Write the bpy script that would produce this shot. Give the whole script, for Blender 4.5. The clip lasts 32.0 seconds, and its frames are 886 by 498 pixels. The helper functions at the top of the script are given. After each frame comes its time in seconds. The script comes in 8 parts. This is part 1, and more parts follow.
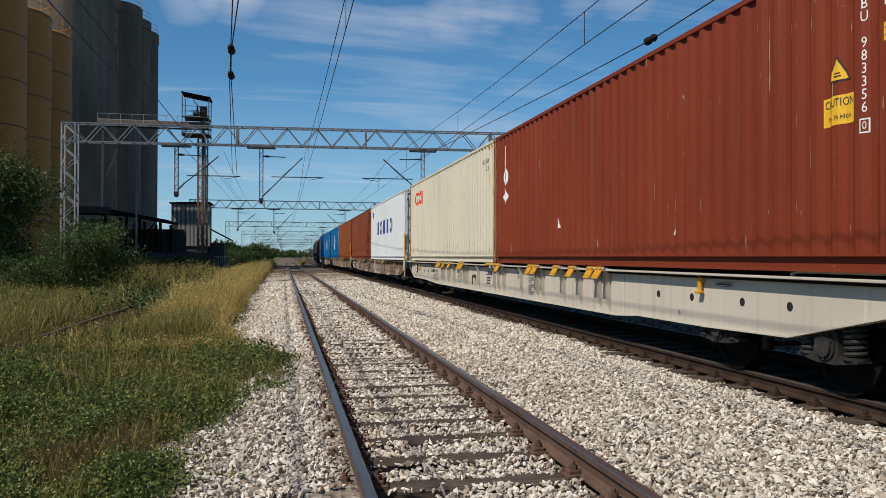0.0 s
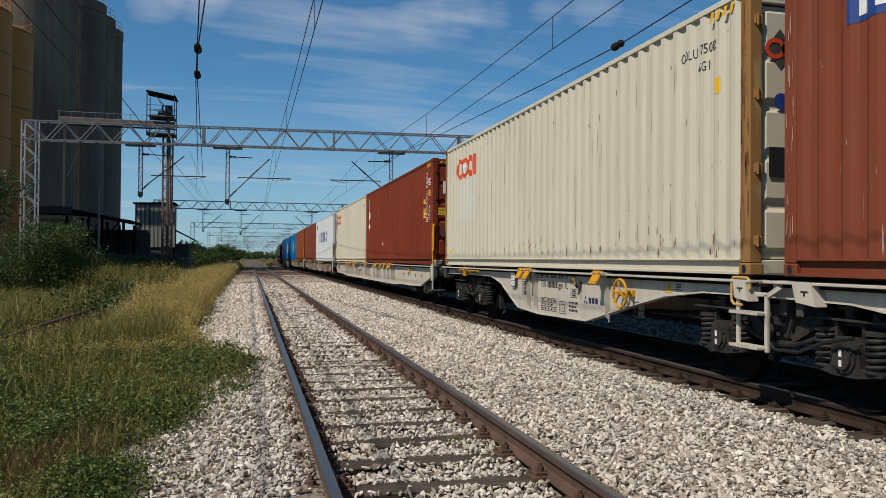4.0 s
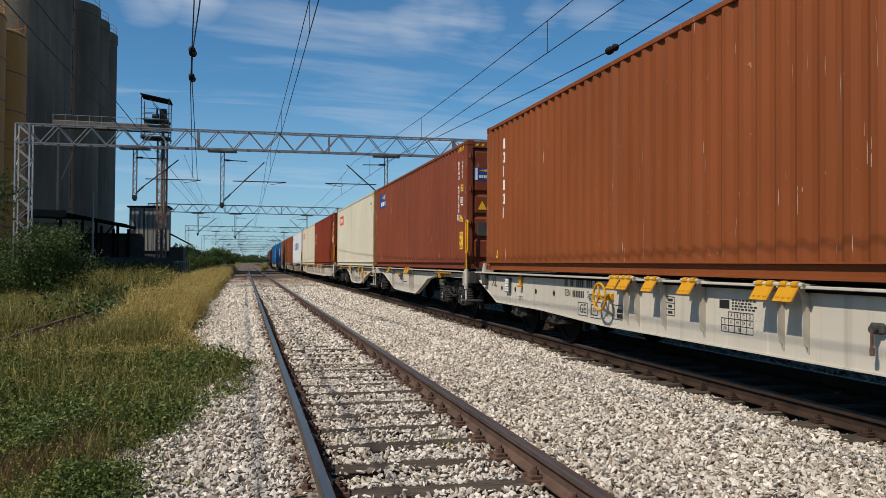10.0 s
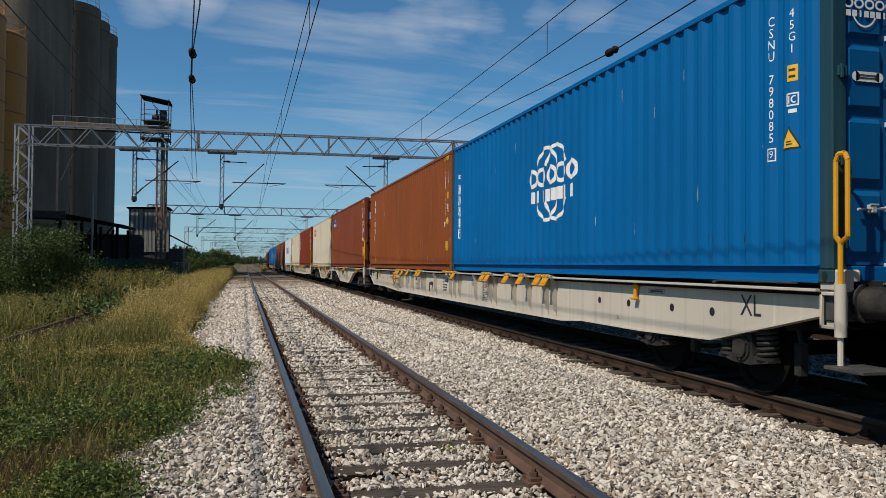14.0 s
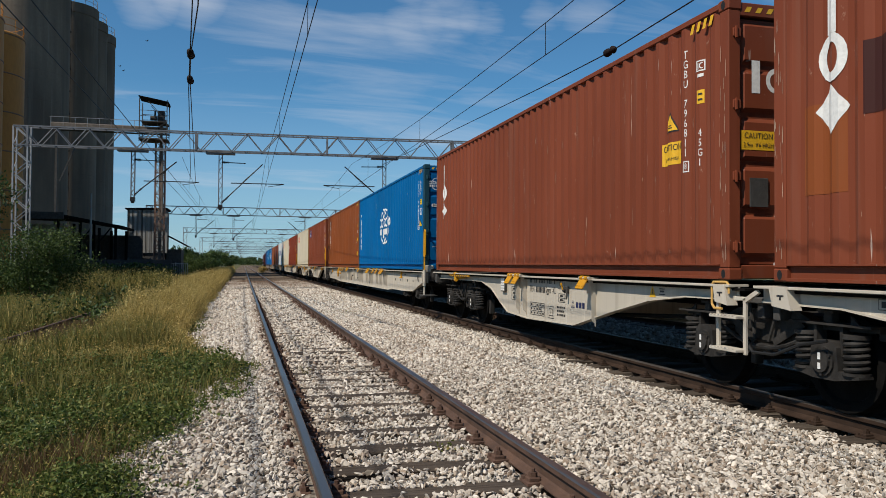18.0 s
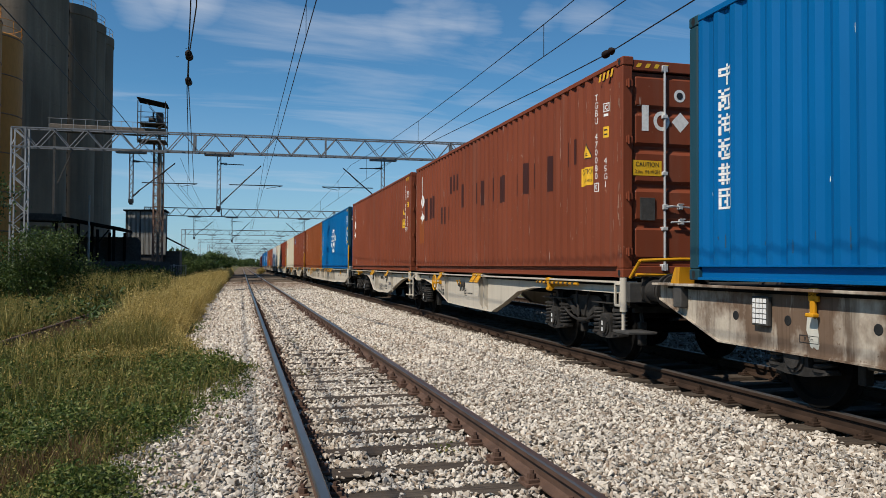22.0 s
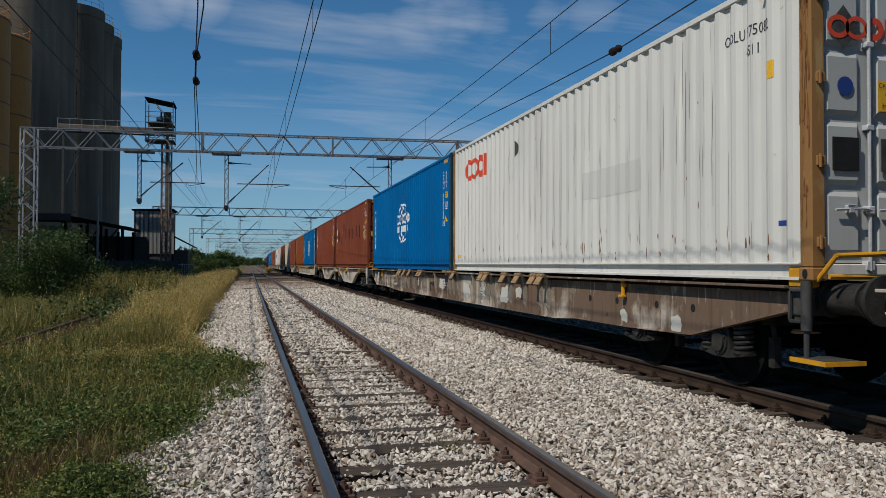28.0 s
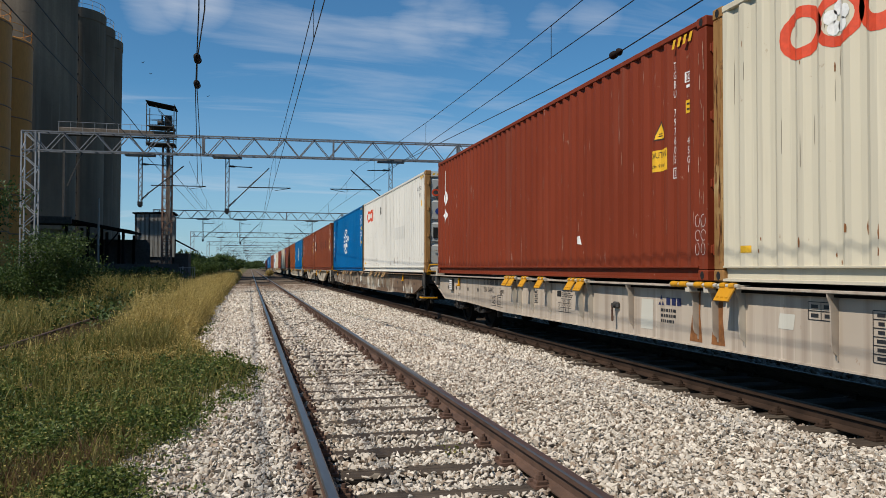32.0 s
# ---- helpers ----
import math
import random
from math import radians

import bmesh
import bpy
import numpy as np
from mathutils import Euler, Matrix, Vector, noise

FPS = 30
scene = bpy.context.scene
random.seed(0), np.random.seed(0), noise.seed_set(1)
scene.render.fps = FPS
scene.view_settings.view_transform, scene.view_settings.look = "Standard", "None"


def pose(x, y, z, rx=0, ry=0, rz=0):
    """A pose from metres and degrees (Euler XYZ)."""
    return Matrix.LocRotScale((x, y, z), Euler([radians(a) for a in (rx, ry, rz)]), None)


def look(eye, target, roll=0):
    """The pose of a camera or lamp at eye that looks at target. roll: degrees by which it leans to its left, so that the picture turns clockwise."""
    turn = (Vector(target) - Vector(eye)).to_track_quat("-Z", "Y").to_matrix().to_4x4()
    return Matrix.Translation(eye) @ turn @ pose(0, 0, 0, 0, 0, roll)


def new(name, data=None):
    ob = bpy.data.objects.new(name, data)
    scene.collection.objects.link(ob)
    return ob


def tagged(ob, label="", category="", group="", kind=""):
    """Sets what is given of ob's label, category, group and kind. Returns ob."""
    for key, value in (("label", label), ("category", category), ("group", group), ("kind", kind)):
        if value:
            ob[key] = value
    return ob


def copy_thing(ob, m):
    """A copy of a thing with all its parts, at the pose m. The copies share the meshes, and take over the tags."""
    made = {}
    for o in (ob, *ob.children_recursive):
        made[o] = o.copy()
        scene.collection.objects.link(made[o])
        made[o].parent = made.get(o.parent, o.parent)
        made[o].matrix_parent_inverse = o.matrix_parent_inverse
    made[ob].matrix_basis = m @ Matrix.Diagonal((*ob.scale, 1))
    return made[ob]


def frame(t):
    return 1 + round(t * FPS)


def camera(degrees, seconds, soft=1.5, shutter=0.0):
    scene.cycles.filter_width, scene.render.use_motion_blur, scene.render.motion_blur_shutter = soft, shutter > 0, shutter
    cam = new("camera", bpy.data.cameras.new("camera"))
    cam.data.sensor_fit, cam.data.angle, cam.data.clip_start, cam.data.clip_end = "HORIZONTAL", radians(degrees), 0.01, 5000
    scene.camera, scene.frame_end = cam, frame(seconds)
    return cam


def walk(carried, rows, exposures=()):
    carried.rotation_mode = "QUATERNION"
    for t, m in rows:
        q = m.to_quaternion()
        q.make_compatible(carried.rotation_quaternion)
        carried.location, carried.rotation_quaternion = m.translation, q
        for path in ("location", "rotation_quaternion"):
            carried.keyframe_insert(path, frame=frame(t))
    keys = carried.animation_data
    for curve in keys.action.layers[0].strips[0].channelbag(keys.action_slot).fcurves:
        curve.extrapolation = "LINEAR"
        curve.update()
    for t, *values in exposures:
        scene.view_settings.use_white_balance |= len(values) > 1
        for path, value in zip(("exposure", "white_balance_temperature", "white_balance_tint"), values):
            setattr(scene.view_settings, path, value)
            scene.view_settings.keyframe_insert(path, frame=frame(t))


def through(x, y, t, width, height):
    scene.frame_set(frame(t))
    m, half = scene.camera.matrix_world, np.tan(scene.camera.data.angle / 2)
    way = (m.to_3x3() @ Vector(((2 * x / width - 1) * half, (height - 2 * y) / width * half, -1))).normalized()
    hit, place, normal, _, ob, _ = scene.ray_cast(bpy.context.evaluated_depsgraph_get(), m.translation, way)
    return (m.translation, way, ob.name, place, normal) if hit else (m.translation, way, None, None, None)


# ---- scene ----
cam = camera(60.22, 32.0, soft=0.35)
PATH = [
    (0, pose(0, 0, 1.29, 90.599, -0.180, -11.744)),
    (0.5, pose(0, 0, 1.29, 90.656, -0.211, -11.775)),
    (1, pose(0, 0, 1.29, 90.756, -0.306, -11.800)),
    (1.5, pose(0, 0, 1.29, 90.891, -0.539, -12.095)),
    (2, pose(0, 0, 1.29, 90.818, -0.445, -12.099)),
    (2.5, pose(0, 0, 1.29, 90.799, -0.490, -12.374)),
    (3, pose(0, 0, 1.29, 90.842, -0.542, -13.045)),
    (3.5, pose(0, 0, 1.29, 90.767, -0.404, -13.859)),
    (5.5, pose(0, 0, 1.29, 90.881, -0.453, -14.358)),
    (6, pose(0, 0, 1.29, 90.844, -0.395, -14.340)),
    (6.5, pose(0, 0, 1.29, 90.816, -0.376, -14.344)),
    (7, pose(0, 0, 1.29, 90.848, -0.287, -14.357)),
    (7.5, pose(0, 0, 1.29, 90.850, -0.297, -14.354)),
    (8, pose(0, 0, 1.29, 90.803, -0.343, -14.349)),
    (8.5, pose(0, 0, 1.29, 90.809, -0.235, -14.352)),
    (9, pose(0, 0, 1.29, 90.853, -0.300, -14.413)),
    (9.5, pose(0, 0, 1.29, 90.967, -0.399, -14.467)),
    (10, pose(0, 0, 1.29, 91.053, -0.412, -14.515)),
    (10.5, pose(0, 0, 1.29, 91.034, -0.373, -14.468)),
    (11, pose(0, 0, 1.29, 91.048, -0.463, -14.446)),
    (11.5, pose(0, 0, 1.29, 91.082, -0.473, -14.453)),
    (12, pose(0, 0, 1.29, 91.105, -0.442, -14.447)),
    (12.5, pose(0, 0, 1.29, 91.136, -0.382, -14.516)),
    (13, pose(0, 0, 1.29, 91.157, -0.452, -14.505)),
    (13.5, pose(0, 0, 1.29, 91.158, -0.419, -14.534)),
    (14, pose(0, 0, 1.29, 91.183, -0.505, -14.552)),
    (14.5, pose(0, 0, 1.29, 91.174, -0.520, -14.549)),
    (16.5, pose(0, 0, 1.29, 91.124, -0.346, -14.515)),
    (17, pose(0, 0, 1.29, 91.174, -0.318, -14.562)),
    (17.5, pose(0, 0, 1.29, 91.201, -0.406, -14.518)),
    (18, pose(0, 0, 1.29, 91.206, -0.387, -14.644)),
    (18.5, pose(0, 0, 1.29, 91.208, -0.348, -14.681)),
    (19, pose(0, 0, 1.29, 91.178, -0.308, -14.658)),
    (19.5, pose(0, 0, 1.29, 91.137, -0.217, -14.599)),
    (20, pose(0, 0, 1.29, 91.125, -0.227, -14.663)),
    (20.5, pose(0, 0, 1.29, 91.160, -0.238, -14.721)),
    (21, pose(0, 0, 1.29, 91.293, -0.397, -14.660)),
    (21.5, pose(0, 0, 1.29, 91.332, -0.504, -14.752)),
    (22, pose(0, 0, 1.29, 91.314, -0.348, -14.755)),
    (22.5, pose(0, 0, 1.29, 91.196, -0.114, -14.756)),
    (23, pose(0, 0, 1.29, 91.166, -0.134, -14.607)),
    (23.5, pose(0, 0, 1.29, 91.197, -0.130, -14.611)),
    (24, pose(0, 0, 1.29, 91.182, -0.048, -14.526)),
    (24.5, pose(0, 0, 1.29, 91.193, -0.089, -14.449)),
    (25, pose(0, 0, 1.29, 91.250, -0.275, -14.392)),
    (25.5, pose(0, 0, 1.29, 91.300, -0.338, -14.319)),
    (27.5, pose(0, 0, 1.29, 91.204, -0.302, -14.186)),
    (28, pose(0, 0, 1.29, 91.192, -0.188, -14.205)),
    (28.5, pose(0, 0, 1.29, 91.206, -0.141, -13.917)),
    (29, pose(0, 0, 1.29, 91.204, -0.159, -13.755)),
    (29.5, pose(0, 0, 1.29, 91.111, 0.031, -13.798)),
    (30, pose(0, 0, 1.29, 91.187, -0.067, -13.844)),
    (30.5, pose(0, 0, 1.29, 91.371, -0.259, -13.926)),
    (31, pose(0, 0, 1.29, 91.462, -0.278, -13.948)),
    (31.5, pose(0, 0, 1.29, 91.520, -0.239, -14.078)),
    (32, pose(0, 0, 1.29, 91.434, -0.198, -14.158)),
]
# the camera closes its iris a little while the white boxes pass
EXPOSURE = [(0, 0.05), (1, 0.05), (2, -0.04), (3, -0.10), (5, -0.10), (7, -0.14), (8, 0.0), (9, 0.0), (10, 0.05), (12, 0.0), (14, -0.10), (16, -0.08), (18, 0.01), (20, 0.03), (22, 0.06), (24, -0.09), (25.5, -0.08), (27, -0.28), (28, -0.38), (29, -0.40), (30, -0.26), (31, -0.13), (32, 0.05)]
COOLER = {27: 6350, 28: 6200, 29: 6200, 30: 6250, 31: 6400}
walk(cam, PATH, [(t, stops, COOLER.get(t, 6500), 10) for t, stops in EXPOSURE])

# ---- node kit ----


def ramp_node(nt, lo, hi, src, a=0.0, b=1.0):
    n = nt.nodes.new("ShaderNodeMapRange")
    n.inputs["From Min"].default_value, n.inputs["From Max"].default_value = lo, hi
    n.inputs["To Min"].default_value, n.inputs["To Max"].default_value = a, b
    nt.links.new(src, n.inputs["Value"])
    return n.outputs[0]


def mix_node(nt, fac, a, b, blend="MIX"):
    n = nt.nodes.new("ShaderNodeMix")
    n.data_type, n.blend_type = "RGBA", blend
    for key, v in (("Factor", fac), ("A", a), ("B", b)):
        if isinstance(v, bpy.types.NodeSocket):
            nt.links.new(v, n.inputs[key])
        elif key == "Factor":
            n.inputs[key].default_value = v
        else:
            n.inputs[key].default_value = (*v, 1)
    return n.outputs["Result"]


# ---- light ----
SUN_TO = Vector((-0.583, -0.270, 0.757)).normalized()
sun_data = bpy.data.lights.new("sun", "SUN")
sun_data.energy, sun_data.angle, sun_data.color = 4.7, radians(0.55), (1.0, 0.92, 0.80)
sun = new("sun", sun_data)
sun.matrix_world = look((0, 0, 60), Vector((0, 0, 60)) - SUN_TO)

world = bpy.data.worlds.new("sky")
scene.world = world
world.use_nodes = True


def build_sky():
    nt = world.node_tree
    nt.nodes.clear()
    out = nt.nodes.new("ShaderNodeOutputWorld")
    bg = nt.nodes.new("ShaderNodeBackground")
    sky = nt.nodes.new("ShaderNodeTexSky")
    sky.sky_type, sky.sun_disc = "NISHITA", False
    sky.sun_elevation = math.asin(SUN_TO.z)
    sky.sun_rotation = math.atan2(SUN_TO.x, SUN_TO.y)
    sky.altitude, sky.air_density, sky.dust_density, sky.ozone_density = 100, 1.0, 0.1, 3.0
    # thin cirrus, as a layer seen from below
    tc = nt.nodes.new("ShaderNodeTexCoord")
    sep = nt.nodes.new("ShaderNodeSeparateXYZ")
    nt.links.new(tc.outputs["Generated"], sep.inputs[0])
    add = nt.nodes.new("ShaderNodeMath")
    add.operation, add.inputs[1].default_value = "ADD", 0.12
    nt.links.new(sep.outputs["Z"], add.inputs[0])
    mx = nt.nodes.new("ShaderNodeMath")
    mx.operation, mx.inputs[1].default_value = "MAXIMUM", 0.05
    nt.links.new(add.outputs[0], mx.inputs[0])
    dx, dy = nt.nodes.new("ShaderNodeMath"), nt.nodes.new("ShaderNodeMath")
    dx.operation = dy.operation = "DIVIDE"
    nt.links.new(sep.outputs["X"], dx.inputs[0])
    nt.links.new(mx.outputs[0], dx.inputs[1])
    nt.links.new(sep.outputs["Y"], dy.inputs[0])
    nt.links.new(mx.outputs[0], dy.inputs[1])
    com = nt.nodes.new("ShaderNodeCombineXYZ")
    nt.links.new(dx.outputs[0], com.inputs[0])
    nt.links.new(dy.outputs[0], com.inputs[1])
    mp = nt.nodes.new("ShaderNodeMapping")
    mp.inputs["Location"].default_value = SKY_SHIFT
    mp.inputs["Rotation"].default_value = (0, 0, radians(24))
    mp.inputs["Scale"].default_value = (0.9, 2.6, 1)
    nt.links.new(com.outputs[0], mp.inputs[0])
    no = nt.nodes.new("ShaderNodeTexNoise")
    no.inputs["Scale"].default_value, no.inputs["Detail"].default_value = 0.8, 9
    no.inputs["Roughness"].default_value, no.inputs["Distortion"].default_value = 0.58, 0.7
    nt.links.new(mp.outputs[0], no.inputs["Vector"])
    ra = nt.nodes.new("ShaderNodeMapRange")
    ra.inputs["From Min"].default_value, ra.inputs["From Max"].default_value = 0.56, 0.95
    ra.inputs["To Max"].default_value = 0.72
    cover = no.outputs["Fac"]
    for d, wide, much in CLOUDS:
        dot = nt.nodes.new("ShaderNodeVectorMath")
        dot.operation = "DOT_PRODUCT"
        nt.links.new(tc.outputs["Generated"], dot.inputs[0])
        dot.inputs[1].default_value = Vector(d).normalized()
        plus = nt.nodes.new("ShaderNodeMath")
        plus.operation = "ADD"
        nt.links.new(cover, plus.inputs[0])
        nt.links.new(ramp_node(nt, math.cos(radians(wide)), 1.0, dot.outputs["Value"], 0.0, much), plus.inputs[1])
        cover = plus.outputs[0]
    nt.links.new(cover, ra.inputs["Value"])
    mix = nt.nodes.new("ShaderNodeMix")
    mix.data_type = "RGBA"
    mix.inputs["B"].default_value = (7.5, 7.9, 8.6, 1)
    nt.links.new(ra.outputs[0], mix.inputs["Factor"])
    tint = nt.nodes.new("ShaderNodeMix")
    tint.data_type, tint.blend_type = "RGBA", "MULTIPLY"
    tint.inputs["Factor"].default_value = 1.0
    # deep clear blue
    tint.inputs["B"].default_value = (0.53, 0.95, 1.13, 1)
    nt.links.new(sky.outputs[0], tint.inputs["A"])
    # milky blue air towards the horizon
    low = ramp_node(nt, 0.0, 0.22, sep.outputs["Z"], 0.56, 0.0)
    hazy = mix_node(nt, low, tint.outputs["Result"], (4.2, 5.5, 7.5))
    nt.links.new(hazy, mix.inputs["A"])
    nt.links.new(mix.outputs["Result"], bg.inputs["Color"])
    bg.inputs["Strength"].default_value = 0.086
    nt.links.new(bg.outputs[0], out.inputs[0])


# drifting veils: direction, half-width in degrees, thickness
CLOUDS = [((0.203, 0.931, 0.304), 2.2, 0.1), ((0.247, 0.917, 0.313), 2.2, 0.13), ((0.288, 0.907, 0.308), 1.8, 0.1), ((0.354, 0.883, 0.309), 1.6, 0.1), ((0.404, 0.859, 0.313), 2.2, 0.12), ((-0.121, 0.944, 0.308), 2.6, 0.26), ((-0.065, 0.944, 0.323), 2.6, 0.22), ((0.001, 0.956, 0.293), 6, 0.06), ((0.125, 0.953, 0.275), 7, 0.045), ((0.385, 0.885, 0.263), 9, 0.06), ((0.213, 0.954, 0.209), 9, 0.04), ((0.529, 0.797, 0.291), 8, 0.06)]
SKY_SHIFT = (3.1, 1.7, 0)
build_sky()
scene.view_settings.exposure = 0.0

# ---- materials ----


def noise_node(nt, scale, detail=4, stretch=(1, 1, 1), rough=0.55, world_space=False):
    tc = nt.nodes.new("ShaderNodeTexCoord")
    mp = nt.nodes.new("ShaderNodeMapping")
    mp.inputs["Scale"].default_value = stretch
    if world_space:
        geo = nt.nodes.new("ShaderNodeNewGeometry")
        nt.links.new(geo.outputs["Position"], mp.inputs[0])
    else:
        nt.links.new(tc.outputs["Object"], mp.inputs[0])
    n = nt.nodes.new("ShaderNodeTexNoise")
    n.inputs["Scale"].default_value, n.inputs["Detail"].default_value, n.inputs["Roughness"].default_value = scale, detail, rough
    nt.links.new(mp.outputs[0], n.inputs["Vector"])
    return n.outputs["Fac"]


def shader(name, rough=0.6, metal=0.0, spec=0.5):
    m = bpy.data.materials.new(name)
    m.use_nodes = True
    nt = m.node_tree
    bsdf = nt.nodes["Principled BSDF"]
    bsdf.inputs["Roughness"].default_value = rough
    bsdf.inputs["Metallic"].default_value = metal
    bsdf.inputs["Specular IOR Level"].default_value = spec
    return m, nt, bsdf


def bump(nt, bsdf, height, strength=0.3, dist=0.01):
    b = nt.nodes.new("ShaderNodeBump")
    b.inputs["Strength"].default_value, b.inputs["Distance"].default_value = strength, dist
    nt.links.new(height, b.inputs["Height"])
    nt.links.new(b.outputs[0], bsdf.inputs["Normal"])


def painted(name, rgb, worn=(0.30, 0.16, 0.09), wear=0.5, dirt=0.25, rough=0.5, fade=0.12, drip=0.0, run_from=0.54, spec=0.14):
    """Weathered paint on steel: faded patches, vertical run marks, chips down to rust."""
    m, nt, bsdf = shader(name, rough, 0.0, spec)
    big = noise_node(nt, 0.55, 3, (1, 1, 0.6))
    pale = tuple(min(1, c * (1 + fade * 1.2) + fade * 0.05 * min(1, 8 * min(rgb))) for c in rgb)
    deep = tuple(c * (1 - fade) for c in rgb)
    col = mix_node(nt, ramp_node(nt, 0.3, 0.7, big), deep, pale)
    info = nt.nodes.new("ShaderNodeObjectInfo")
    col = mix_node(nt, ramp_node(nt, 0, 1, info.outputs["Random"], 0, 0.16), col, tuple(c * 0.72 for c in rgb))
    runs = noise_node(nt, 2.6, 5, (1.3, 2.6, 0.10))
    col = mix_node(nt, ramp_node(nt, run_from, 0.74 + 0.5 * (0.54 - run_from), runs, 0, dirt), col, tuple(c * 0.45 + 0.02 for c in worn))
    pale_runs = noise_node(nt, 5.0, 4, (1.0, 2.4, 0.07))
    col = mix_node(nt, ramp_node(nt, 0.62, 0.74, pale_runs, 0, dirt * 0.9), col, tuple(min(1, c * 1.5 + 0.06 * min(1, 4 * min(rgb) + 0.1)) for c in rgb))
    drips = noise_node(nt, 7.0, 3, (1.0, 3.2, 0.16), 0.6)
    col = mix_node(nt, ramp_node(nt, 0.70, 0.735, drips, 0, drip), col, (0.50, 0.40, 0.33))
    chips = noise_node(nt, 9, 6, (1, 1, 0.8), 0.7)
    col = mix_node(nt, ramp_node(nt, 0.70 - 0.05 * wear, 0.735, chips, 0, min(1, wear * 1.2)), col, worn)
    nt.links.new(col, bsdf.inputs["Base Color"])
    nt.links.new(ramp_node(nt, 0.3, 0.75, runs, rough - 0.08, rough + 0.2), bsdf.inputs["Roughness"])
    dents = noise_node(nt, 1.6, 3)
    bump(nt, bsdf, dents, 0.22, 0.02)
    return m


def plain(name, rgb, rough=0.6, metal=0.0, var=0.25, scale=6, fine=40, bump_strength=0.15, stretch=(1, 1, 1), world_space=False, spec=0.4):
    m, nt, bsdf = shader(name, rough, metal, spec)
    a = noise_node(nt, scale, 4, stretch, 0.55, world_space)
    b = noise_node(nt, fine, 5, stretch, 0.6, world_space)
    col = mix_node(nt, ramp_node(nt, 0.3, 0.7, a), tuple(c * (1 - var) for c in rgb), tuple(min(1, c * (1 + var)) for c in rgb))
    col = mix_node(nt, ramp_node(nt, 0.4, 0.75, b, 0, 0.5), col, tuple(c * 0.6 for c in rgb))
    nt.links.new(col, bsdf.inputs["Base Color"])
    bump(nt, bsdf, b, bump_strength, 0.01)
    return m


MAROON = painted("maroon_paint", (0.180, 0.0320, 0.0125), worn=(0.30, 0.17, 0.12), wear=0.8, drip=0.75)
RUSTRED = painted("rust_red_paint", (0.180, 0.0455, 0.0210), worn=(0.36, 0.22, 0.16), wear=0.75, drip=0.75)
BROWN = painted("brown_orange_paint", (0.214, 0.0580, 0.0165), worn=(0.40, 0.22, 0.12), wear=0.7, drip=0.75)
BLUE = painted("bright_blue_paint", (0.0002, 0.106, 0.296), worn=(0.03, 0.10, 0.16), wear=0.3, dirt=0.06, spec=0.12)
NAVY = painted("dark_blue_paint", (0.012, 0.06, 0.17), worn=(0.12, 0.12, 0.12), wear=0.3, dirt=0.15)
CREAM = painted("cream_paint", (0.55, 0.5, 0.385), worn=(0.28, 0.17, 0.09), wear=0.75, dirt=0.22, fade=0.05)
WHITE = painted("off_white_paint", (0.617, 0.5964, 0.5399), worn=(0.26, 0.19, 0.13), wear=0.6, dirt=0.30, fade=0.08)
PALE = painted("pale_grey_paint", (0.5668, 0.5941, 0.5995), worn=(0.3, 0.22, 0.16), wear=0.3, dirt=0.1, fade=0.04)
SILL = painted("light_grey_wagon_paint", (0.4756, 0.4269, 0.3503), worn=(0.22, 0.13, 0.08), wear=0.5, dirt=0.30, fade=0.06)
SILL_DUSTY = painted("dusty_grey_wagon_paint", (0.415, 0.350, 0.280), worn=(0.24, 0.125, 0.065), wear=0.9, dirt=0.55, fade=0.15, run_from=0.46)


def grimy(name, rgb, brown, thick):
    """Old wagon paint half hidden under brown brake dust: clouds of grime, runs from the top, rust chips."""
    m, nt, bsdf = shader(name, 0.8, 0, 0.12)
    fine = noise_node(nt, 14, 5, (1, 1, 0.7), 0.65)
    col = mix_node(nt, ramp_node(nt, 0.3, 0.7, fine), tuple(c * 0.82 for c in rgb), tuple(min(1, c * 1.12) for c in rgb))
    cloud = noise_node(nt, 0.85, 6, (1, 1, 0.75), 0.62)
    col = mix_node(nt, ramp_node(nt, 0.58 - 0.09 * thick, 0.63 - 0.07 * thick, cloud, 0.12, 0.92), col, brown)
    runs = noise_node(nt, 3.4, 5, (1, 2.2, 0.12), 0.6)
    col = mix_node(nt, ramp_node(nt, 0.50, 0.66, runs, 0, 0.75), col, tuple(c * 0.62 for c in brown))
    pale = noise_node(nt, 4.6, 4, (1, 1.8, 0.3), 0.6)
    col = mix_node(nt, ramp_node(nt, 0.60, 0.68, pale, 0, 0.55), col, rgb)
    chips = noise_node(nt, 11, 6, (1, 1, 0.8), 0.7)
    col = mix_node(nt, ramp_node(nt, 0.62, 0.68, chips, 0, 0.8), col, (0.10, 0.045, 0.022))
    nt.links.new(col, bsdf.inputs["Base Color"])
    bump(nt, bsdf, chips, 0.3, 0.006)
    return m


SILL_DIRTY = grimy("grimy_brown_wagon_paint", (0.483, 0.42, 0.336), (0.120, 0.072, 0.045), 2.0)
RUSTY_CREAM = grimy("rust_streaked_cream_paint", (0.42, 0.30, 0.14), (0.25, 0.125, 0.042), 2.6)
DARK_BLUE_POST = painted("grimy_blue_paint", (0.014, 0.052, 0.072), worn=(0.12, 0.08, 0.05), wear=1.0, dirt=0.5)
DEEP_BLUE = painted("deep_blue_door_paint", (0.001, 0.085, 0.235), worn=(0.1, 0.1, 0.1), wear=0.3, dirt=0.15)
GREY_DOOR = painted("grey_door_paint", (0.40, 0.41, 0.39), worn=(0.25, 0.2, 0.15), wear=0.4, dirt=0.15)
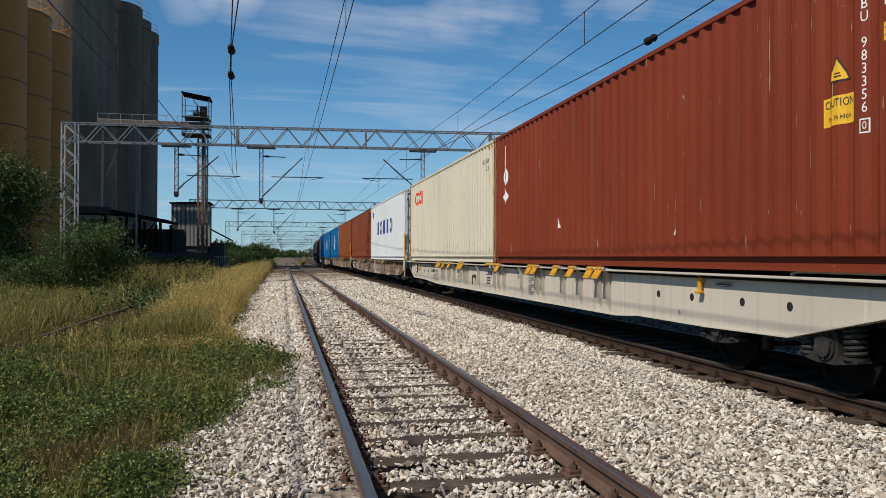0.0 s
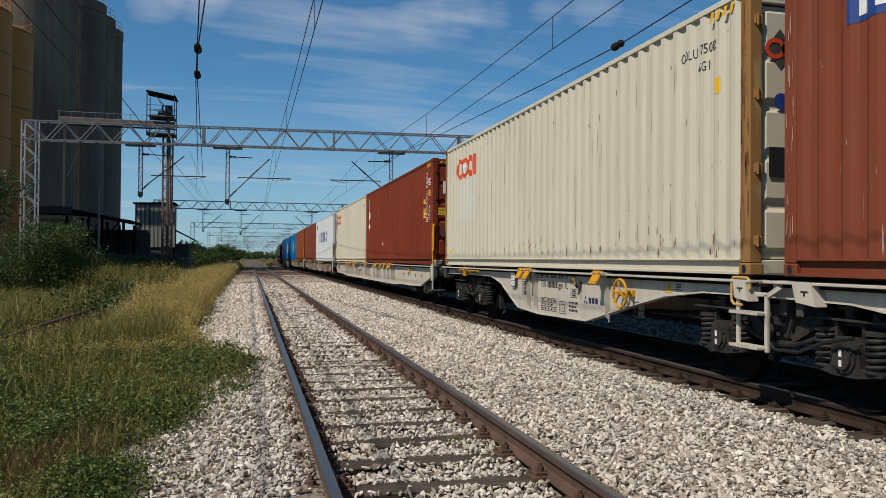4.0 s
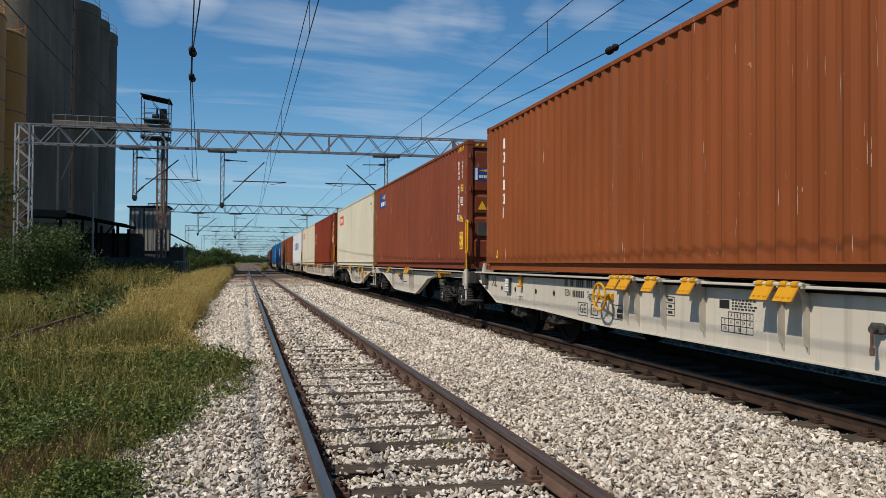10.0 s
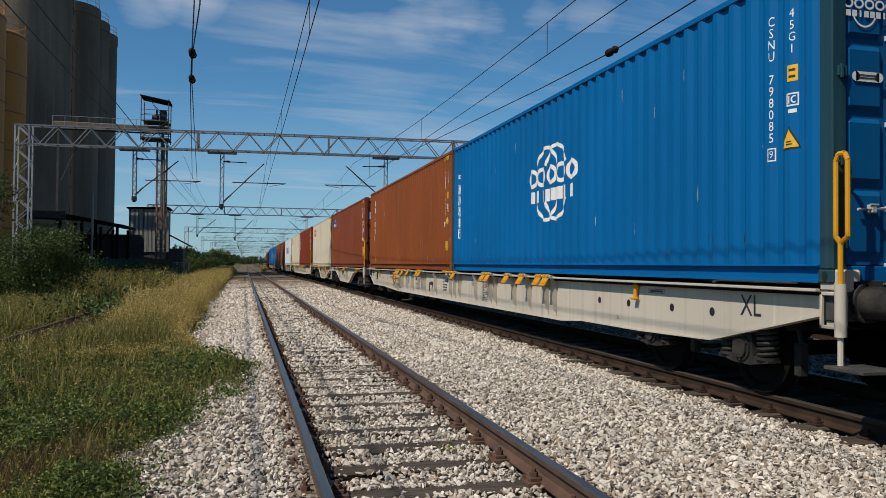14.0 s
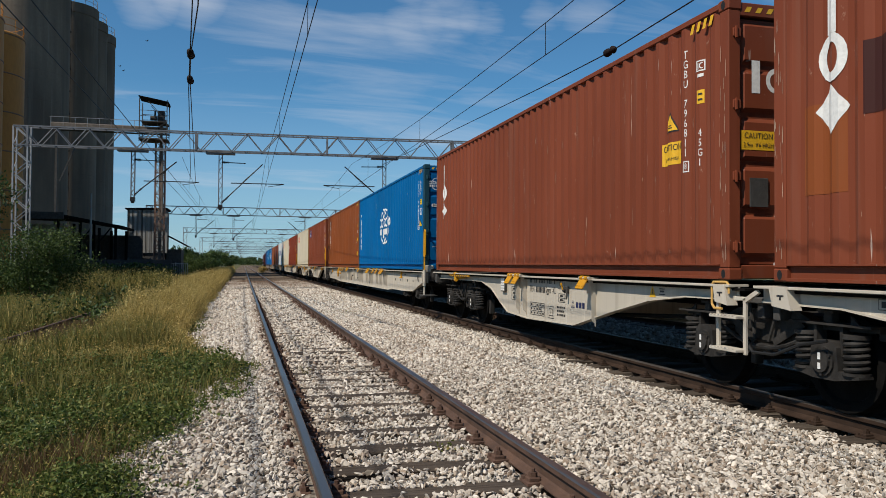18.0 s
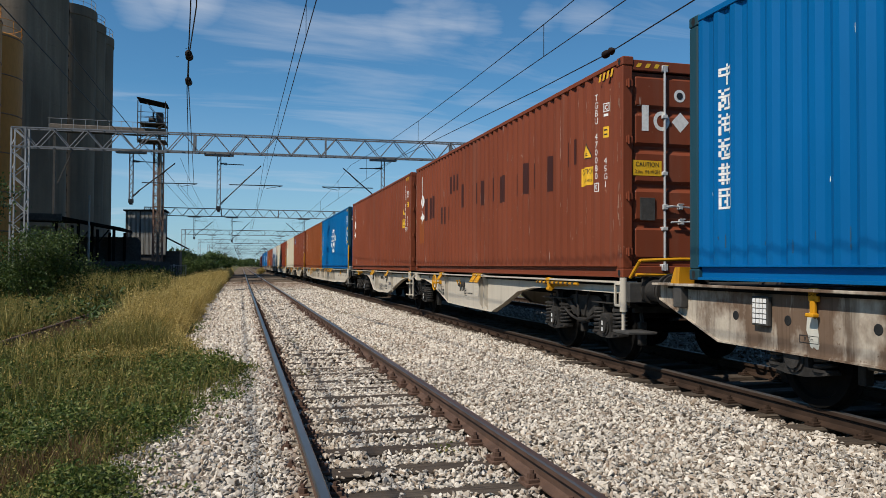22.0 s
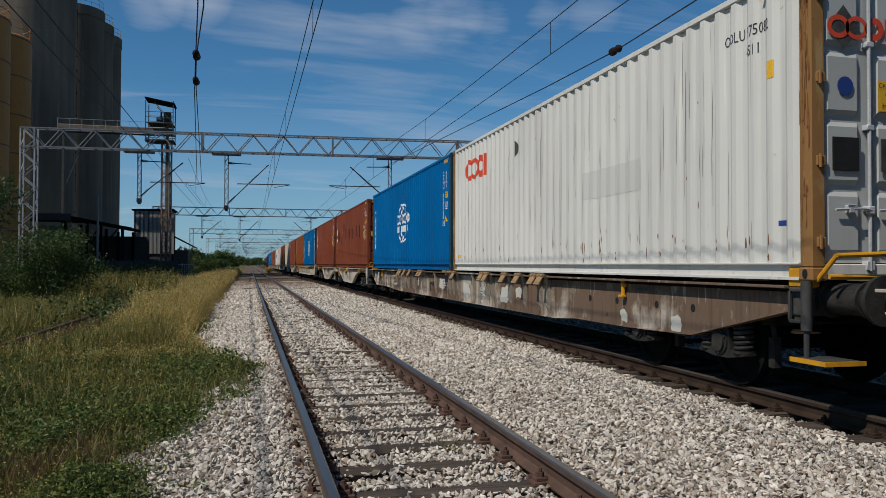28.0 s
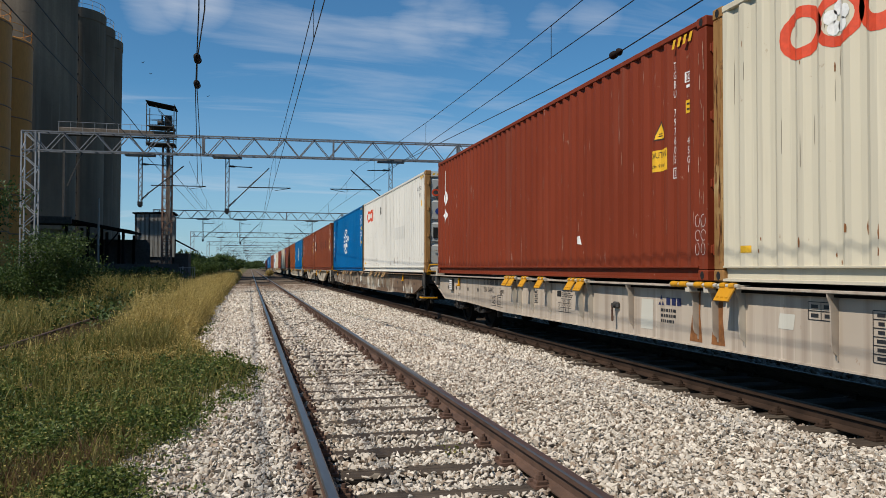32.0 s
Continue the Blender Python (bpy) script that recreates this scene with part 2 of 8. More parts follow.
YELLOW = painted("yellow_paint", (0.55, 0.255, 0.012), worn=(0.12, 0.08, 0.05), wear=0.7, dirt=0.45)
YELLOW_PALE = painted("dull_yellow_paint", (0.50, 0.30, 0.09), worn=(0.2, 0.14, 0.08), wear=0.8, dirt=0.5)
YELLOW_DIRTY = painted("grimy_yellow_paint", (0.34, 0.215, 0.10), worn=(0.1, 0.07, 0.05), wear=0.9, dirt=0.6)
STICKER = plain("yellow_sticker", (0.75, 0.42, 0.02), 0.5, 0, 0.08)
LETTER = plain("white_lettering", (0.74, 0.73, 0.70), 0.5, 0, 0.06, 3, 30, 0.02)
BLACK = plain("black_lettering", (0.02, 0.02, 0.022), 0.5, 0, 0.1)
LOGO_RED = plain("red_lettering", (0.62, 0.065, 0.02), 0.5, 0, 0.12, 3, 25, 0.02)
LOGO_BLUE = plain("blue_lettering", (0.02, 0.05, 0.22), 0.5, 0, 0.1)
# near black: the deep shade under the wagons is put into the base colour
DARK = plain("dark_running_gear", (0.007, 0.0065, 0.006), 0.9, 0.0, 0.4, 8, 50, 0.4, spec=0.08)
BOGIE = plain("oily_bogie_steel", (0.036, 0.033, 0.030), 0.62, 0.0, 0.5, 6, 40, 0.4, spec=0.12)
GREYGEAR = plain("dusty_grey_steel", (0.050, 0.047, 0.043), 0.75, 0.0, 0.4, 6, 40, 0.4)
PALE_BAR = plain("pale_zinc_bar", (0.44, 0.45, 0.455), 0.55, 0.0, 0.18, 5, 50, 0.1)
GALV = plain("galvanised_steel", (0.29, 0.295, 0.30), 0.6, 0.0, 0.2, 5, 50, 0.1)
RUST = plain("rusty_steel", (0.17, 0.10, 0.07), 0.8, 0.0, 0.4, 5, 40, 0.3)
RAILHEAD = plain("worn_rail_head", (0.215, 0.19, 0.17), 0.36, 0.85, 0.2, 3, 20, 0.05, (1, 0.15, 1))
DULLHEAD = plain("dull_rail_head", (0.085, 0.07, 0.06), 0.55, 0.5, 0.25, 3, 20, 0.08, (1, 0.15, 1))
RUST_PLATE = plain("rust_brown_fastening", (0.105, 0.056, 0.036), 0.85, 0.0, 0.4, 7, 40, 0.4)
RAILSIDE = plain("rusty_rail_side", (0.092, 0.051, 0.033), 0.75, 0.05, 0.35, 5, 60, 0.2)


def sleeper_wood():
    """Weathered oak: grey streaks along the grain, dark splits, tar stains; each sleeper of its own tone."""
    m, nt, bsdf = shader("weathered_sleeper_wood", 0.85, 0, 0.3)
    grain = noise_node(nt, 6, 6, (0.35, 9, 9), 0.65, True)
    stain = noise_node(nt, 1.7, 4, world_space=True)
    col = mix_node(nt, ramp_node(nt, 0.3, 0.7, grain), (0.035, 0.025, 0.017), (0.135, 0.105, 0.078))
    col = mix_node(nt, ramp_node(nt, 0.45, 0.65, stain, 0, 0.7), col, (0.03, 0.021, 0.015))
    info = nt.nodes.new("ShaderNodeObjectInfo")
    col = mix_node(nt, ramp_node(nt, 0, 1, info.outputs["Random"], 0, 0.5), col, (0.05, 0.036, 0.025))
    split = noise_node(nt, 3, 3, (0.5, 16, 4), 0.5, True)
    col = mix_node(nt, ramp_node(nt, 0.62, 0.67, split), col, (0.012, 0.009, 0.007))
    nt.links.new(col, bsdf.inputs["Base Color"])
    bump(nt, bsdf, grain, 0.8, 0.02)
    return m


WOOD = sleeper_wood()
WIRE = plain("dark_wire", (0.02, 0.02, 0.022), 0.6, 0.3, 0.2)
GASKET = plain("black_rubber", (0.02, 0.02, 0.02), 0.6, spec=0.15)


def silo_concrete():
    """Slip-formed concrete: soot runs from the top, pale washed streaks, a broad stain here and there."""
    m, nt, bsdf = shader("stained_concrete", 0.92, 0, 0.15)
    broad = noise_node(nt, 0.16, 4, (1, 1, 0.5), 0.55, True)
    col = mix_node(nt, ramp_node(nt, 0.35, 0.65, broad), (0.126, 0.097, 0.072), (0.216, 0.172, 0.129))
    soot = noise_node(nt, 0.9, 6, (1, 1, 0.05), 0.6, True)
    col = mix_node(nt, ramp_node(nt, 0.44, 0.68, soot, 0, 0.65), col, (0.085, 0.072, 0.060))
    wash = noise_node(nt, 1.7, 5, (1, 1, 0.035), 0.6, True)
    col = mix_node(nt, ramp_node(nt, 0.58, 0.72, wash, 0, 0.4), col, (0.30, 0.26, 0.21))
    rough = noise_node(nt, 5, 5, world_space=True)
    col = mix_node(nt, ramp_node(nt, 0.4, 0.7, rough, 0, 0.3), col, (0.11, 0.094, 0.075))
    nt.links.new(col, bsdf.inputs["Base Color"])
    bump(nt, bsdf, rough, 0.3, 0.03)
    return m


CONCRETE = silo_concrete()
ORANGE = plain("ochre_silo_paint", (0.42, 0.175, 0.03), 0.7, 0, 0.14, 0.35, 6, 0.1, (1, 1, 0.3))
CORR = plain("weathered_corrugated_sheet", (0.25, 0.245, 0.225), 0.7, 0.1, 0.25, 0.6, 10, 0.1, (1, 1, 0.2))
PORCELAIN = plain("brown_porcelain", (0.018, 0.012, 0.010), 0.6, 0, 0.2, spec=0.08)

# ---- mesh kit ----


class Shape:
    """Collects boxes, prisms, rods and sheets, and hands them over as one mesh."""

    def __init__(self):
        self.v, self.f = [], []

    def add(self, verts, faces):
        n = len(self.v)
        self.v += [tuple(p) for p in verts]
        self.f += [tuple(i + n for i in f) for f in faces]
        return self

    def box(self, x0, x1, y0, y1, z0, z1, c=0.0):
        if c <= 0:
            p = [(x, y, z) for x in (x0, x1) for y in (y0, y1) for z in (z0, z1)]
            return self.add(p, [(0, 1, 3, 2), (4, 6, 7, 5), (0, 4, 5, 1), (2, 3, 7, 6), (0, 2, 6, 4), (1, 5, 7, 3)])
        # chamfered along all edges
        xs, ys, zs = (x0, x1), (y0, y1), (z0, z1)
        idx, p = {}, []
        for i in (0, 1):
            for j in (0, 1):
                for k in (0, 1):
                    sx, sy, sz = c * (1 - 2 * i), c * (1 - 2 * j), c * (1 - 2 * k)
                    for a, off in enumerate(((0, sy, sz), (sx, 0, sz), (sx, sy, 0))):
                        idx[i, j, k, a] = len(p)
                        p.append((xs[i] + off[0], ys[j] + off[1], zs[k] + off[2]))
        f = []
        for a in range(3):
            for e in (0, 1):
                ring = []
                for u, w in ((0, 0), (1, 0), (1, 1), (0, 1)):
                    key = [0, 0, 0]
                    key[a], key[(a + 1) % 3], key[(a + 2) % 3] = e, u, w
                    ring.append(idx[(*key, a)])
                f.append(tuple(ring if e else ring[::-1]))
        for a in range(3):
            b, d = (a + 1) % 3, (a + 2) % 3
            for u in (0, 1):
                for w in (0, 1):
                    k0, k1 = [0, 0, 0], [0, 0, 0]
                    k0[a], k1[a] = 0, 1
                    k0[b] = k1[b] = u
                    k0[d] = k1[d] = w
                    f.append((idx[(*k0, b)], idx[(*k1, b)], idx[(*k1, d)], idx[(*k0, d)]))
        for i in (0, 1):
            for j in (0, 1):
                for k in (0, 1):
                    f.append((idx[i, j, k, 0], idx[i, j, k, 1], idx[i, j, k, 2]))
        return self.add(p, f)

    def prism(self, poly, axis, a, b):
        """A polygon of (u, w) pairs drawn out along axis from a to b."""
        n = len(poly)

        def at(u, w, t):
            return (t, u, w) if axis == "x" else (u, t, w) if axis == "y" else (u, w, t)
        p = [at(u, w, a) for u, w in poly] + [at(u, w, b) for u, w in poly]
        f = [tuple(range(n))[::-1], tuple(range(n, 2 * n))] + [(i, (i + 1) % n, n + (i + 1) % n, n + i) for i in range(n)]
        return self.add(p, f)

    def rod(self, p, q, r, sides=8, r2=None, caps=True):
        p, q = Vector(p), Vector(q)
        d = (q - p).normalized()
        u = d.orthogonal().normalized()
        w = d.cross(u)
        r2 = r if r2 is None else r2
        vs = [c + (u * math.cos(a) + w * math.sin(a)) * rr for c, rr in ((p, r), (q, r2)) for a in (2 * math.pi * i / sides for i in range(sides))]
        f = [(i, (i + 1) % sides, sides + (i + 1) % sides, sides + i) for i in range(sides)]
        if caps:
            f += [tuple(range(sides))[::-1], tuple(range(sides, 2 * sides))]
        return self.add(vs, f)

    def pipe(self, pts, r, sides=6):
        for a, b in zip(pts, pts[1:]):
            self.rod(a, b, r, sides)
        return self

    def bar(self, p, q, w, h=None):
        """A square bar between two points."""
        return self.rod(p, q, w * 0.7071, 4)

    def lathe(self, prof, center=(0, 0, 0), axis="z", sides=24):
        """Turned shape from (radius, height) pairs."""
        n, vs, f = len(prof), [], []
        for i in range(sides):
            a = 2 * math.pi * i / sides
            for r, h in prof:
                x, y = r * math.cos(a), r * math.sin(a)
                q = (x, y, h) if axis == "z" else (h, x, y) if axis == "x" else (y, h, x)
                vs.append((q[0] + center[0], q[1] + center[1], q[2] + center[2]))
        for i in range(sides):
            j = (i + 1) % sides
            for k in range(n - 1):
                f.append((i * n + k, j * n + k, j * n + k + 1, i * n + k + 1))
        return self.add(vs, f)

    def torus(self, center, R, r, axis="x", seg=24, sides=6, a0=0.0, a1=2 * math.pi):
        full = a1 - a0 > 6.28
        vs, f = [], []
        m = seg if full else seg + 1
        for i in range(m):
            a = a0 + (a1 - a0) * i / seg
            for j in range(sides):
                b = 2 * math.pi * j / sides
                rr, h = R + r * math.cos(b), r * math.sin(b)
                u, w = rr * math.cos(a), rr * math.sin(a)
                q = (h, u, w) if axis == "x" else (u, h, w) if axis == "y" else (u, w, h)
                vs.append((q[0] + center[0], q[1] + center[1], q[2] + center[2]))
        for i in range(seg):
            i2 = (i + 1) % m
            for j in range(sides):
                j2 = (j + 1) % sides
                f.append((i * sides + j, i2 * sides + j, i2 * sides + j2, i * sides + j2))
        return self.add(vs, f)

    def coil(self, base, R, r, height, turns, seg=14, sides=6):
        """A helical spring as one swept tube."""
        n = seg * turns
        vs, f = [], []
        for i in range(n + 1):
            a = 2 * math.pi * i / seg
            z = height * i / n
            for j in range(sides):
                b = 2 * math.pi * j / sides
                rr = R + r * math.cos(b)
                vs.append((base[0] + rr * math.cos(a), base[1] + rr * math.sin(a), base[2] + z + r * math.sin(b)))
        for i in range(n):
            for j in range(sides):
                f.append((i * sides + j, (i + 1) * sides + j, (i + 1) * sides + (j + 1) % sides, i * sides + (j + 1) % sides))
        return self.add(vs, f)

    def mesh(self, name, material, smooth=False):
        me = bpy.data.meshes.new(name)
        me.from_pydata(self.v, [], self.f)
        bm = bmesh.new()
        bm.from_mesh(me)
        bmesh.ops.recalc_face_normals(bm, faces=bm.faces)
        bm.to_mesh(me)
        bm.free()
        me.materials.append(material)
        if smooth:
            me.polygons.foreach_set("use_smooth", [True] * len(me.polygons))
            me.set_sharp_from_angle(angle=radians(40))
        return me


def part(name, shape, material=None, parent=None, label="", smooth=False):
    me = shape.mesh(name, material, smooth) if isinstance(shape, Shape) else shape
    ob = new(name, me)
    if parent is not None:
        ob.parent = parent
    if label:
        ob["label"] = label
    return ob


def thing(name, label, category, group="", kind="", at=(0, 0, 0)):
    ob = new(name)
    ob.location = at
    return tagged(ob, label, category, group, kind)


def fast_mesh(name, verts, faces, material, smooth=False):
    """A large mesh from arrays of equal-sided faces."""
    verts, faces = np.asarray(verts, np.float32), np.asarray(faces, np.int32)
    k = faces.shape[1]
    me = bpy.data.meshes.new(name)
    me.vertices.add(len(verts))
    me.vertices.foreach_set("co", verts.ravel())
    me.loops.add(faces.size)
    me.loops.foreach_set("vertex_index", faces.ravel())
    me.polygons.add(len(faces))
    me.polygons.foreach_set("loop_start", np.arange(0, faces.size, k, dtype=np.int32))
    me.update(calc_edges=True)
    me.validate()
    me.polygons.foreach_set("use_smooth", [smooth] * len(me.polygons))
    me.materials.append(material)
    return me

# ---- ground and tracks ----
TRACK_1, TRACK_2, TRACK_3, TRACK_0 = 1.22, 5.99, 10.7, -3.5
GROUND_Z = -0.34


def soil_material():
    m, nt, bsdf = shader("dry_soil", 0.95, 0, 0.05)
    a = noise_node(nt, 0.5, 5, world_space=True)
    b = noise_node(nt, 9, 6, world_space=True)
    col = mix_node(nt, ramp_node(nt, 0.35, 0.65, a), (0.075, 0.085, 0.028), (0.15, 0.125, 0.06))
    col = mix_node(nt, ramp_node(nt, 0.35, 0.7, b, 0, 0.7), col, (0.05, 0.045, 0.025))
    nt.links.new(col, bsdf.inputs["Base Color"])
    bump(nt, bsdf, b, 0.6, 0.05)
    return m


def ballast_material(name, joined):
    """Pale crushed limestone, each stone of its own tone."""
    m, nt, bsdf = shader(name, 0.95, 0, 0.0)
    geo = nt.nodes.new("ShaderNodeNewGeometry")
    if joined:
        tone = geo.outputs["Random Per Island"]
    else:
        vo = nt.nodes.new("ShaderNodeTexVoronoi")
        vo.inputs["Scale"].default_value = 17
        nt.links.new(geo.outputs["Position"], vo.inputs["Vector"])
        sp = nt.nodes.new("ShaderNodeSeparateColor")
        nt.links.new(vo.outputs["Color"], sp.inputs[0])
        tone = sp.outputs[0]
    ramp = nt.nodes.new("ShaderNodeValToRGB")
    els = ramp.color_ramp.elements
    els[0].color, els[1].color = (0.1711, 0.1454, 0.1156, 1), (0.7487, 0.6792, 0.5829, 1)
    for pos, col in ((0.10, (0.3102, 0.2353, 0.1711)), (0.30, (0.4118, 0.3637, 0.3048)), (0.65, (0.5562, 0.5027, 0.4278))):
        e = els.new(pos)
        e.color = (*col, 1)
    nt.links.new(tone, ramp.inputs["Fac"])
    grain = noise_node(nt, 45, 5, world_space=True)
    col = mix_node(nt, ramp_node(nt, 0.35, 0.7, grain, 0, 0.3), ramp.outputs[0], (0.36, 0.31, 0.25))
    # rust dust from the brakes, along the rails and far down the line
    sep = nt.nodes.new("ShaderNodeSeparateXYZ")
    nt.links.new(geo.outputs["Position"], sep.inputs[0])
    far = ramp_node(nt, 42, 62, sep.outputs["Y"], 0, 0.92)
    patch = noise_node(nt, 0.28, 3, world_space=True)
    mul = nt.nodes.new("ShaderNodeMath")
    mul.operation = "MULTIPLY"
    nt.links.new(far, mul.inputs[0])
    nt.links.new(ramp_node(nt, 0.3, 0.5, patch), mul.inputs[1])
    col = mix_node(nt, mul.outputs[0], col, (0.125, 0.078, 0.052))
    rusty = None
    for xr in (TRACK_1 - 0.75, TRACK_1 + 0.75, TRACK_2 - 0.75):
        d = nt.nodes.new("ShaderNodeMath")
        d.operation, d.inputs[1].default_value = "SUBTRACT", xr
        nt.links.new(sep.outputs["X"], d.inputs[0])
        ab = nt.nodes.new("ShaderNodeMath")
        ab.operation = "ABSOLUTE"
        nt.links.new(d.outputs[0], ab.inputs[0])
        near = ramp_node(nt, 0.1, 0.26, ab.outputs[0], 0.6, 0)
        if rusty is None:
            rusty = near
        else:
            mx = nt.nodes.new("ShaderNodeMath")
            mx.operation = "MAXIMUM"
            nt.links.new(rusty, mx.inputs[0])
            nt.links.new(near, mx.inputs[1])
            rusty = mx.outputs[0]
    spots = noise_node(nt, 6, 3, world_space=True)
    mul2 = nt.nodes.new("ShaderNodeMath")
    mul2.operation = "MULTIPLY"
    nt.links.new(rusty, mul2.inputs[0])
    nt.links.new(ramp_node(nt, 0.38, 0.6, spots), mul2.inputs[1])
    col = mix_node(nt, mul2.outputs[0], col, (0.17, 0.095, 0.06))
    # oil and grime in the middle of the used tracks, plus painted-in train shade
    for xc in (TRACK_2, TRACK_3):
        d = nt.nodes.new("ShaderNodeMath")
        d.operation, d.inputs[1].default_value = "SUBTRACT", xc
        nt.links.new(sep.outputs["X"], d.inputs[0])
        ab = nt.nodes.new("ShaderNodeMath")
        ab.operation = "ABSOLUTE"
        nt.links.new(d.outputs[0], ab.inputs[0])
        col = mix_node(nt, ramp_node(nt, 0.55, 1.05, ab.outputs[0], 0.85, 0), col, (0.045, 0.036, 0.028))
    # shade on the far side of the used track, mixed into the ballast colour
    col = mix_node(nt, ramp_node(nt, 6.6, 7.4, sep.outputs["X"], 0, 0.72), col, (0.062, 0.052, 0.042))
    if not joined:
        # bed colour darkened to stand in for shade in the gaps between stones
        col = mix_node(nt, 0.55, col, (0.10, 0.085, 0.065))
    nt.links.new(col, bsdf.inputs["Base Color"])
    if not joined:
        vd = nt.nodes.new("ShaderNodeTexVoronoi")
        vd.inputs["Scale"].default_value = 17
        nt.links.new(geo.outputs["Position"], vd.inputs["Vector"])
        bump(nt, bsdf, vd.outputs["Distance"], 1.0, 0.05)
    else:
        bump(nt, bsdf, grain, 0.4, 0.006)
    return m


SOIL = soil_material()
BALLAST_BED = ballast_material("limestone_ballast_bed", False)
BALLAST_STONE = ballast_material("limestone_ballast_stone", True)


def build_ground():
    """One sheet out to the horizon, finer near the tracks."""
    xs = [-3000, -1000, -300, -120, -60, -40, -30, -24, -20, -17, -14, -12, -10, -8.5, -7, -6, -5, -4, -3, -2, -1, 0, 2, 8, 14, 20, 30, 60, 150, 400, 1000, 3000]
    ys = [-3000, -500, -100, -30, -10, 0, 4, 8, 12, 16, 20, 25, 30, 36, 42, 50, 60, 75, 90, 110, 140, 180, 240, 320, 450, 700, 1200, 3000]
    rnd = random.Random(5)
    vs, fs = [], []
    for y in ys:
        for x in xs:
            z = GROUND_Z
            if x < -1 and abs(y) < 200:
                z += rnd.uniform(-0.05, 0.05)
            vs.append((x, y, z))
    w = len(xs)
    for j in range(len(ys) - 1):
        for i in range(w - 1):
            fs.append((j * w + i, j * w + i + 1, (j + 1) * w + i + 1, (j + 1) * w + i))
    me = bpy.data.meshes.new("ground")
    me.from_pydata(vs, [], fs)
    me.materials.append(SOIL)
    ob = new("ground", me)
    tagged(ob, "dry soil with weeds beside the railway tracks", "ground", kind="structure")


def edge_of_weeds(y):
    """How far the weeds have crept towards the track."""
    return float(np.interp(y, [0, 3.5, 5, 6.4, 8.1, 9.0, 10.6, 11.4, 13, 16, 23, 51, 130], [-1.3, -1.12, -0.80, -0.66, -0.5, 0.05, 0.33, -0.05, -0.75, -1.1, -1.15, -1.3, -1.5]))


def bed_edge(y):
    """The uneven western edge of the ballast."""
    return min(-1.0, edge_of_weeds(y) - 0.55) - 0.12 * math.sin(y * 1.3)


BED_X = [-0.6, 0.12, 0.28, 0.43, 0.45, 0.52, 2.02, 2.16, 2.5, 3.7, 4.62, 4.98, 5.17, 5.3, 6.85, 7.1, 13.5]
BED_Z = [-0.19, -0.155, -0.118, -0.098, -0.098, -0.205, -0.205, -0.165, -0.155, -0.14, -0.150, -0.215, -0.225, -0.225, -0.225, -0.19, -0.18]


def bed_height(x, y):
    e = bed_edge(y)
    top = float(np.interp(x, BED_X, BED_Z))
    if x < e + 0.5:
        top = GROUND_Z - 0.02 + (top - GROUND_Z + 0.02) * max(0, min(1, (x - e) / 0.5))
    return top - 0.015 + 0.010 * math.sin(x * 2.1 + y * 0.7) + 0.008 * math.sin(x * 5 - y * 2.3)


def build_bed():
    ys = [-60, -30, -10] + [0.5 * i for i in range(0, 80)] + [40 + 4 * i for i in range(0, 30)] + [180, 240, 320, 450, 700]
    cols = [0, 0.25, 0.5] + [v for v in BED_X if v > -0.5]
    vs, fs = [], []
    for y in ys:
        e = bed_edge(y)
        for i, u in enumerate(cols):
            x = e + u if i < 3 else u
            vs.append((x, y, bed_height(x, y)))
    w = len(cols)
    for j in range(len(ys) - 1):
        for i in range(w - 1):
            fs.append((j * w + i, j * w + i + 1, (j + 1) * w + i + 1, (j + 1) * w + i))
    me = bpy.data.meshes.new("ballast_bed")
    me.from_pydata(vs, [], fs)
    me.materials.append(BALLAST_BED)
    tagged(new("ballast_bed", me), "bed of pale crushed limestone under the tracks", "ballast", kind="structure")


RAIL_PROFILE = [(-0.067, -0.159), (0.067, -0.159), (0.067, -0.148), (0.022, -0.130), (0.009, -0.118), (0.009, -0.055), (0.034, -0.042),
                (0.036, -0.010), (0.026, 0.0), (-0.026, 0.0), (-0.036, -0.010), (-0.034, -0.042), (-0.009, -0.055), (-0.009, -0.118), (-0.022, -0.130), (-0.067, -0.148)]


GRIMY_RAIL = plain("oil_blackened_rail", (0.040, 0.024, 0.016), 0.8, 0, 0.4, 5, 40, 0.2, spec=0.15)


def build_rail(x, y0, y1, label, sink=0.0, side=None):
    sh = Shape().prism([(x + u, w - sink) for u, w in RAIL_PROFILE], "y", y0, y1)
    me = sh.mesh("rail", side or RAILSIDE)
    me.materials.append(RAILHEAD if x < 3 else DULLHEAD)
    for p in me.polygons:
        if p.normal.z > 0.5 and p.center.z > -0.02 - sink:
            p.material_index = 1
    return me


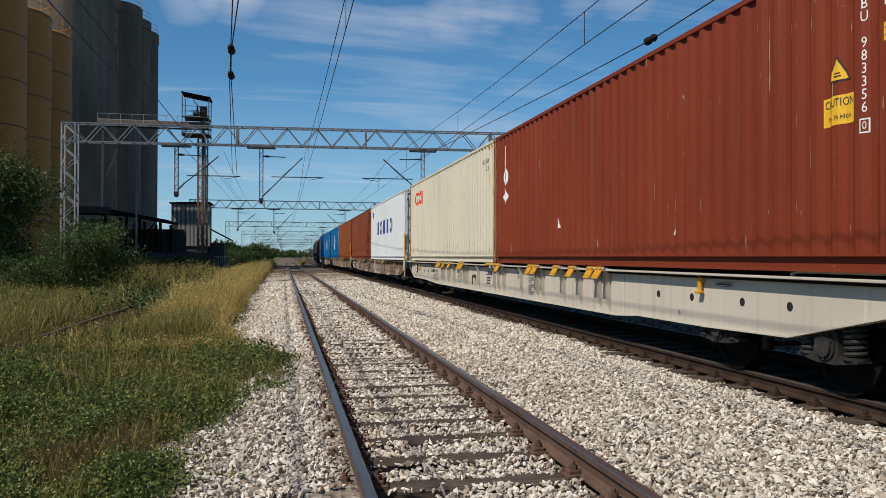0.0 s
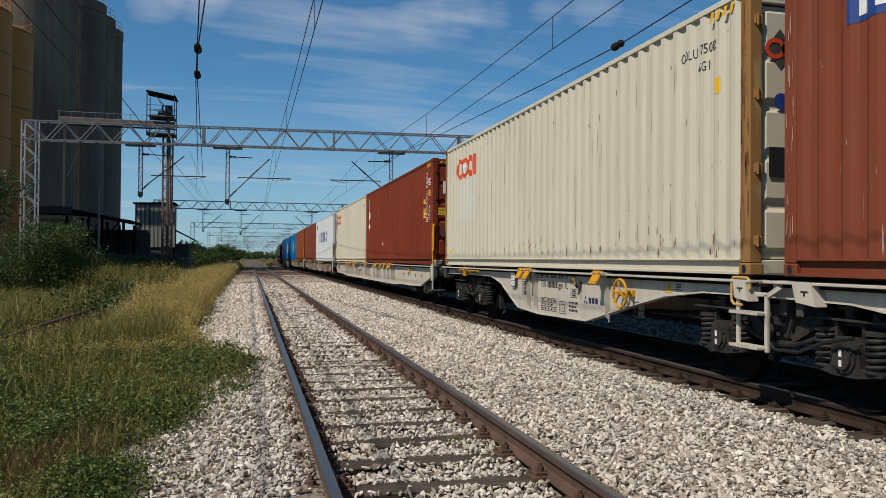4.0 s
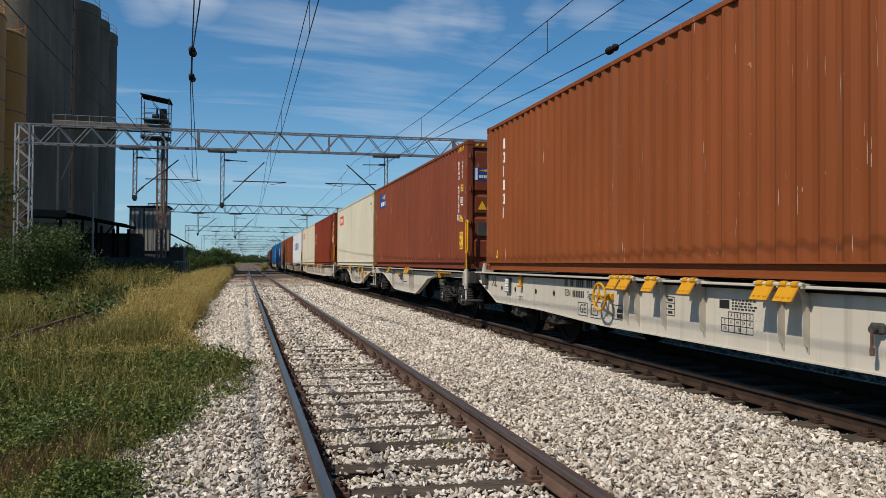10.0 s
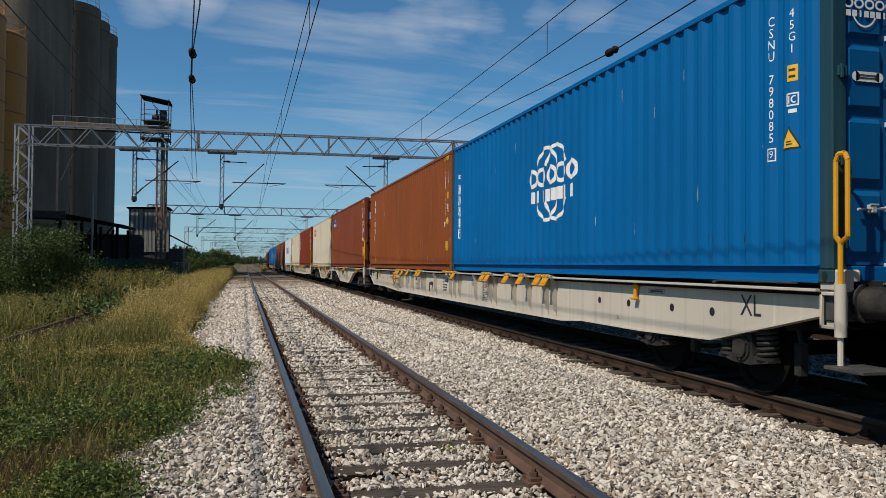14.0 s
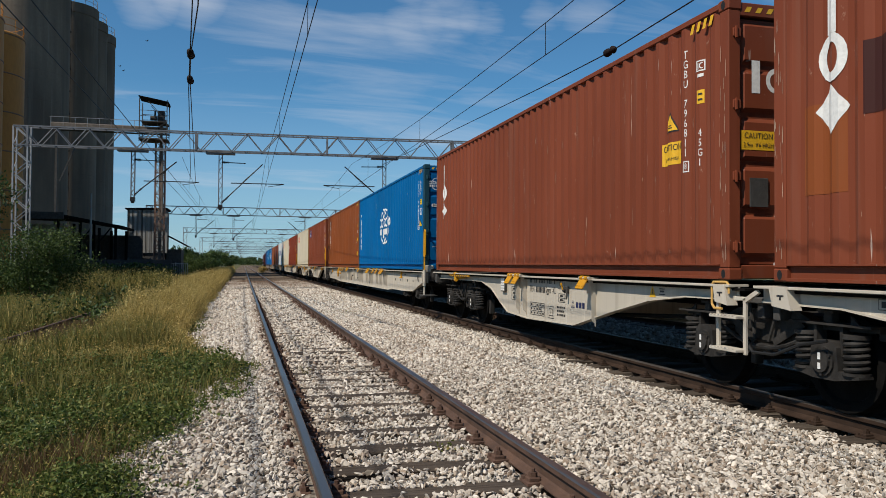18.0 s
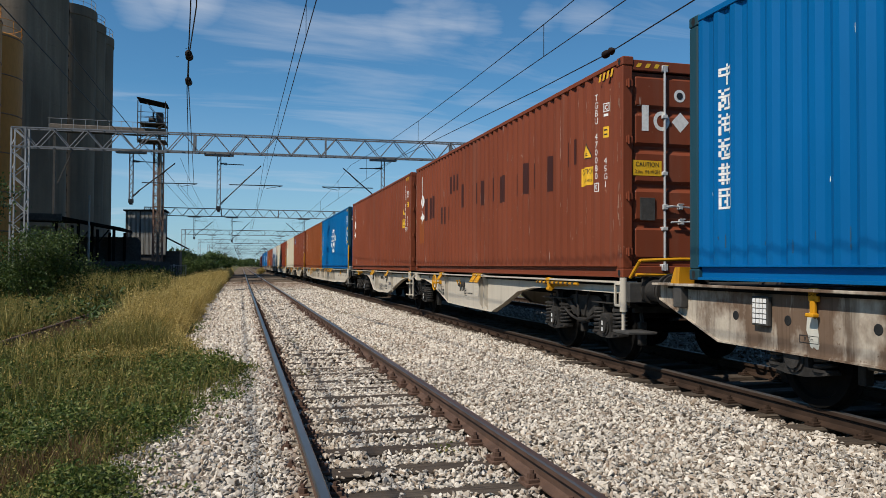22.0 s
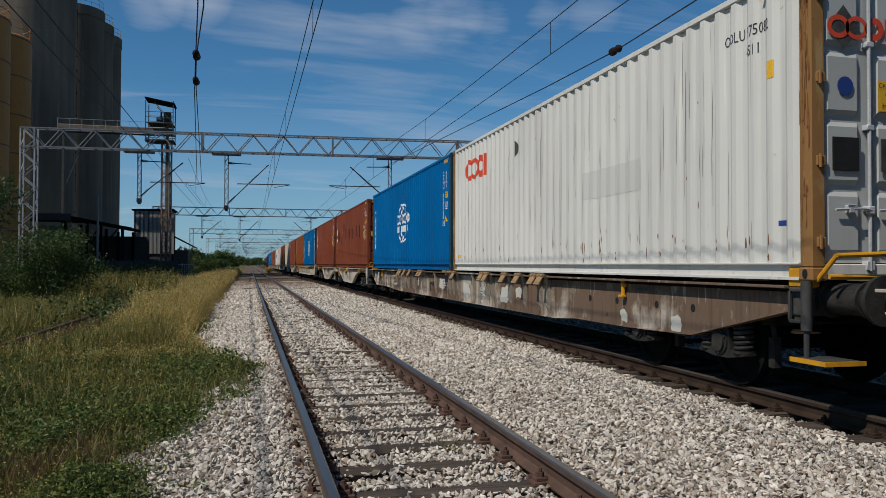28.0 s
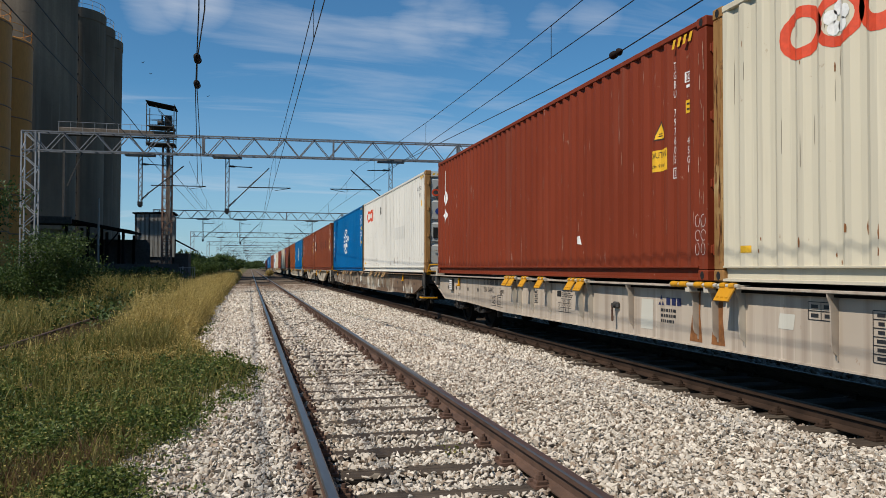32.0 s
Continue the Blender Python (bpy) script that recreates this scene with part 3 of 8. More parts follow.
def build_track(name, xc, y0, y1, label, sleeper_to, near_fix=0):
    tr = thing(name, label, "railway track", kind="structure")
    for s in (-1, 1):
        part("rail", build_rail(xc + s * 0.7535, y0, y1, "", 0.0, GRIMY_RAIL if xc > 3 else None), None, tr, "steel rail with worn head and rusty web")
    rnd = random.Random(int(xc * 10) + 90)
    sl = Shape().box(-1.3, 1.3, -0.12, 0.12, -0.15, 0, 0.012)
    me = sl.mesh("sleeper", WOOD)
    fix = Shape()
    for q in (-1, 1):
        for side in (-1, 1):
            cx = q * 0.7535 + side * 0.10
            fix.box(cx - 0.065, cx + 0.065, -0.08, 0.08, 0, 0.018)
            fix.rod((cx, 0.0, 0.016), (cx, 0.0, 0.098), 0.015, 6)
            fix.rod((cx, 0.0, 0.044), (cx, 0.0, 0.074), 0.031, 6)
            fix.box(cx - 0.042, cx + 0.042, -0.042, 0.042, 0.014, 0.044, 0.006)
            fix.rod((cx + side * 0.045, 0.055, 0.016), (cx + side * 0.045, 0.055, 0.042), 0.018, 6)
    if xc > 3:
        fix.v = [(a, b * 0.8, c * 0.78) for a, b, c in fix.v]
    fm = fix.mesh("rail_fastening", GRIMY_RAIL if xc > 3 else RUST_PLATE)
    y, k = 0.58 - 0.605 * 26, 0
    while y < sleeper_to:
        ob = part("sleeper", me, None, tr)
        ob.location = (xc + rnd.uniform(-0.03, 0.03), y + rnd.uniform(-0.02, 0.02), -0.160 + rnd.uniform(-0.008, 0.004))
        ob.rotation_euler = (rnd.uniform(-0.02, 0.02), 0, rnd.uniform(-0.012, 0.012))
        if 0 < y < near_fix:
            fo = part("rail_fastening", fm, None, ob)
            fo.location = (0, 0, 0.004)
        y += 0.605
        k += 1
    return tr


build_ground()
build_bed()
build_track("track_near", TRACK_1, -40, 420, "empty railway track on timber sleepers in pale ballast", 75, 30)
build_track("track_train", TRACK_2, -60, 420, "railway track under the container train", 45, 24)
build_track("track_far", TRACK_3, -40, 420, "further railway track beyond the train", 30, 0)


def build_old_track():
    tr = thing("track_overgrown", "rusty disused track sunk in weeds", "railway track", kind="structure")
    for s in (-1, 1):
        part("rail", Shape().prism([(TRACK_0 + s * 0.7535 + u, w - (0.13 if s < 0 else 0.24)) for u, w in RAIL_PROFILE], "y", -20, 90), RAILSIDE, tr, "rusted rail half hidden in weeds")


build_old_track()

# ---- train ----
S_ROWS = [(0, -34.08), (2, -26.36), (4, -18.75), (6, -11.21), (8, -3.73), (10, 3.72), (12, 11.17), (14, 18.62), (16, 26.08), (18, 33.57), (20, 41.09),
          (22, 48.64), (24, 56.22), (26, 63.83), (28, 71.46), (30, 79.10), (32, 86.73)]
SIDE = TRACK_2 - 1.219
CL, CW, CH, DECK = 12.192, 2.438, 2.896, 1.160
moving = []        # (thing, y of its origin when the run is at 0)


def fold(y):
    """How deep the side sheet lies at y, measured from the outer face."""
    u = (y + 100 * 0.2785) % 0.2785
    if u < 0.072:
        return 0.0
    if u < 0.140:
        return 0.036 * (u - 0.072) / 0.068
    if u < 0.2105:
        return 0.036
    return 0.036 * (0.2785 - u) / 0.068


FOLD_CUTS = [k * 0.2785 + d for k in range(-23, 24) for d in (0.0, 0.072, 0.140, 0.2105)]
SKIN = 0.010       # outer face of the sheets behind the frame's face


def side_sheet(sign):
    ys = [-5.99] + [y for y in FOLD_CUTS if -5.98 < y < 5.98] + [5.99]
    sh = Shape()
    x = [sign * (CW / 2 - SKIN - fold(y)) for y in ys]
    vs = [(a, y, z) for z in (0.15, 2.82) for a, y in zip(x, ys)]
    n = len(ys)
    sh.add(vs, [(i, i + 1, n + i + 1, n + i) for i in range(n - 1)])
    return sh


def roof_sheet():
    sh = Shape()
    ys = [-5.95 + 11.9 * i / 60 for i in range(61)]
    zs = [2.885 - (0.018 if i % 2 else 0) for i in range(61)]
    vs = [(x, y, z) for x in (-1.19, 1.19) for y, z in zip(ys, zs)]
    sh.add(vs, [(i, i + 1, 62 + i, 61 + i) for i in range(60)])
    return sh


def door_leaf(sign, kinds=5):
    sh = Shape()
    x0, x1 = (0.012, 1.10) if sign > 0 else (-1.10, -0.012)
    y = -CL / 2 + 0.055
    zs, ds = [0.16], [0.0]
    for k in range(kinds):
        h = 2.5 / kinds
        z0 = 0.20 + k * h
        zs += [z0 + 0.03, z0 + 0.075, z0 + h - 0.075, z0 + h - 0.03]
        ds += [0.0, 0.032, 0.032, 0.0]
    zs.append(2.70)
    ds.append(0.0)
    xs = [x0, x0 + 0.06, x0 + 0.09, x1 - 0.09, x1 - 0.06, x1]
    side = [0, 0, 1, 1, 0, 0]
    if kinds == 4:
        # two columns of raised panels, parted by the outer locking bar
        m = sign * 0.60
        a, b = sorted((m - 0.09, m + 0.09))
        xs = [x0, x0 + 0.05, x0 + 0.075, a - 0.025, a, b, b + 0.025, x1 - 0.075, x1 - 0.05, x1]
        side = [0, 0, 1, 1, 0, 0, 1, 1, 0, 0]
    n = len(xs)
    sh.add([(x, y - d * q, z) for z, d in zip(zs, ds) for x, q in zip(xs, side)], [(j * n + i, j * n + i + 1, (j + 1) * n + i + 1, (j + 1) * n + i) for j in range(len(zs) - 1) for i in range(n - 1)])
    return sh


MESHES = {}


def shared(key, make):
    if key not in MESHES:
        MESHES[key] = make()
    return MESHES[key]


def build_container(name, label, paint, front, doors=True, dirt=None, post_paint=None, bars=PALE_BAR, door_paint=None, folds=5):
    """A forty-foot high-cube box whose far end is at front when the run is at 0."""
    y0 = front - CL / 2
    c = thing(name, label, "container", "containers on the train", at=(TRACK_2, y0, DECK))
    moving.append((c, y0))
    key = paint.name
    post_paint = post_paint or paint
    for s in (-1, 1):
        part("side_panel", shared(("side", key, s), lambda: side_sheet(s).mesh("side_panel", paint)), None, c)
        part("bottom_rail", shared(("brail", key, s), lambda: Shape().prism(
            [(s * CW / 2, 0.004), (s * CW / 2, 0.030), (s * (CW / 2 - 0.05), 0.034), (s * (CW / 2 - 0.05), 0.138), (s * CW / 2, 0.146), (s * CW / 2, 0.160), (s * (CW / 2 - 0.06), 0.166), (s * (CW / 2 - 0.062), 0.004)], "y", -CL / 2 + 0.17, CL / 2 - 0.17).mesh("bottom_rail", paint)), None, c)
        part("top_rail", shared(("trail", key, s), lambda: Shape().box(
            min(s * CW / 2, s * (CW / 2 - 0.06)), max(s * CW / 2, s * (CW / 2 - 0.06)), -CL / 2 + 0.17, CL / 2 - 0.17, 2.815, 2.88, 0.006).mesh("top_rail", paint)), None, c)
        for e in (-1, 1):
            xa, xb = sorted((s * CW / 2, s * (CW / 2 - 0.15)))
            ya, yb = sorted((e * (CL / 2 - 0.006), e * (CL / 2 - 0.16)))
            part("corner_post", shared(("post", post_paint.name, s, e), lambda: Shape().box(xa + (0.003 if s < 0 else 0), xb - (0.003 if s > 0 else 0), ya, yb, 0.118, CH - 0.118, 0.012).mesh("corner_post", post_paint)), None, c)
            for z0 in (0.0, CH - 0.118):
                def casting():
                    sh = Shape()
                    xc0, xc1 = sorted((s * CW / 2, s * (CW / 2 - 0.162)))
                    yc0, yc1 = sorted((e * CL / 2, e * (CL / 2 - 0.178)))
                    return sh.box(xc0, xc1, yc0, yc1, z0, z0 + 0.118, 0.012)
                part("corner_casting", shared(("cast", post_paint.name, s, e, z0), lambda: casting().mesh("corner_casting", post_paint)), None, c)
    part("roof", shared(("roof", key), lambda: roof_sheet().mesh("roof", paint)), None, c)
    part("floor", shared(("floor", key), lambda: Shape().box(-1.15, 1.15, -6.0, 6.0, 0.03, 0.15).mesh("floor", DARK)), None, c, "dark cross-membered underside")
    part("front_wall", shared(("front", key), lambda: Shape().box(-1.08, 1.08, 6.0, 6.08, 0.12, 2.86).mesh("front_wall", paint)), None, c)
    part("header", shared(("head", key), lambda: Shape().box(-1.07, 1.07, -CL / 2 + 0.01, -CL / 2 + 0.12, 2.72, 2.86, 0.008).mesh("header", paint)), None, c)
    part("door_sill", shared(("sill", key), lambda: Shape().box(-1.07, 1.07, -CL / 2 + 0.01, -CL / 2 + 0.12, 0.01, 0.15, 0.008).mesh("door_sill", paint)), None, c)
    for s in (-1, 1):
        d = part("door", shared(("door", (door_paint or paint).name, s, folds), lambda: door_leaf(s, folds).mesh("door", door_paint or paint)), None, c)
        for k in (0.14, 0.60):
            x = s * k
            part("locking_bar", shared(("bar", bars.name, x), lambda: bar_shape(x).mesh("locking_bar", bars, True)), None, d, "pale zinc-coated locking bar")
            inward = folds == 5 and k > 0.5
            part("handle", shared(("hand", bars.name, x, folds), lambda: handle_shape(x, -s if inward else s, (0.93 if k > 0.5 else 0.73) if folds == 5 else 0.63).mesh("handle", bars)), None, d, "pale bar handle with its catch")
        for z in (0.34, 1.06, 1.80, 2.54):
            part("hinge", shared(("hinge", post_paint.name, s), lambda: hinge_block(s).mesh("hinge", post_paint)), None, d).location.z = z
        part("gasket", shared(("gask", s), lambda: Shape().box(min(s * 1.102, s * 1.075), max(s * 1.102, s * 1.075), -CL / 2 + 0.05, -CL / 2 + 0.06, 0.16, 2.7).mesh("gasket", GASKET)), None, d, "black door gasket")
    return c


def handle_shape(x, e, z):
    """Lever on a locking bar reaching e-wards, held by a catch on the door."""
    y = -CL / 2 - 0.012
    sh = Shape().rod((x, y, z), (x + e * 0.10, y - 0.01, z + 0.012), 0.016, 6).rod((x + e * 0.10, y - 0.01, z + 0.012), (x + e * 0.38, y - 0.004, z), 0.012, 6)
    sh.box(x - 0.035, x + 0.035, y - 0.012, y + 0.03, z - 0.035, z + 0.035, 0.008)
    xc = x + e * 0.22
    return sh.box(xc - 0.03, xc + 0.03, y - 0.02, y + 0.06, z - 0.03, z + 0.045, 0.008).box(xc - 0.045, xc + 0.045, y - 0.025, y - 0.01, z + 0.035, z + 0.05, 0.004)


def hinge_block(s):
    xa, xb = sorted((s * 1.075, s * 1.165))
    return Shape().box(xa, xb, -CL / 2 - 0.012, -CL / 2 + 0.02, -0.045, 0.045, 0.006).rod((s * 1.135, -CL / 2 - 0.014, -0.06), (s * 1.135, -CL / 2 - 0.014, 0.06), 0.014, 6)


def bar_shape(x):
    y = -CL / 2 + 0.005
    sh = Shape().rod((x, y, 0.09), (x, y, 2.79), 0.017, 8)
    for z in (0.09, 2.72):
        sh.box(x - 0.045, x + 0.045, y - 0.012, y + 0.06, z, z + 0.09, 0.008)
    for z in (0.62, 1.35, 2.1):
        sh.box(x - 0.04, x + 0.04, y - 0.02, y + 0.05, z, z + 0.05, 0.006)
    return sh


SHIFT = 0.17
# wagon outlines: distance back from the front container's far end, height
SILL_A = [(-0.62, 0.93), (0.55, 0.53), (2.8, 0.52), (5.2, 0.44), (18.7, 0.44), (19.5, 0.49), (21.2, 0.49), (22.7, 0.52), (24.40, 0.90)]
SILL_B = [(-0.12, 0.965), (3.7, 0.965), (4.35, 0.84), (4.9, 0.60), (5.35, 0.42), (6.4, 0.37), (8.35, 0.40), (9.7, 0.70), (10.6, 0.88), (11.4, 0.96), (12.36, 0.965)]
SILL_C = [(-0.12, 0.965), (0.9, 0.95), (1.6, 0.86), (2.6, 0.62), (3.35, 0.43), (4.6, 0.41), (6.68, 0.40), (7.4, 0.60), (8.2, 0.86), (9.0, 0.955), (9.9, 0.965), (12.32, 0.965)]


def sill_shape(outline, s, y_top0, y_top1):
    """One side girder: web, top and bottom flange."""
    sh = Shape()
    x = s * 1.10
    outline = [(d - SHIFT, z) for d, z in outline]
    pts = [(-d, z) for d, z in outline]
    poly = [(-outline[0][0], 1.085)] + pts + [(-outline[-1][0], 1.085)]
    sh.prism(poly, "x", min(x, x - s * 0.016), max(x, x - s * 0.016))
    sh.box(min(x + s * 0.122, x - s * 0.12), max(x + s * 0.122, x - s * 0.12), -outline[-1][0], -outline[0][0], 1.085, 1.112, 0.004)
    for (d0, z0), (d1, z1) in zip(outline, outline[1:]):
        a, b = (-d0, z0), (-d1, z1)
        xs = sorted((x + s * 0.022, x - s * 0.10))
        sh.add([(xx, y, z + dz) for xx in xs for (y, z) in (a, b) for dz in (-0.018, 0.0)], [(0, 1, 3, 2), (4, 6, 7, 5), (0, 2, 6, 4), (1, 5, 7, 3), (0, 4, 5, 1), (2, 3, 7, 6)])
    return sh


def wheelset_shape():
    sh = Shape()
    for s in (-1, 1):
        x = s * 0.7535
        sh.lathe([(0.09, s * 0.07 + x), (0.16, s * 0.05 + x), (0.36, s * 0.03 + x), (0.38, s * 0.066 + x), (0.455, s * 0.066 + x), (0.465, -s * 0.04 + x), (0.49, -s * 0.055 + x), (0.49, -s * 0.07 + x), (0.38, -s * 0.07 + x), (0.36, -s * 0.0 + x), (0.12, -s * 0.05 + x)], axis="x", sides=28)
    sh.rod((-0.9, 0, 0), (0.9, 0, 0), 0.075, 10)
    for k in range(6):
        a = k * math.pi / 3
        for s in (-1, 1):
            sh.rod((s * 0.80, 0.14 * math.cos(a), 0.14 * math.sin(a)), (s * 0.835, 0.14 * math.cos(a), 0.14 * math.sin(a)), 0.02, 6)
    return sh


turning = []       # wheelsets that roll


def build_bogie(wagon, y, marks=True):
    b = part("bogie", shared("bogie", lambda: bogie_frame().mesh("bogie", BOGIE)), None, wagon, "dusty dark two-axle bogie frame")
    b.location = (0, y, 0)
    for e in (-1, 1):
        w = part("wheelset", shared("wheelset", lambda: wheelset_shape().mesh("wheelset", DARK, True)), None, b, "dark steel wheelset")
        w.location = (0, e * 0.9, 0.46)
        turning.append((w, e * 0.9))
    for s in (-1, 1):
        for e in (-1, 1):
            for side in (-1, 1):
                part("spring", shared(("spring", s, e, side), lambda: spring_shape(s, e, side).mesh("spring", BOGIE, True)), None, b, "coil spring")
            ax = part("axle_box", shared(("axlebox", s, e), lambda: axle_box(s, e).mesh("axle_box", BOGIE)), None, b, "cast axle box")
            if s < 0 and marks:
                part("axle_mark", shared(("axlemark", s, e), lambda: axle_mark(s, e).mesh("axle_mark", LETTER)), None, b, "white paint stripe on the axle cap")
    return b


def bogie_frame():
    """Side frames with horn guides, links and brake rigging, joined by the bolster."""
    sh = Shape()
    for s in (-1, 1):
        x = s * 0.86
        sh.prism([(-1.40, 0.745), (-1.40, 0.79), (-0.62, 0.80), (-0.45, 0.87), (0.45, 0.87), (0.62, 0.80), (1.40, 0.79), (1.40, 0.745), (0.70, 0.73), (0.42, 0.56), (-0.42, 0.56), (-0.70, 0.73)], "x", x - 0.06, x + 0.06)
        for a, b in ((-1.42, -0.45), (0.45, 1.42)):
            sh.box(min(x, x + s * 0.17), max(x, x + s * 0.17), a, b, 0.785, 0.805)
        for e in (-1, 1):
            # horn guides, pedestal stop, slanting link plate and brake hanger
            for d in (-0.155, 0.155):
                sh.box(min(x + s * 0.02, x + s * 0.13), max(x + s * 0.02, x + s * 0.13), e * 0.9 + d - 0.018, e * 0.9 + d + 0.018, 0.52, 0.79)
            sh.box(min(x + s * 0.05, x + s * 0.14), max(x + s * 0.05, x + s * 0.14), e * 0.9 - 0.05, e * 0.9 + 0.05, 0.80, 0.90, 0.01)
            sh.box(min(x + s * 0.03, x + s * 0.16), max(x + s * 0.03, x + s * 0.16), e * 0.9 - 0.09, e * 0.9 + 0.09, 0.89, 0.915, 0.004)
            sh.prism([(e * 0.58, 0.74), (e * 0.16, 0.52), (e * 0.12, 0.58), (e * 0.5, 0.80)], "x", min(x + s * 0.08, x + s * 0.10), max(x + s * 0.08, x + s * 0.10))
            sh.rod((x + s * 0.10, e * 0.22, 0.92), (x + s * 0.12, e * 0.10, 0.56), 0.018, 6)
            sh.prism([(e * 1.25, 0.80), (e * 1.15, 0.80), (e * 1.15, 0.88)], "x", min(x + s * 0.1, x + s * 0.12), max(x + s * 0.1, x + s * 0.12))
            sh.box(s * 0.7535 - 0.05, s * 0.7535 + 0.05, e * 0.38 - 0.05, e * 0.38 + 0.04, 0.28, 0.62, 0.01)
            sh.box(s * 0.7535 - 0.05, s * 0.7535 + 0.05, e * 1.42 - 0.04, e * 1.42 + 0.05, 0.24, 0.56, 0.01)
            sh.rod((s * 0.7535, e * 1.42, 0.54), (s * 0.7535, e * 1.36, 0.76), 0.025, 6)
        n = 12
        arc = [(x + s * 0.16, -0.62 + 1.24 * i / n, 0.47 + 0.17 * (2 * i / n - 1) ** 2 + 0.06 * i / n) for i in range(n + 1)]
        sh.pipe(arc, 0.020, 6)
        sh.box(min(x + s * 0.05, x + s * 0.15), max(x + s * 0.05, x + s * 0.15), -0.16, 0.10, 0.46, 0.53, 0.01)
    sh.box(-0.9, 0.9, -0.22, 0.22, 0.52, 0.84, 0.03)
    for e in (-1, 1):
        sh.box(-0.86, 0.86, e * 1.36 - 0.04, e * 1.36 + 0.04, 0.68, 0.77, 0.01)
        sh.rod((-0.75, e * 0.42, 0.34), (0.75, e * 0.42, 0.34), 0.03, 6)
    return sh


def spring_shape(s, e, side):
    sh = Shape()
    y = e * 0.9 + side * 0.29
    sh.coil((s * 0.955, y, 0.40), 0.088, 0.022, 0.27, 5)
    sh.rod((s * 0.955, y, 0.375), (s * 0.955, y, 0.40), 0.115, 12)
    sh.rod((s * 0.955, y, 0.685), (s * 0.955, y, 0.72), 0.115, 12)
    sh.rod((s * 0.955, y, 0.40), (s * 0.955, y, 0.68), 0.045, 8)
    return sh


def axle_box(s, e):
    sh = Shape()
    x, y = s * 0.95, e * 0.9
    sh.prism([(y - 0.40, 0.355), (y - 0.40, 0.375), (y - 0.17, 0.40), (y - 0.15, 0.60), (y - 0.10, 0.65), (y + 0.10, 0.65), (y + 0.15, 0.60), (y + 0.17, 0.40), (y + 0.40, 0.375), (y + 0.40, 0.355), (y + 0.13, 0.31), (y - 0.13, 0.31)], "x", x - 0.09, x + 0.06)
    sh.rod((x + s * 0.05, y, 0.47), (x + s * 0.11, y, 0.47), 0.13, 14)
    sh.rod((x + s * 0.11, y, 0.47), (x + s * 0.135, y, 0.47), 0.10, 14)
    for k in range(3):
        a = k * 2.1 + 0.5
        sh.rod((x + s * 0.11, y + 0.112 * math.cos(a), 0.47 + 0.112 * math.sin(a)), (x + s * 0.125, y + 0.112 * math.cos(a), 0.47 + 0.112 * math.sin(a)), 0.018, 6)
    return sh


def axle_mark(s, e):
    x = s * 1.086
    return Shape().box(min(x, x + s * 0.003), max(x, x + s * 0.003), e * 0.9 - 0.016, e * 0.9 + 0.016, 0.485, 0.545).box(min(x, x + s * 0.003), max(x, x + s * 0.003), e * 0.9 - 0.016, e * 0.9 + 0.016, 0.40, 0.455)


def end_gear(wagon, y, e, reach):
    """Headstock, two buffers and the coupling at one end; e = 1 faces ahead."""
    part("headstock", Shape().box(-1.2, 1.2, min(y, y - e * 0.16), max(y, y - e * 0.16), 0.84, 1.10, 0.012), GREYGEAR, wagon, "grey headstock beam")
    for s in (-1, 1):
        sh = Shape()
        sh.rod((s * 0.875, y, 1.0), (s * 0.875, y + e * 0.05, 1.0), 0.175, 18)
        sh.rod((s * 0.875, y + e * 0.05, 1.0), (s * 0.875, y + e * (reach - 0.20), 1.0), 0.140, 18)
        sh.rod((s * 0.875, y + e * (reach - 0.20), 1.0), (s * 0.875, y + e * (reach - 0.17), 1.0), 0.155, 18)
        sh.rod((s * 0.875, y + e * (reach - 0.18), 1.0), (s * 0.875, y + e * (reach - 0.03), 1.0), 0.120, 16, 0.17)
        sh.rod((s * 0.875, y + e * (reach - 0.04), 1.0), (s * 0.875, y + e * reach, 1.0), 0.215, 20)
        sh.box(s * 0.875 - 0.16, s * 0.875 + 0.16, min(y, y + e * 0.03), max(y, y + e * 0.03), 0.87, 1.19, 0.01)
        part("buffer", sh, BOGIE, wagon, "dark greasy round buffer", True)
    sh = Shape().box(-0.05, 0.05, min(y, y + e * 0.30), max(y, y + e * 0.30), 0.97, 1.09, 0.02)
    sh.torus((0, y + e * 0.36, 0.95), 0.11, 0.022, "x", 14, 6)
    part("coupling", sh, DARK, wagon, "screw coupling")
    for s in (-1, 1):
        part("brake_hose", Shape().pipe([(s * 0.4, y, 0.95), (s * 0.4, y + e * 0.18, 0.80), (s * 0.4, y + e * 0.25, 0.62), (s * 0.38, y + e * 0.33, 0.58)], 0.028, 8), GASKET, wagon, "black rubber brake hose", True)


def build_long_wagon(front, label, paint, latch):
    """Four-axle wagon for two forty-foot boxes."""
    y0 = front
    w = thing("container_wagon", label, "wagon", "wagons of the train", at=(TRACK_2, y0, 0))
    moving.append((w, y0))
    for s in (-1, 1):
        part("side_sill", shared(("sillA", paint.name, s), lambda: sill_shape(SILL_A, s, 0, 0).mesh("side_sill", paint)), None, w)
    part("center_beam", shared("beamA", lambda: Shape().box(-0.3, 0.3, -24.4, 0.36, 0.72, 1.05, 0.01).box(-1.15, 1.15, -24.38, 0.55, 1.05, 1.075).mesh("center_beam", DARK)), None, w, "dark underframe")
    for y in (-2.35, -22.08):
        build_bogie(w, y, False)
    end_gear(w, 0.36, 1, 0.47)
    end_gear(w, -24.42, -1, 0.62)
    return w


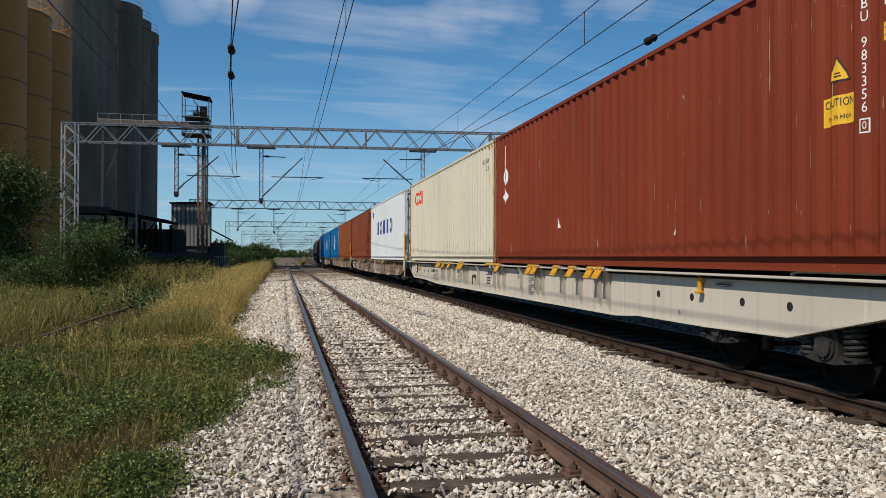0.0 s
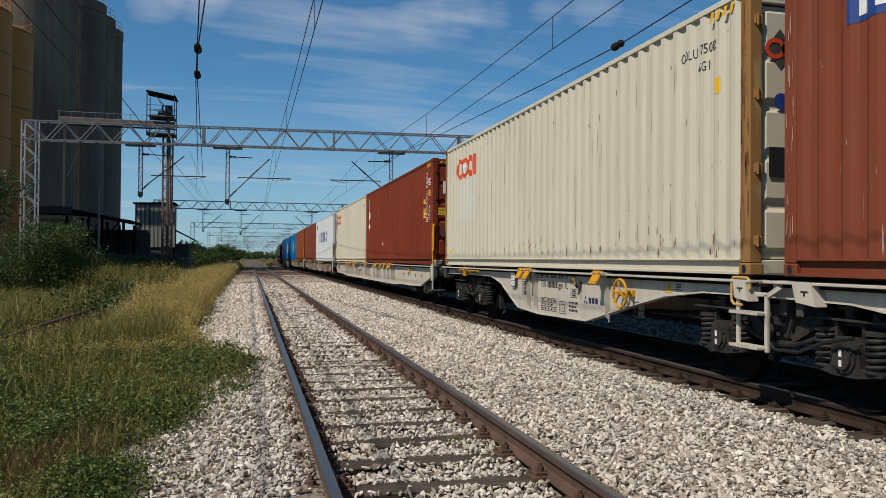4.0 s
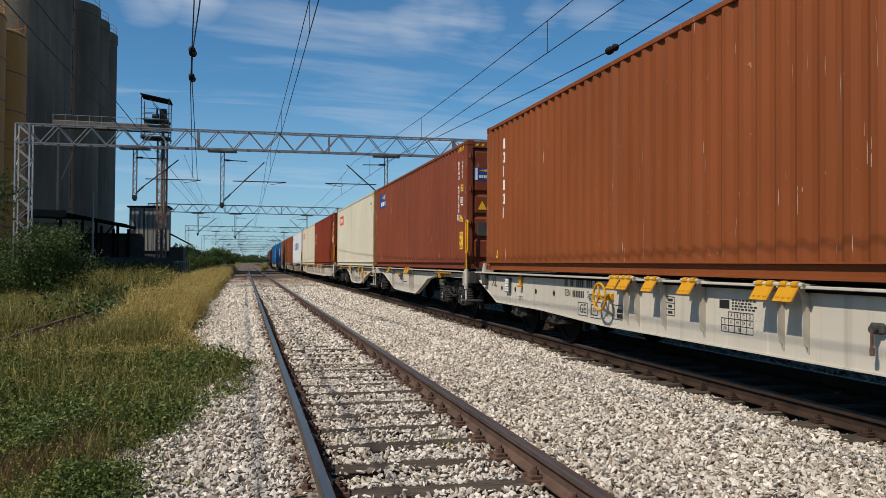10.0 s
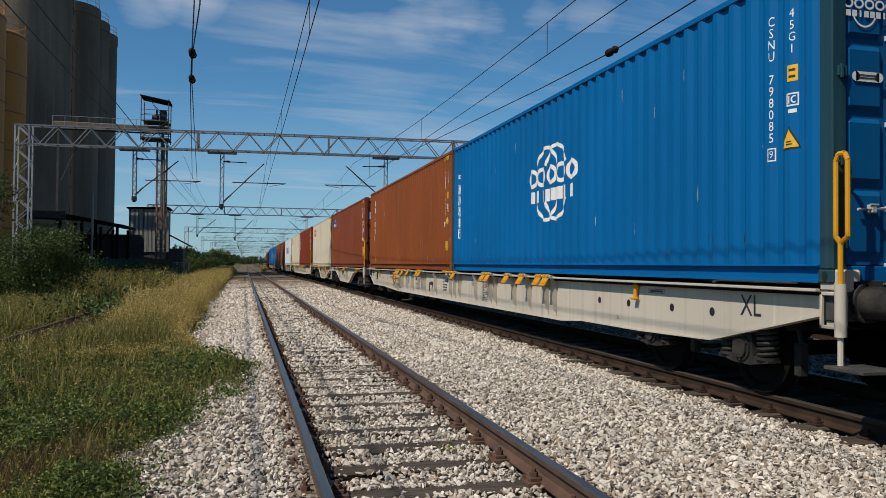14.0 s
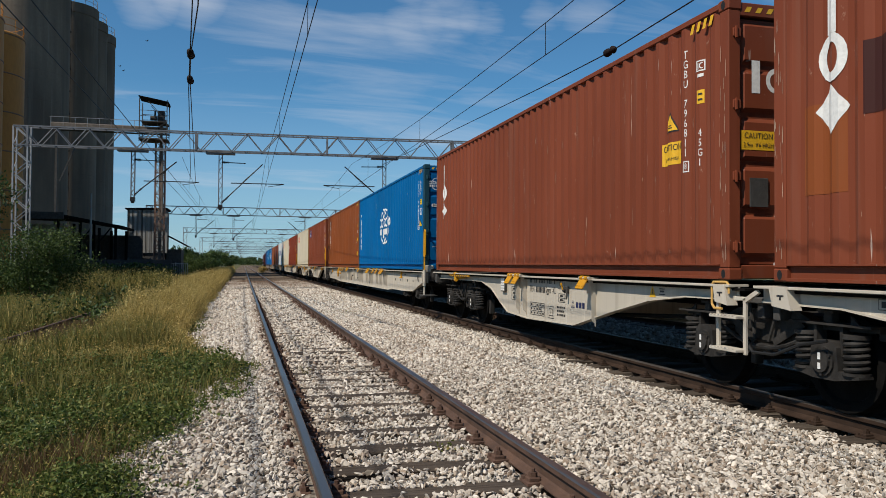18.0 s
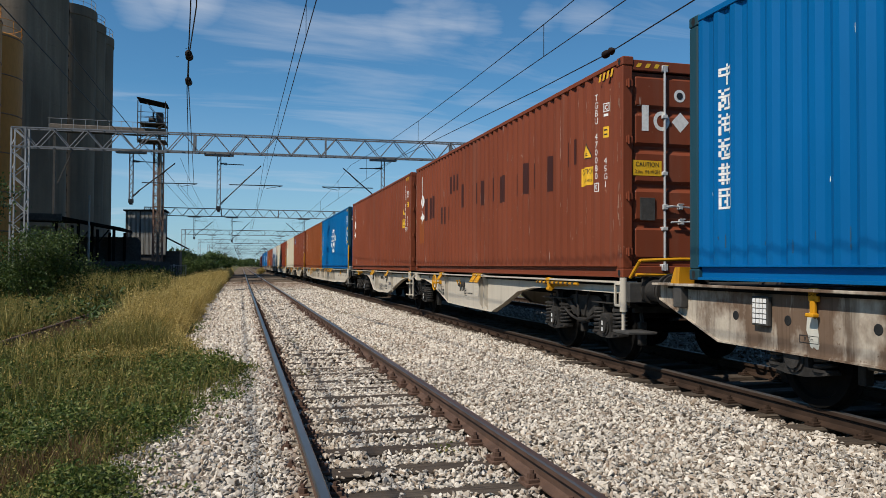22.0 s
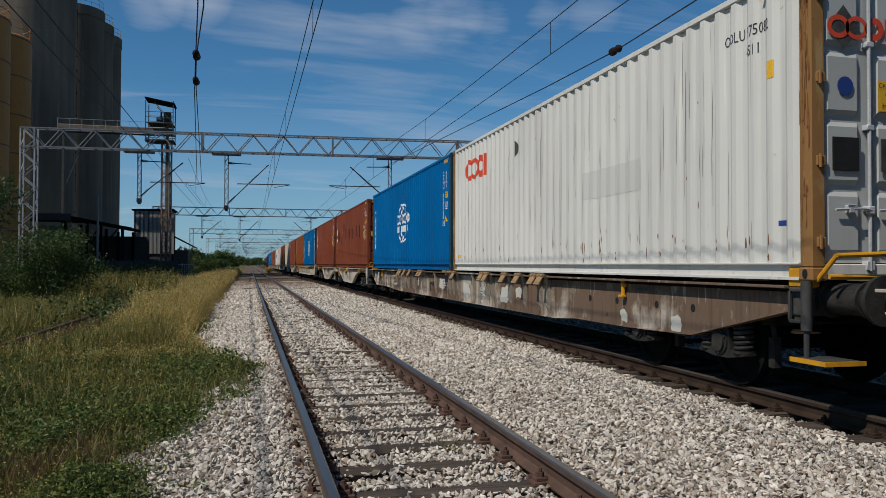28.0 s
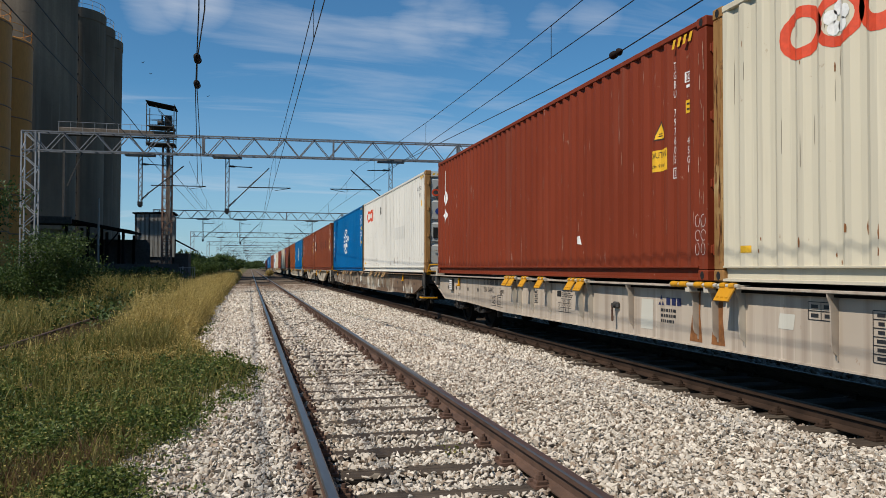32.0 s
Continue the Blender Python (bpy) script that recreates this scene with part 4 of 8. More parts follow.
def build_joint_wagon(front, label, paint, second):
    """Articulated six-axle wagon; second is the far end of the second box."""
    gap = front - second
    w = thing("articulated_wagon", label, "wagon", "wagons of the train", at=(TRACK_2, front, 0))
    moving.append((w, front))
    for s in (-1, 1):
        part("side_sill", shared(("sillB", paint.name, s), lambda: sill_shape(SILL_B, s, 0, 0).mesh("side_sill", paint)), None, w)
        b = part("side_sill", shared(("sillC", paint.name, s), lambda: sill_shape(SILL_C, s, 0, 0).mesh("side_sill", paint)), None, w)
        b.location = (0, -gap, 0)
    part("center_beam", Shape().box(-0.25, 0.25, -gap - 12.3, 0.1, 0.80, 1.05, 0.01).box(-1.15, 1.15, -12.36, 0.1, 1.05, 1.075).box(-1.15, 1.15, -gap - 12.3, -gap + 0.1, 1.05, 1.075), DARK, w, "dark underframe")
    for y in (-1.75, -12.19 - (gap - 12.19) * 0.3, -gap - 10.45):
        build_bogie(w, y)
    end_gear(w, 0.14, 1, 0.62)
    end_gear(w, -gap - 12.34, -1, 0.47)
    return w


# far end of each box when the run is at 0
F = {"b3": 140.9, "b2": 128.6, "b1": 115.0, "o1": 102.75, "r1": 89.15, "w": 76.9, "a2": 63.32, "a": 51.07, "b": 37.51, "c": 24.83, "d": 11.19, "e": -1.05,
     "f": -14.60, "g": -27.465, "h": -41.18, "i": -53.58, "j": -67.25, "k": -79.56}
boxes = {}
for key, paint, label in (
        ("b3", NAVY, "dark blue forty-foot shipping container"),
        ("b2", BLUE, "bright blue forty-foot shipping container"),
        ("b1", BLUE, "bright blue forty-foot shipping container with white emblem"),
        ("o1", BROWN, "orange-brown forty-foot shipping container"),
        ("r1", RUSTRED, "rust-red forty-foot shipping container"),
        ("w", PALE, "pale grey container with dark blue lettering shapes"),
        ("a2", CREAM, "cream container with red ring emblem"),
        ("a", MAROON, "maroon container with yellow warning stickers and white number"),
        ("b", CREAM, "cream container with red ring emblem and rust-stained foot"),
        ("c", RUSTRED, "rust-red container with blue emblem and yellow height sticker"),
        ("d", BROWN, "orange-brown container with upright white lettering shapes"),
        ("e", BLUE, "bright blue container with large white globe emblem"),
        ("f", RUSTRED, "rust-red container with pale scratches and white mark"),
        ("g", RUSTRED, "rust-red container with dark paint patches along its side"),
        ("h", BLUE, "scuffed bright blue container with white globe emblem"),
        ("i", WHITE, "stained off-white container with red ring emblem"),
        ("j", MAROON, "maroon container with white mark and warning stickers"),
        ("k", CREAM, "cream container with rusty corner post and red rings")):
    boxes[key] = build_container("shipping_container", label, paint, F[key], post_paint=RUSTY_CREAM if key in ("k", "b", "i", "a2") else DARK_BLUE_POST if paint is BLUE else None, door_paint=GREY_DOOR if key == "i" else DEEP_BLUE if paint is BLUE else None, folds=4 if paint in (BLUE, WHITE) else 5)

LIGHT_W = "light grey wagon with yellow latches and black stencils"
wagons = {}
for key, paint, label in (("b3", SILL_DIRTY, "grimy brown container wagon"), ("b1", SILL_DIRTY, "grimy brown container wagon"), ("r1", SILL_DIRTY, "grimy grey-brown container wagon"),
                          ("a2", SILL, LIGHT_W), ("d", SILL, LIGHT_W), ("h", SILL_DIRTY, "grimy brown container wagon with pale patches"), ("j", SILL_DUSTY, "dusty grey container wagon with rust-stained centre post")):
    wagons[key] = build_long_wagon(F[key], label, paint, None)
for key, nxt in (("b", "c"), ("f", "g")):
    wagons[key] = build_joint_wagon(F[key], "light grey articulated container wagon with fish-belly sills", SILL, F[nxt])

# ---- overhead line ----
GANTRY_Y = 42.5
YARD = plain("sooty_concrete", (0.06, 0.058, 0.054), 0.9, 0, 0.3, 0.5, 6, 0.2)
DUCT = plain("dull_grey_duct", (0.14, 0.115, 0.092), 0.7, 0, 0.35, 3, 12, 0.1)
SHEET = plain("streaked_pale_sheet", (0.17, 0.16, 0.14), 0.7, 0, 0.45, 1.2, 8, 0.1, (1.5, 1.5, 0.15))
BEAM = plain("grey_beam_steel", (0.135, 0.14, 0.15), 0.65, 0, 0.3, 3, 30, 0.1)


def lattice(sh, p, q, u, half, n, r=0.03):
    """Two parallel chords from p to q, half apart on either side along u, with zigzag bracing."""
    p, q, u = Vector(p), Vector(q), Vector(u).normalized() * half
    for s in (-1, 1):
        sh.bar(p + u * s, q + u * s, r * 2)
    for i in range(n):
        a, b = p.lerp(q, i / n), p.lerp(q, (i + 1) / n)
        s = 1 if i % 2 else -1
        sh.bar(a + u * s, b - u * s, r * 1.2)
    return sh


def build_gantry():
    g = thing("catenary_gantry", "grey lattice steel gantry carrying the overhead line across the tracks", "gantry", "gantries over the tracks", at=(0, GANTRY_Y, 0))
    zb, zt = 7.30, 8.27
    x0, x1 = -11.1, 16.2
    for x in (x0, x1):
        sh = Shape()
        for y in (-0.25, 0.25):
            lattice(sh, (x, y, GROUND_Z), (x, y, zt), (1, 0, 0), 0.34, 14, 0.035)
        for z in (0.6, 2.4, 4.2, 6.0, 7.3):
            for sx in (-0.34, 0.34):
                sh.bar((x + sx, -0.25, z), (x + sx, 0.25, z + 0.5), 0.04)
        sh.box(x - 0.6, x + 0.6, -0.5, 0.5, GROUND_Z - 0.3, GROUND_Z + 0.12, 0.03)
        part("post", sh, GALV, g, "lattice steel post on a concrete foot")
    sh = Shape()
    n = 34
    for y in (-0.28, 0.28):
        for z in (zb, zt):
            sh.bar((x0 - 0.34, y, z), (x1 + 0.34, y, z + 0.0), 0.066)
        for i in range(n):
            a, b = x0 + (x1 - x0) * i / n, x0 + (x1 - x0) * (i + 1) / n
            za, zc = (zb, zt) if i % 2 else (zt, zb)
            sh.bar((a, y, za), (b, y, zc), 0.042)
        for x in (-10.76, -2.5, 4.4, 11.4):
            sh.bar((x, y, zb), (x, y, zt), 0.09)
    for i in range(0, n + 1):
        x = x0 + (x1 - x0) * i / n
        for z in (zb, zt):
            sh.bar((x, -0.28, z), (x, 0.28, z), 0.04)
    part("beam", sh, BEAM, g, "grey lattice crossbeam")
    for xm, s, foot in ((-5.70, 1, 4.75), (-1.25, 1, 4.45), (7.57, -1, 4.70)):
        m = Shape()
        lattice(m, (xm, 0, zb), (xm, 0, foot), (1, 0, 0), 0.09, 11, 0.017)
        lattice(m, (xm, 0.12, zb), (xm, 0.12, foot), (1, 0, 0), 0.09, 11, 0.017)
        m.box(xm - 0.75, xm + 0.75, -0.2, 0.2, zb - 0.16, zb - 0.02, 0.01)
        mast = part("drop_mast", m, BEAM, g, "hanging lattice mast")
        part("mast_foot", Shape().box(xm - 0.11, xm + 0.11, -0.08, 0.2, foot - 0.22, foot, 0.01).box(xm - 0.07, xm + 0.07, -0.05, 0.17, foot - 0.3, foot - 0.22, 0.01), WIRE, mast, "dark foot block")
        arm = Shape()
        tip = xm + s * 2.2
        arm.rod((xm + s * 0.45, 0, foot + 0.47), (tip, 0, 6.68), 0.032, 6)
        arm.rod((xm + s * 0.40, 0, 6.72), (tip - s * 0.9, 0, 6.70), 0.025, 6)
        arm.rod((xm + s * 0.55, 0, 5.62), (xm + s * 3.35, 0, 5.62), 0.026, 6)
        arm.rod((xm + s * 2.4, 0, 5.62), (xm + s * 2.4, 0, 5.50), 0.015, 5)
        arm.rod((xm + s * 3.3, 0, 5.60), (xm + s * 2.5, 0, 5.46), 0.014, 5)
        arm.rod((xm + s * 1.1, 0, 5.64), (tip - s * 0.3, 0, 6.4), 0.010, 5)
        part("cantilever", arm, WIRE, mast, "dark tubular cantilever arm")
        for (a, b) in (((xm + s * 0.08, 0, foot + 0.1), (xm + s * 0.45, 0, foot + 0.47)), ((xm + s * 0.06, 0, 6.74), (xm + s * 0.42, 0, 6.72))):
            pa, pb = Vector(a), Vector(b)
            long = (pb - pa).length
            prof = [(0.03, 0.0)]
            for k in range(6):
                h = long * (k + 0.5) / 6
                prof += [(0.03, h - 0.018), (0.07, h - 0.01), (0.07, h + 0.01), (0.03, h + 0.018)]
            prof.append((0.03, long))
            turned = Shape().lathe(prof, sides=10)
            turn = Vector((0, 0, 1)).rotation_difference(pb - pa)
            ins = Shape().add([pa + turn @ Vector(v) for v in turned.v], turned.f)
            part("insulator", ins, PORCELAIN, mast, "brown ribbed insulator")
    return g


gantry = build_gantry()
gantry.rotation_euler.z = radians(-4.3)
for y in (98.5, 157.5, 216, 274, 332, 392, 452):
    copy_thing(gantry, pose(0, y, 0))


def wire(name, pts, r, label, droppers=None, material=WIRE):
    w = thing(name, label, "wire", "overhead wires")
    part("cable", Shape().pipe(pts, r, 5), material, w)
    if droppers:
        for a, b in droppers:
            part("dropper", Shape().rod(a, b, 0.0075, 4), material, w, "thin hanging dropper wire")
    return w


def catenary(x, x_far, spans, low=5.52, high=6.92, sag=0.75):
    """Contact wire, and above it the sagging carrier with droppers."""
    con, car, drops = [], [], []
    for (ya, yb) in spans:
        n = 10
        for i in range(n + (1 if yb == spans[-1][1] else 0)):
            u = i / n
            y = ya + (yb - ya) * u
            z = high - 4 * sag * u * (1 - u)
            con.append((x, y, low))
            car.append((x, y, z))
            if 0 < u < 1 and i % 2 == 1 and y < 100:
                drops.append(((x, y, low), (x, y, z)))
    wire("contact_wire", con, 0.0092, "dark overhead contact wire along the track")
    wire("carrier_wire", car, 0.0092, "dark sagging carrier wire with droppers", drops)


SPANS = [(-14, 42.5), (42.5, 98.5), (98.5, 157.5), (157.5, 216), (216, 274), (274, 332), (332, 392)]
catenary(1.10, 1.10, SPANS)
catenary(5.82, 5.82, SPANS)
catenary(-3.2, -3.2, SPANS[1:])
wire("feeder_wire", [(-6.6, -20, 8.6), (-6.6, 42.5, 8.5), (-6.6, 98.5, 8.5), (-6.6, 157.5, 8.5)], 0.019, "dark feeder wire along the gantry heads")
wire("feeder_wire", [(-5.75, -20, 8.6), (-5.75, 42.5, 8.5), (-5.75, 98.5, 8.5), (-5.75, 157.5, 8.5)], 0.019, "dark feeder wire along the gantry heads")


def insulated_pair():
    a = wire("crossover_wire", [(0.9, -14, 5.6), (-0.77, 13.1, 5.55), (-1.09, 16.3, 5.55), (-1.25, 18.6, 5.55), (-2.5, 42.5, 5.55)], 0.012, "dark wire swinging over to the disused track")
    b = wire("crossover_wire", [(0.8, -14, 6.3), (-0.90, 13.7, 5.74), (-1.10, 16.3, 5.62), (-1.36, 19.8, 5.62), (-2.75, 42.5, 5.75)], 0.012, "dark wire swinging over to the disused track")
    for w, p in ((a, (-1.09, 16.3, 5.562)), (b, (-1.25, 18.65, 5.57))):
        sh = Shape()
        sh.lathe([(0.015, -0.24), (0.03, -0.19), (0.068, -0.17), (0.072, -0.10), (0.05, -0.08), (0.05, -0.04), (0.072, -0.02), (0.072, 0.06), (0.06, 0.08), (0.06, 0.11), (0.08, 0.13), (0.03, 0.18), (0.015, 0.24)], p, "y", 14)
        part("insulator", sh, PORCELAIN, w, "dark barrel insulator", True)


insulated_pair()


def outer_wire():
    w = wire("anchor_wire", [(6.75, 3.5, 5.6), (7.0, 11.13, 5.60), (7.12, 14.0, 5.62), (7.3, 18.3, 5.84), (7.5, 42.5, 6.9)], 0.013, "dark wire with an insulator above the train")
    sh = Shape()
    sh.lathe([(0.02, -0.25), (0.05, -0.2), (0.08, -0.12), (0.05, -0.06), (0.05, 0.0), (0.08, 0.06), (0.08, 0.16), (0.03, 0.25)], (7.12, 14.0, 5.63), "y", 12)
    part("insulator", sh, PORCELAIN, w, "dark barrel insulator", True)


outer_wire()

# ---- grain silos and yard ----


def build_concrete_silo(x, y, r, h, label):
    s = thing("concrete_silo", label, "silo", "concrete silos", at=(x, y, GROUND_Z))
    sh = Shape()
    prof = [(r, 0)]
    for k in range(1, int(h // 3) + 1):
        prof += [(r, 3.0 * k - 0.03), (r - 0.012, 3.0 * k - 0.02), (r - 0.012, 3.0 * k)]
        prof += [(r, 3.0 * k + 0.01)]
    prof += [(r, h - 1.2), (r + 0.08, h - 1.15), (r + 0.08, h), (0.01, h + 0.3)]
    sh.lathe(prof, sides=56)
    part("shell", sh, CONCRETE, s, "stained grey concrete shell", True)
    rail = Shape()
    for z in (0.55, 1.1):
        rail.torus((0, 0, h + z), r - 0.1, 0.03, "z", 32, 5)
    for k in range(16):
        a = 2 * math.pi * k / 16
        rail.rod(((r - 0.1) * math.cos(a), (r - 0.1) * math.sin(a), h), ((r - 0.1) * math.cos(a), (r - 0.1) * math.sin(a), h + 1.1), 0.03, 5)
    part("railing", rail, GALV, s, "thin roof railing")
    return s


build_concrete_silo(-22.9, 88, 4.75, 33.5, "tall grey concrete grain silo with stained shell")
build_concrete_silo(-20.75, 100, 3.3, 32.2, "tall grey concrete grain silo in a row")
build_concrete_silo(-20.75, 106.4, 3.3, 32.4, "tall grey concrete grain silo in a row")
build_concrete_silo(-20.75, 112.7, 3.3, 32.6, "tall grey concrete grain silo in a row")


def silo_ladder():
    lad = thing("silo_ladder", "dark caged ladder up the joint between two concrete silos", "ladder", at=(-18.9, 91.6, 0))
    for s in (-0.25, 0.25):
        part("stile", Shape().bar((s * 0.7, 0, 3), (s * 0.7, 0, 33), 0.03), DARK, lad)
    for k in range(13):
        z = 4.4 + k * 2.2 + 0.3 * (k % 3)
        part("bracket", Shape().box(-0.2, 0.2, -0.12, 0.12, z, z + 0.16), DARK, lad, "dark wall bracket").update_tag()


silo_ladder()


def build_steel_silo(x, y):
    s = thing("steel_silo", "ochre-painted steel silo with dark ring seams", "silo", "ochre silos", at=(x, y, GROUND_Z))
    r, h = 2.75, 19.5
    part("shell", Shape().lathe([(r, 0), (r, h - 0.1), (r - 0.1, h), (0.05, h + 0.7)], sides=44), ORANGE, s, "", True)
    for k in range(1, 7):
        z = h - 0.25 - 3.02 * (k - 1)
        part("ring_seam", Shape().lathe([(r, z - 0.05), (r + 0.035, z - 0.03), (r + 0.035, z + 0.03), (r, z + 0.05)], sides=44), RUST, s, "dark ring seam", True)
    rail = Shape()
    for z in (0.5, 1.05):
        rail.torus((0, 0, h + z), r - 0.08, 0.025, "z", 32, 5)
    for k in range(14):
        a = 2 * math.pi * k / 14
        rail.rod(((r - 0.08) * math.cos(a), (r - 0.08) * math.sin(a), h), ((r - 0.08) * math.cos(a), (r - 0.08) * math.sin(a), h + 1.05), 0.025, 5)
    part("railing", rail, ORANGE, s, "thin ochre roof railing")


for y in (50.2, 55.8, 61.4, 67.0):
    build_steel_silo(-19.85, y)


def build_tower():
    t = thing("elevator_tower", "rusty lattice grain elevator tower with a roofed head", "tower", at=(-7.55, 75, GROUND_Z))
    leg = Shape()
    for sx in (-0.42, 0.42):
        for sy in (-0.42, 0.42):
            leg.bar((sx, sy, 0), (sx, sy, 13.0), 0.08)
    for k in range(13):
        z = k * 1.0
        for sy in (-0.42, 0.42):
            leg.bar((-0.42, sy, z), (0.42, sy, z + 1.0) if k % 2 else (0.42, sy, z + 0.9), 0.05)
            leg.bar((0.42, sy, z), (-0.42, sy, z + 0.9), 0.05)
            leg.bar((-0.42, sy, z), (0.42, sy, z), 0.06)
        leg.bar((-0.42, -0.42, z), (-0.42, 0.42, z + 0.9), 0.05)
        leg.bar((0.42, -0.42, z), (0.42, 0.42, z + 0.9), 0.05)
    part("lattice_shaft", leg, RUST, t)
    part("elevator_duct", Shape().box(-0.10, 0.16, -0.12, 0.12, 0.3, 15.6, 0.02), DUCT, t, "rusty square duct")
    head = Shape()
    for sx in (-1.75, 0.62):
        for sy in (-1.1, 1.1):
            head.bar((sx, sy, 12.7), (sx, sy, 16.6), 0.075)
    for z in (13.0, 14.55):
        for sy in (-1.1, 1.1):
            head.bar((-1.75, sy, z), (0.62, sy, z), 0.09)
            head.bar((-1.75, sy, z + 0.5), (0.62, sy, z + 0.5), 0.04)
            head.bar((-1.75, sy, z + 1.0), (0.62, sy, z + 1.0), 0.04)
    for sy in (-1.1, 1.1):
        head.bar((-1.75, sy, 13), (0.62, sy, 14.55), 0.05)
        head.bar((0.62, sy, 14.6), (-1.0, sy, 16.4), 0.05)
    head.box(-1.8, 0.7, -1.2, 1.2, 12.92, 13.0)
    head.box(-1.6, 0.6, -1.1, 1.1, 14.5, 14.56)
    part("head_frame", head, GREYGEAR, t, "dark open platform frame")
    part("machine", Shape().box(-0.25, 0.35, -0.4, 0.4, 14.6, 15.7, 0.06).rod((-0.3, -0.2, 15.0), (-0.9, -0.2, 15.0), 0.22, 10).rod((-0.5, -0.2, 15.0), (-0.5, -0.2, 15.7), 0.08, 8), GREYGEAR, t, "grey elevator head machine")
    part("roof", Shape().prism([(-1.85, 16.8), (0.75, 16.35), (0.75, 16.43), (-1.85, 16.88)], "y", -1.2, 1.2), DARK, t, "dark sloping sheet roof")
    spout = Shape()
    for a, b in (((0.2, -0.4, 12.5), (0.3, -0.6, 6)),):
        spout.rod(a, b, 0.09, 8)
    part("spout", spout, DUCT, t, "rusty grain spout")


build_tower()


def build_conveyor():
    c = thing("conveyor_bridge", "rusty enclosed conveyor bridge with railing between silo and tower", "conveyor", at=(0, 75.6, GROUND_Z))
    part("casing", Shape().prism([(-0.35, 13.95), (0.35, 13.95), (0.35, 14.25), (0.0, 14.36), (-0.35, 14.25)], "x", -16.9, -7.0), DUCT, c)
    part("walkway", Shape().box(-16.9, -6.9, -0.9, -0.4, 13.72, 13.8).box(-16.9, -6.9, 0.4, 0.9, 13.72, 13.8), GREYGEAR, c, "grey walkway plates")
    r = Shape()
    for k in range(11):
        x = -16.8 + k
        r.bar((x, -0.9, 13.75), (x, -0.9, 14.7), 0.035)
    r.bar((-16.9, -0.9, 14.7), (-6.9, -0.9, 14.7), 0.035)
    part("railing", r, GALV, c)
    part("trestle", Shape().bar((-16.5, 0, 0), (-16.5, 0, 13.3), 0.2).bar((-16.2, 0, 9), (-14.5, 0, 13.3), 0.1), GREYGEAR, c, "rusty steel support")


build_conveyor()


def corrugated_box(sh, x0, x1, y0, y1, z0, z1, pitch=0.4, depth=0.05):
    n = int((x1 - x0) / pitch)
    prev = None
    for i in range(n * 2 + 1):
        x = x0 + (x1 - x0) * i / (2 * n)
        d = depth if i % 2 else 0
        cur = [(x, y0 + d, z0), (x, y0 + d, z1)]
        if prev:
            sh.add(prev + cur, [(0, 2, 3, 1)])
        prev = cur
    m = int((y1 - y0) / pitch)
    for xs, sg in ((x1, -1), (x0, 1)):
        prev = None
        for i in range(m * 2 + 1):
            y = y0 + (y1 - y0) * i / (2 * m)
            d = depth * sg if i % 2 else 0
            cur = [(xs + d, y, z0), (xs + d, y, z1)]
            if prev:
                sh.add(prev + cur, [(0, 2, 3, 1)])
            prev = cur
    sh.add([(x0, y1, z0), (x1, y1, z0), (x1, y1, z1), (x0, y1, z1)], [(0, 1, 2, 3)])
    return sh


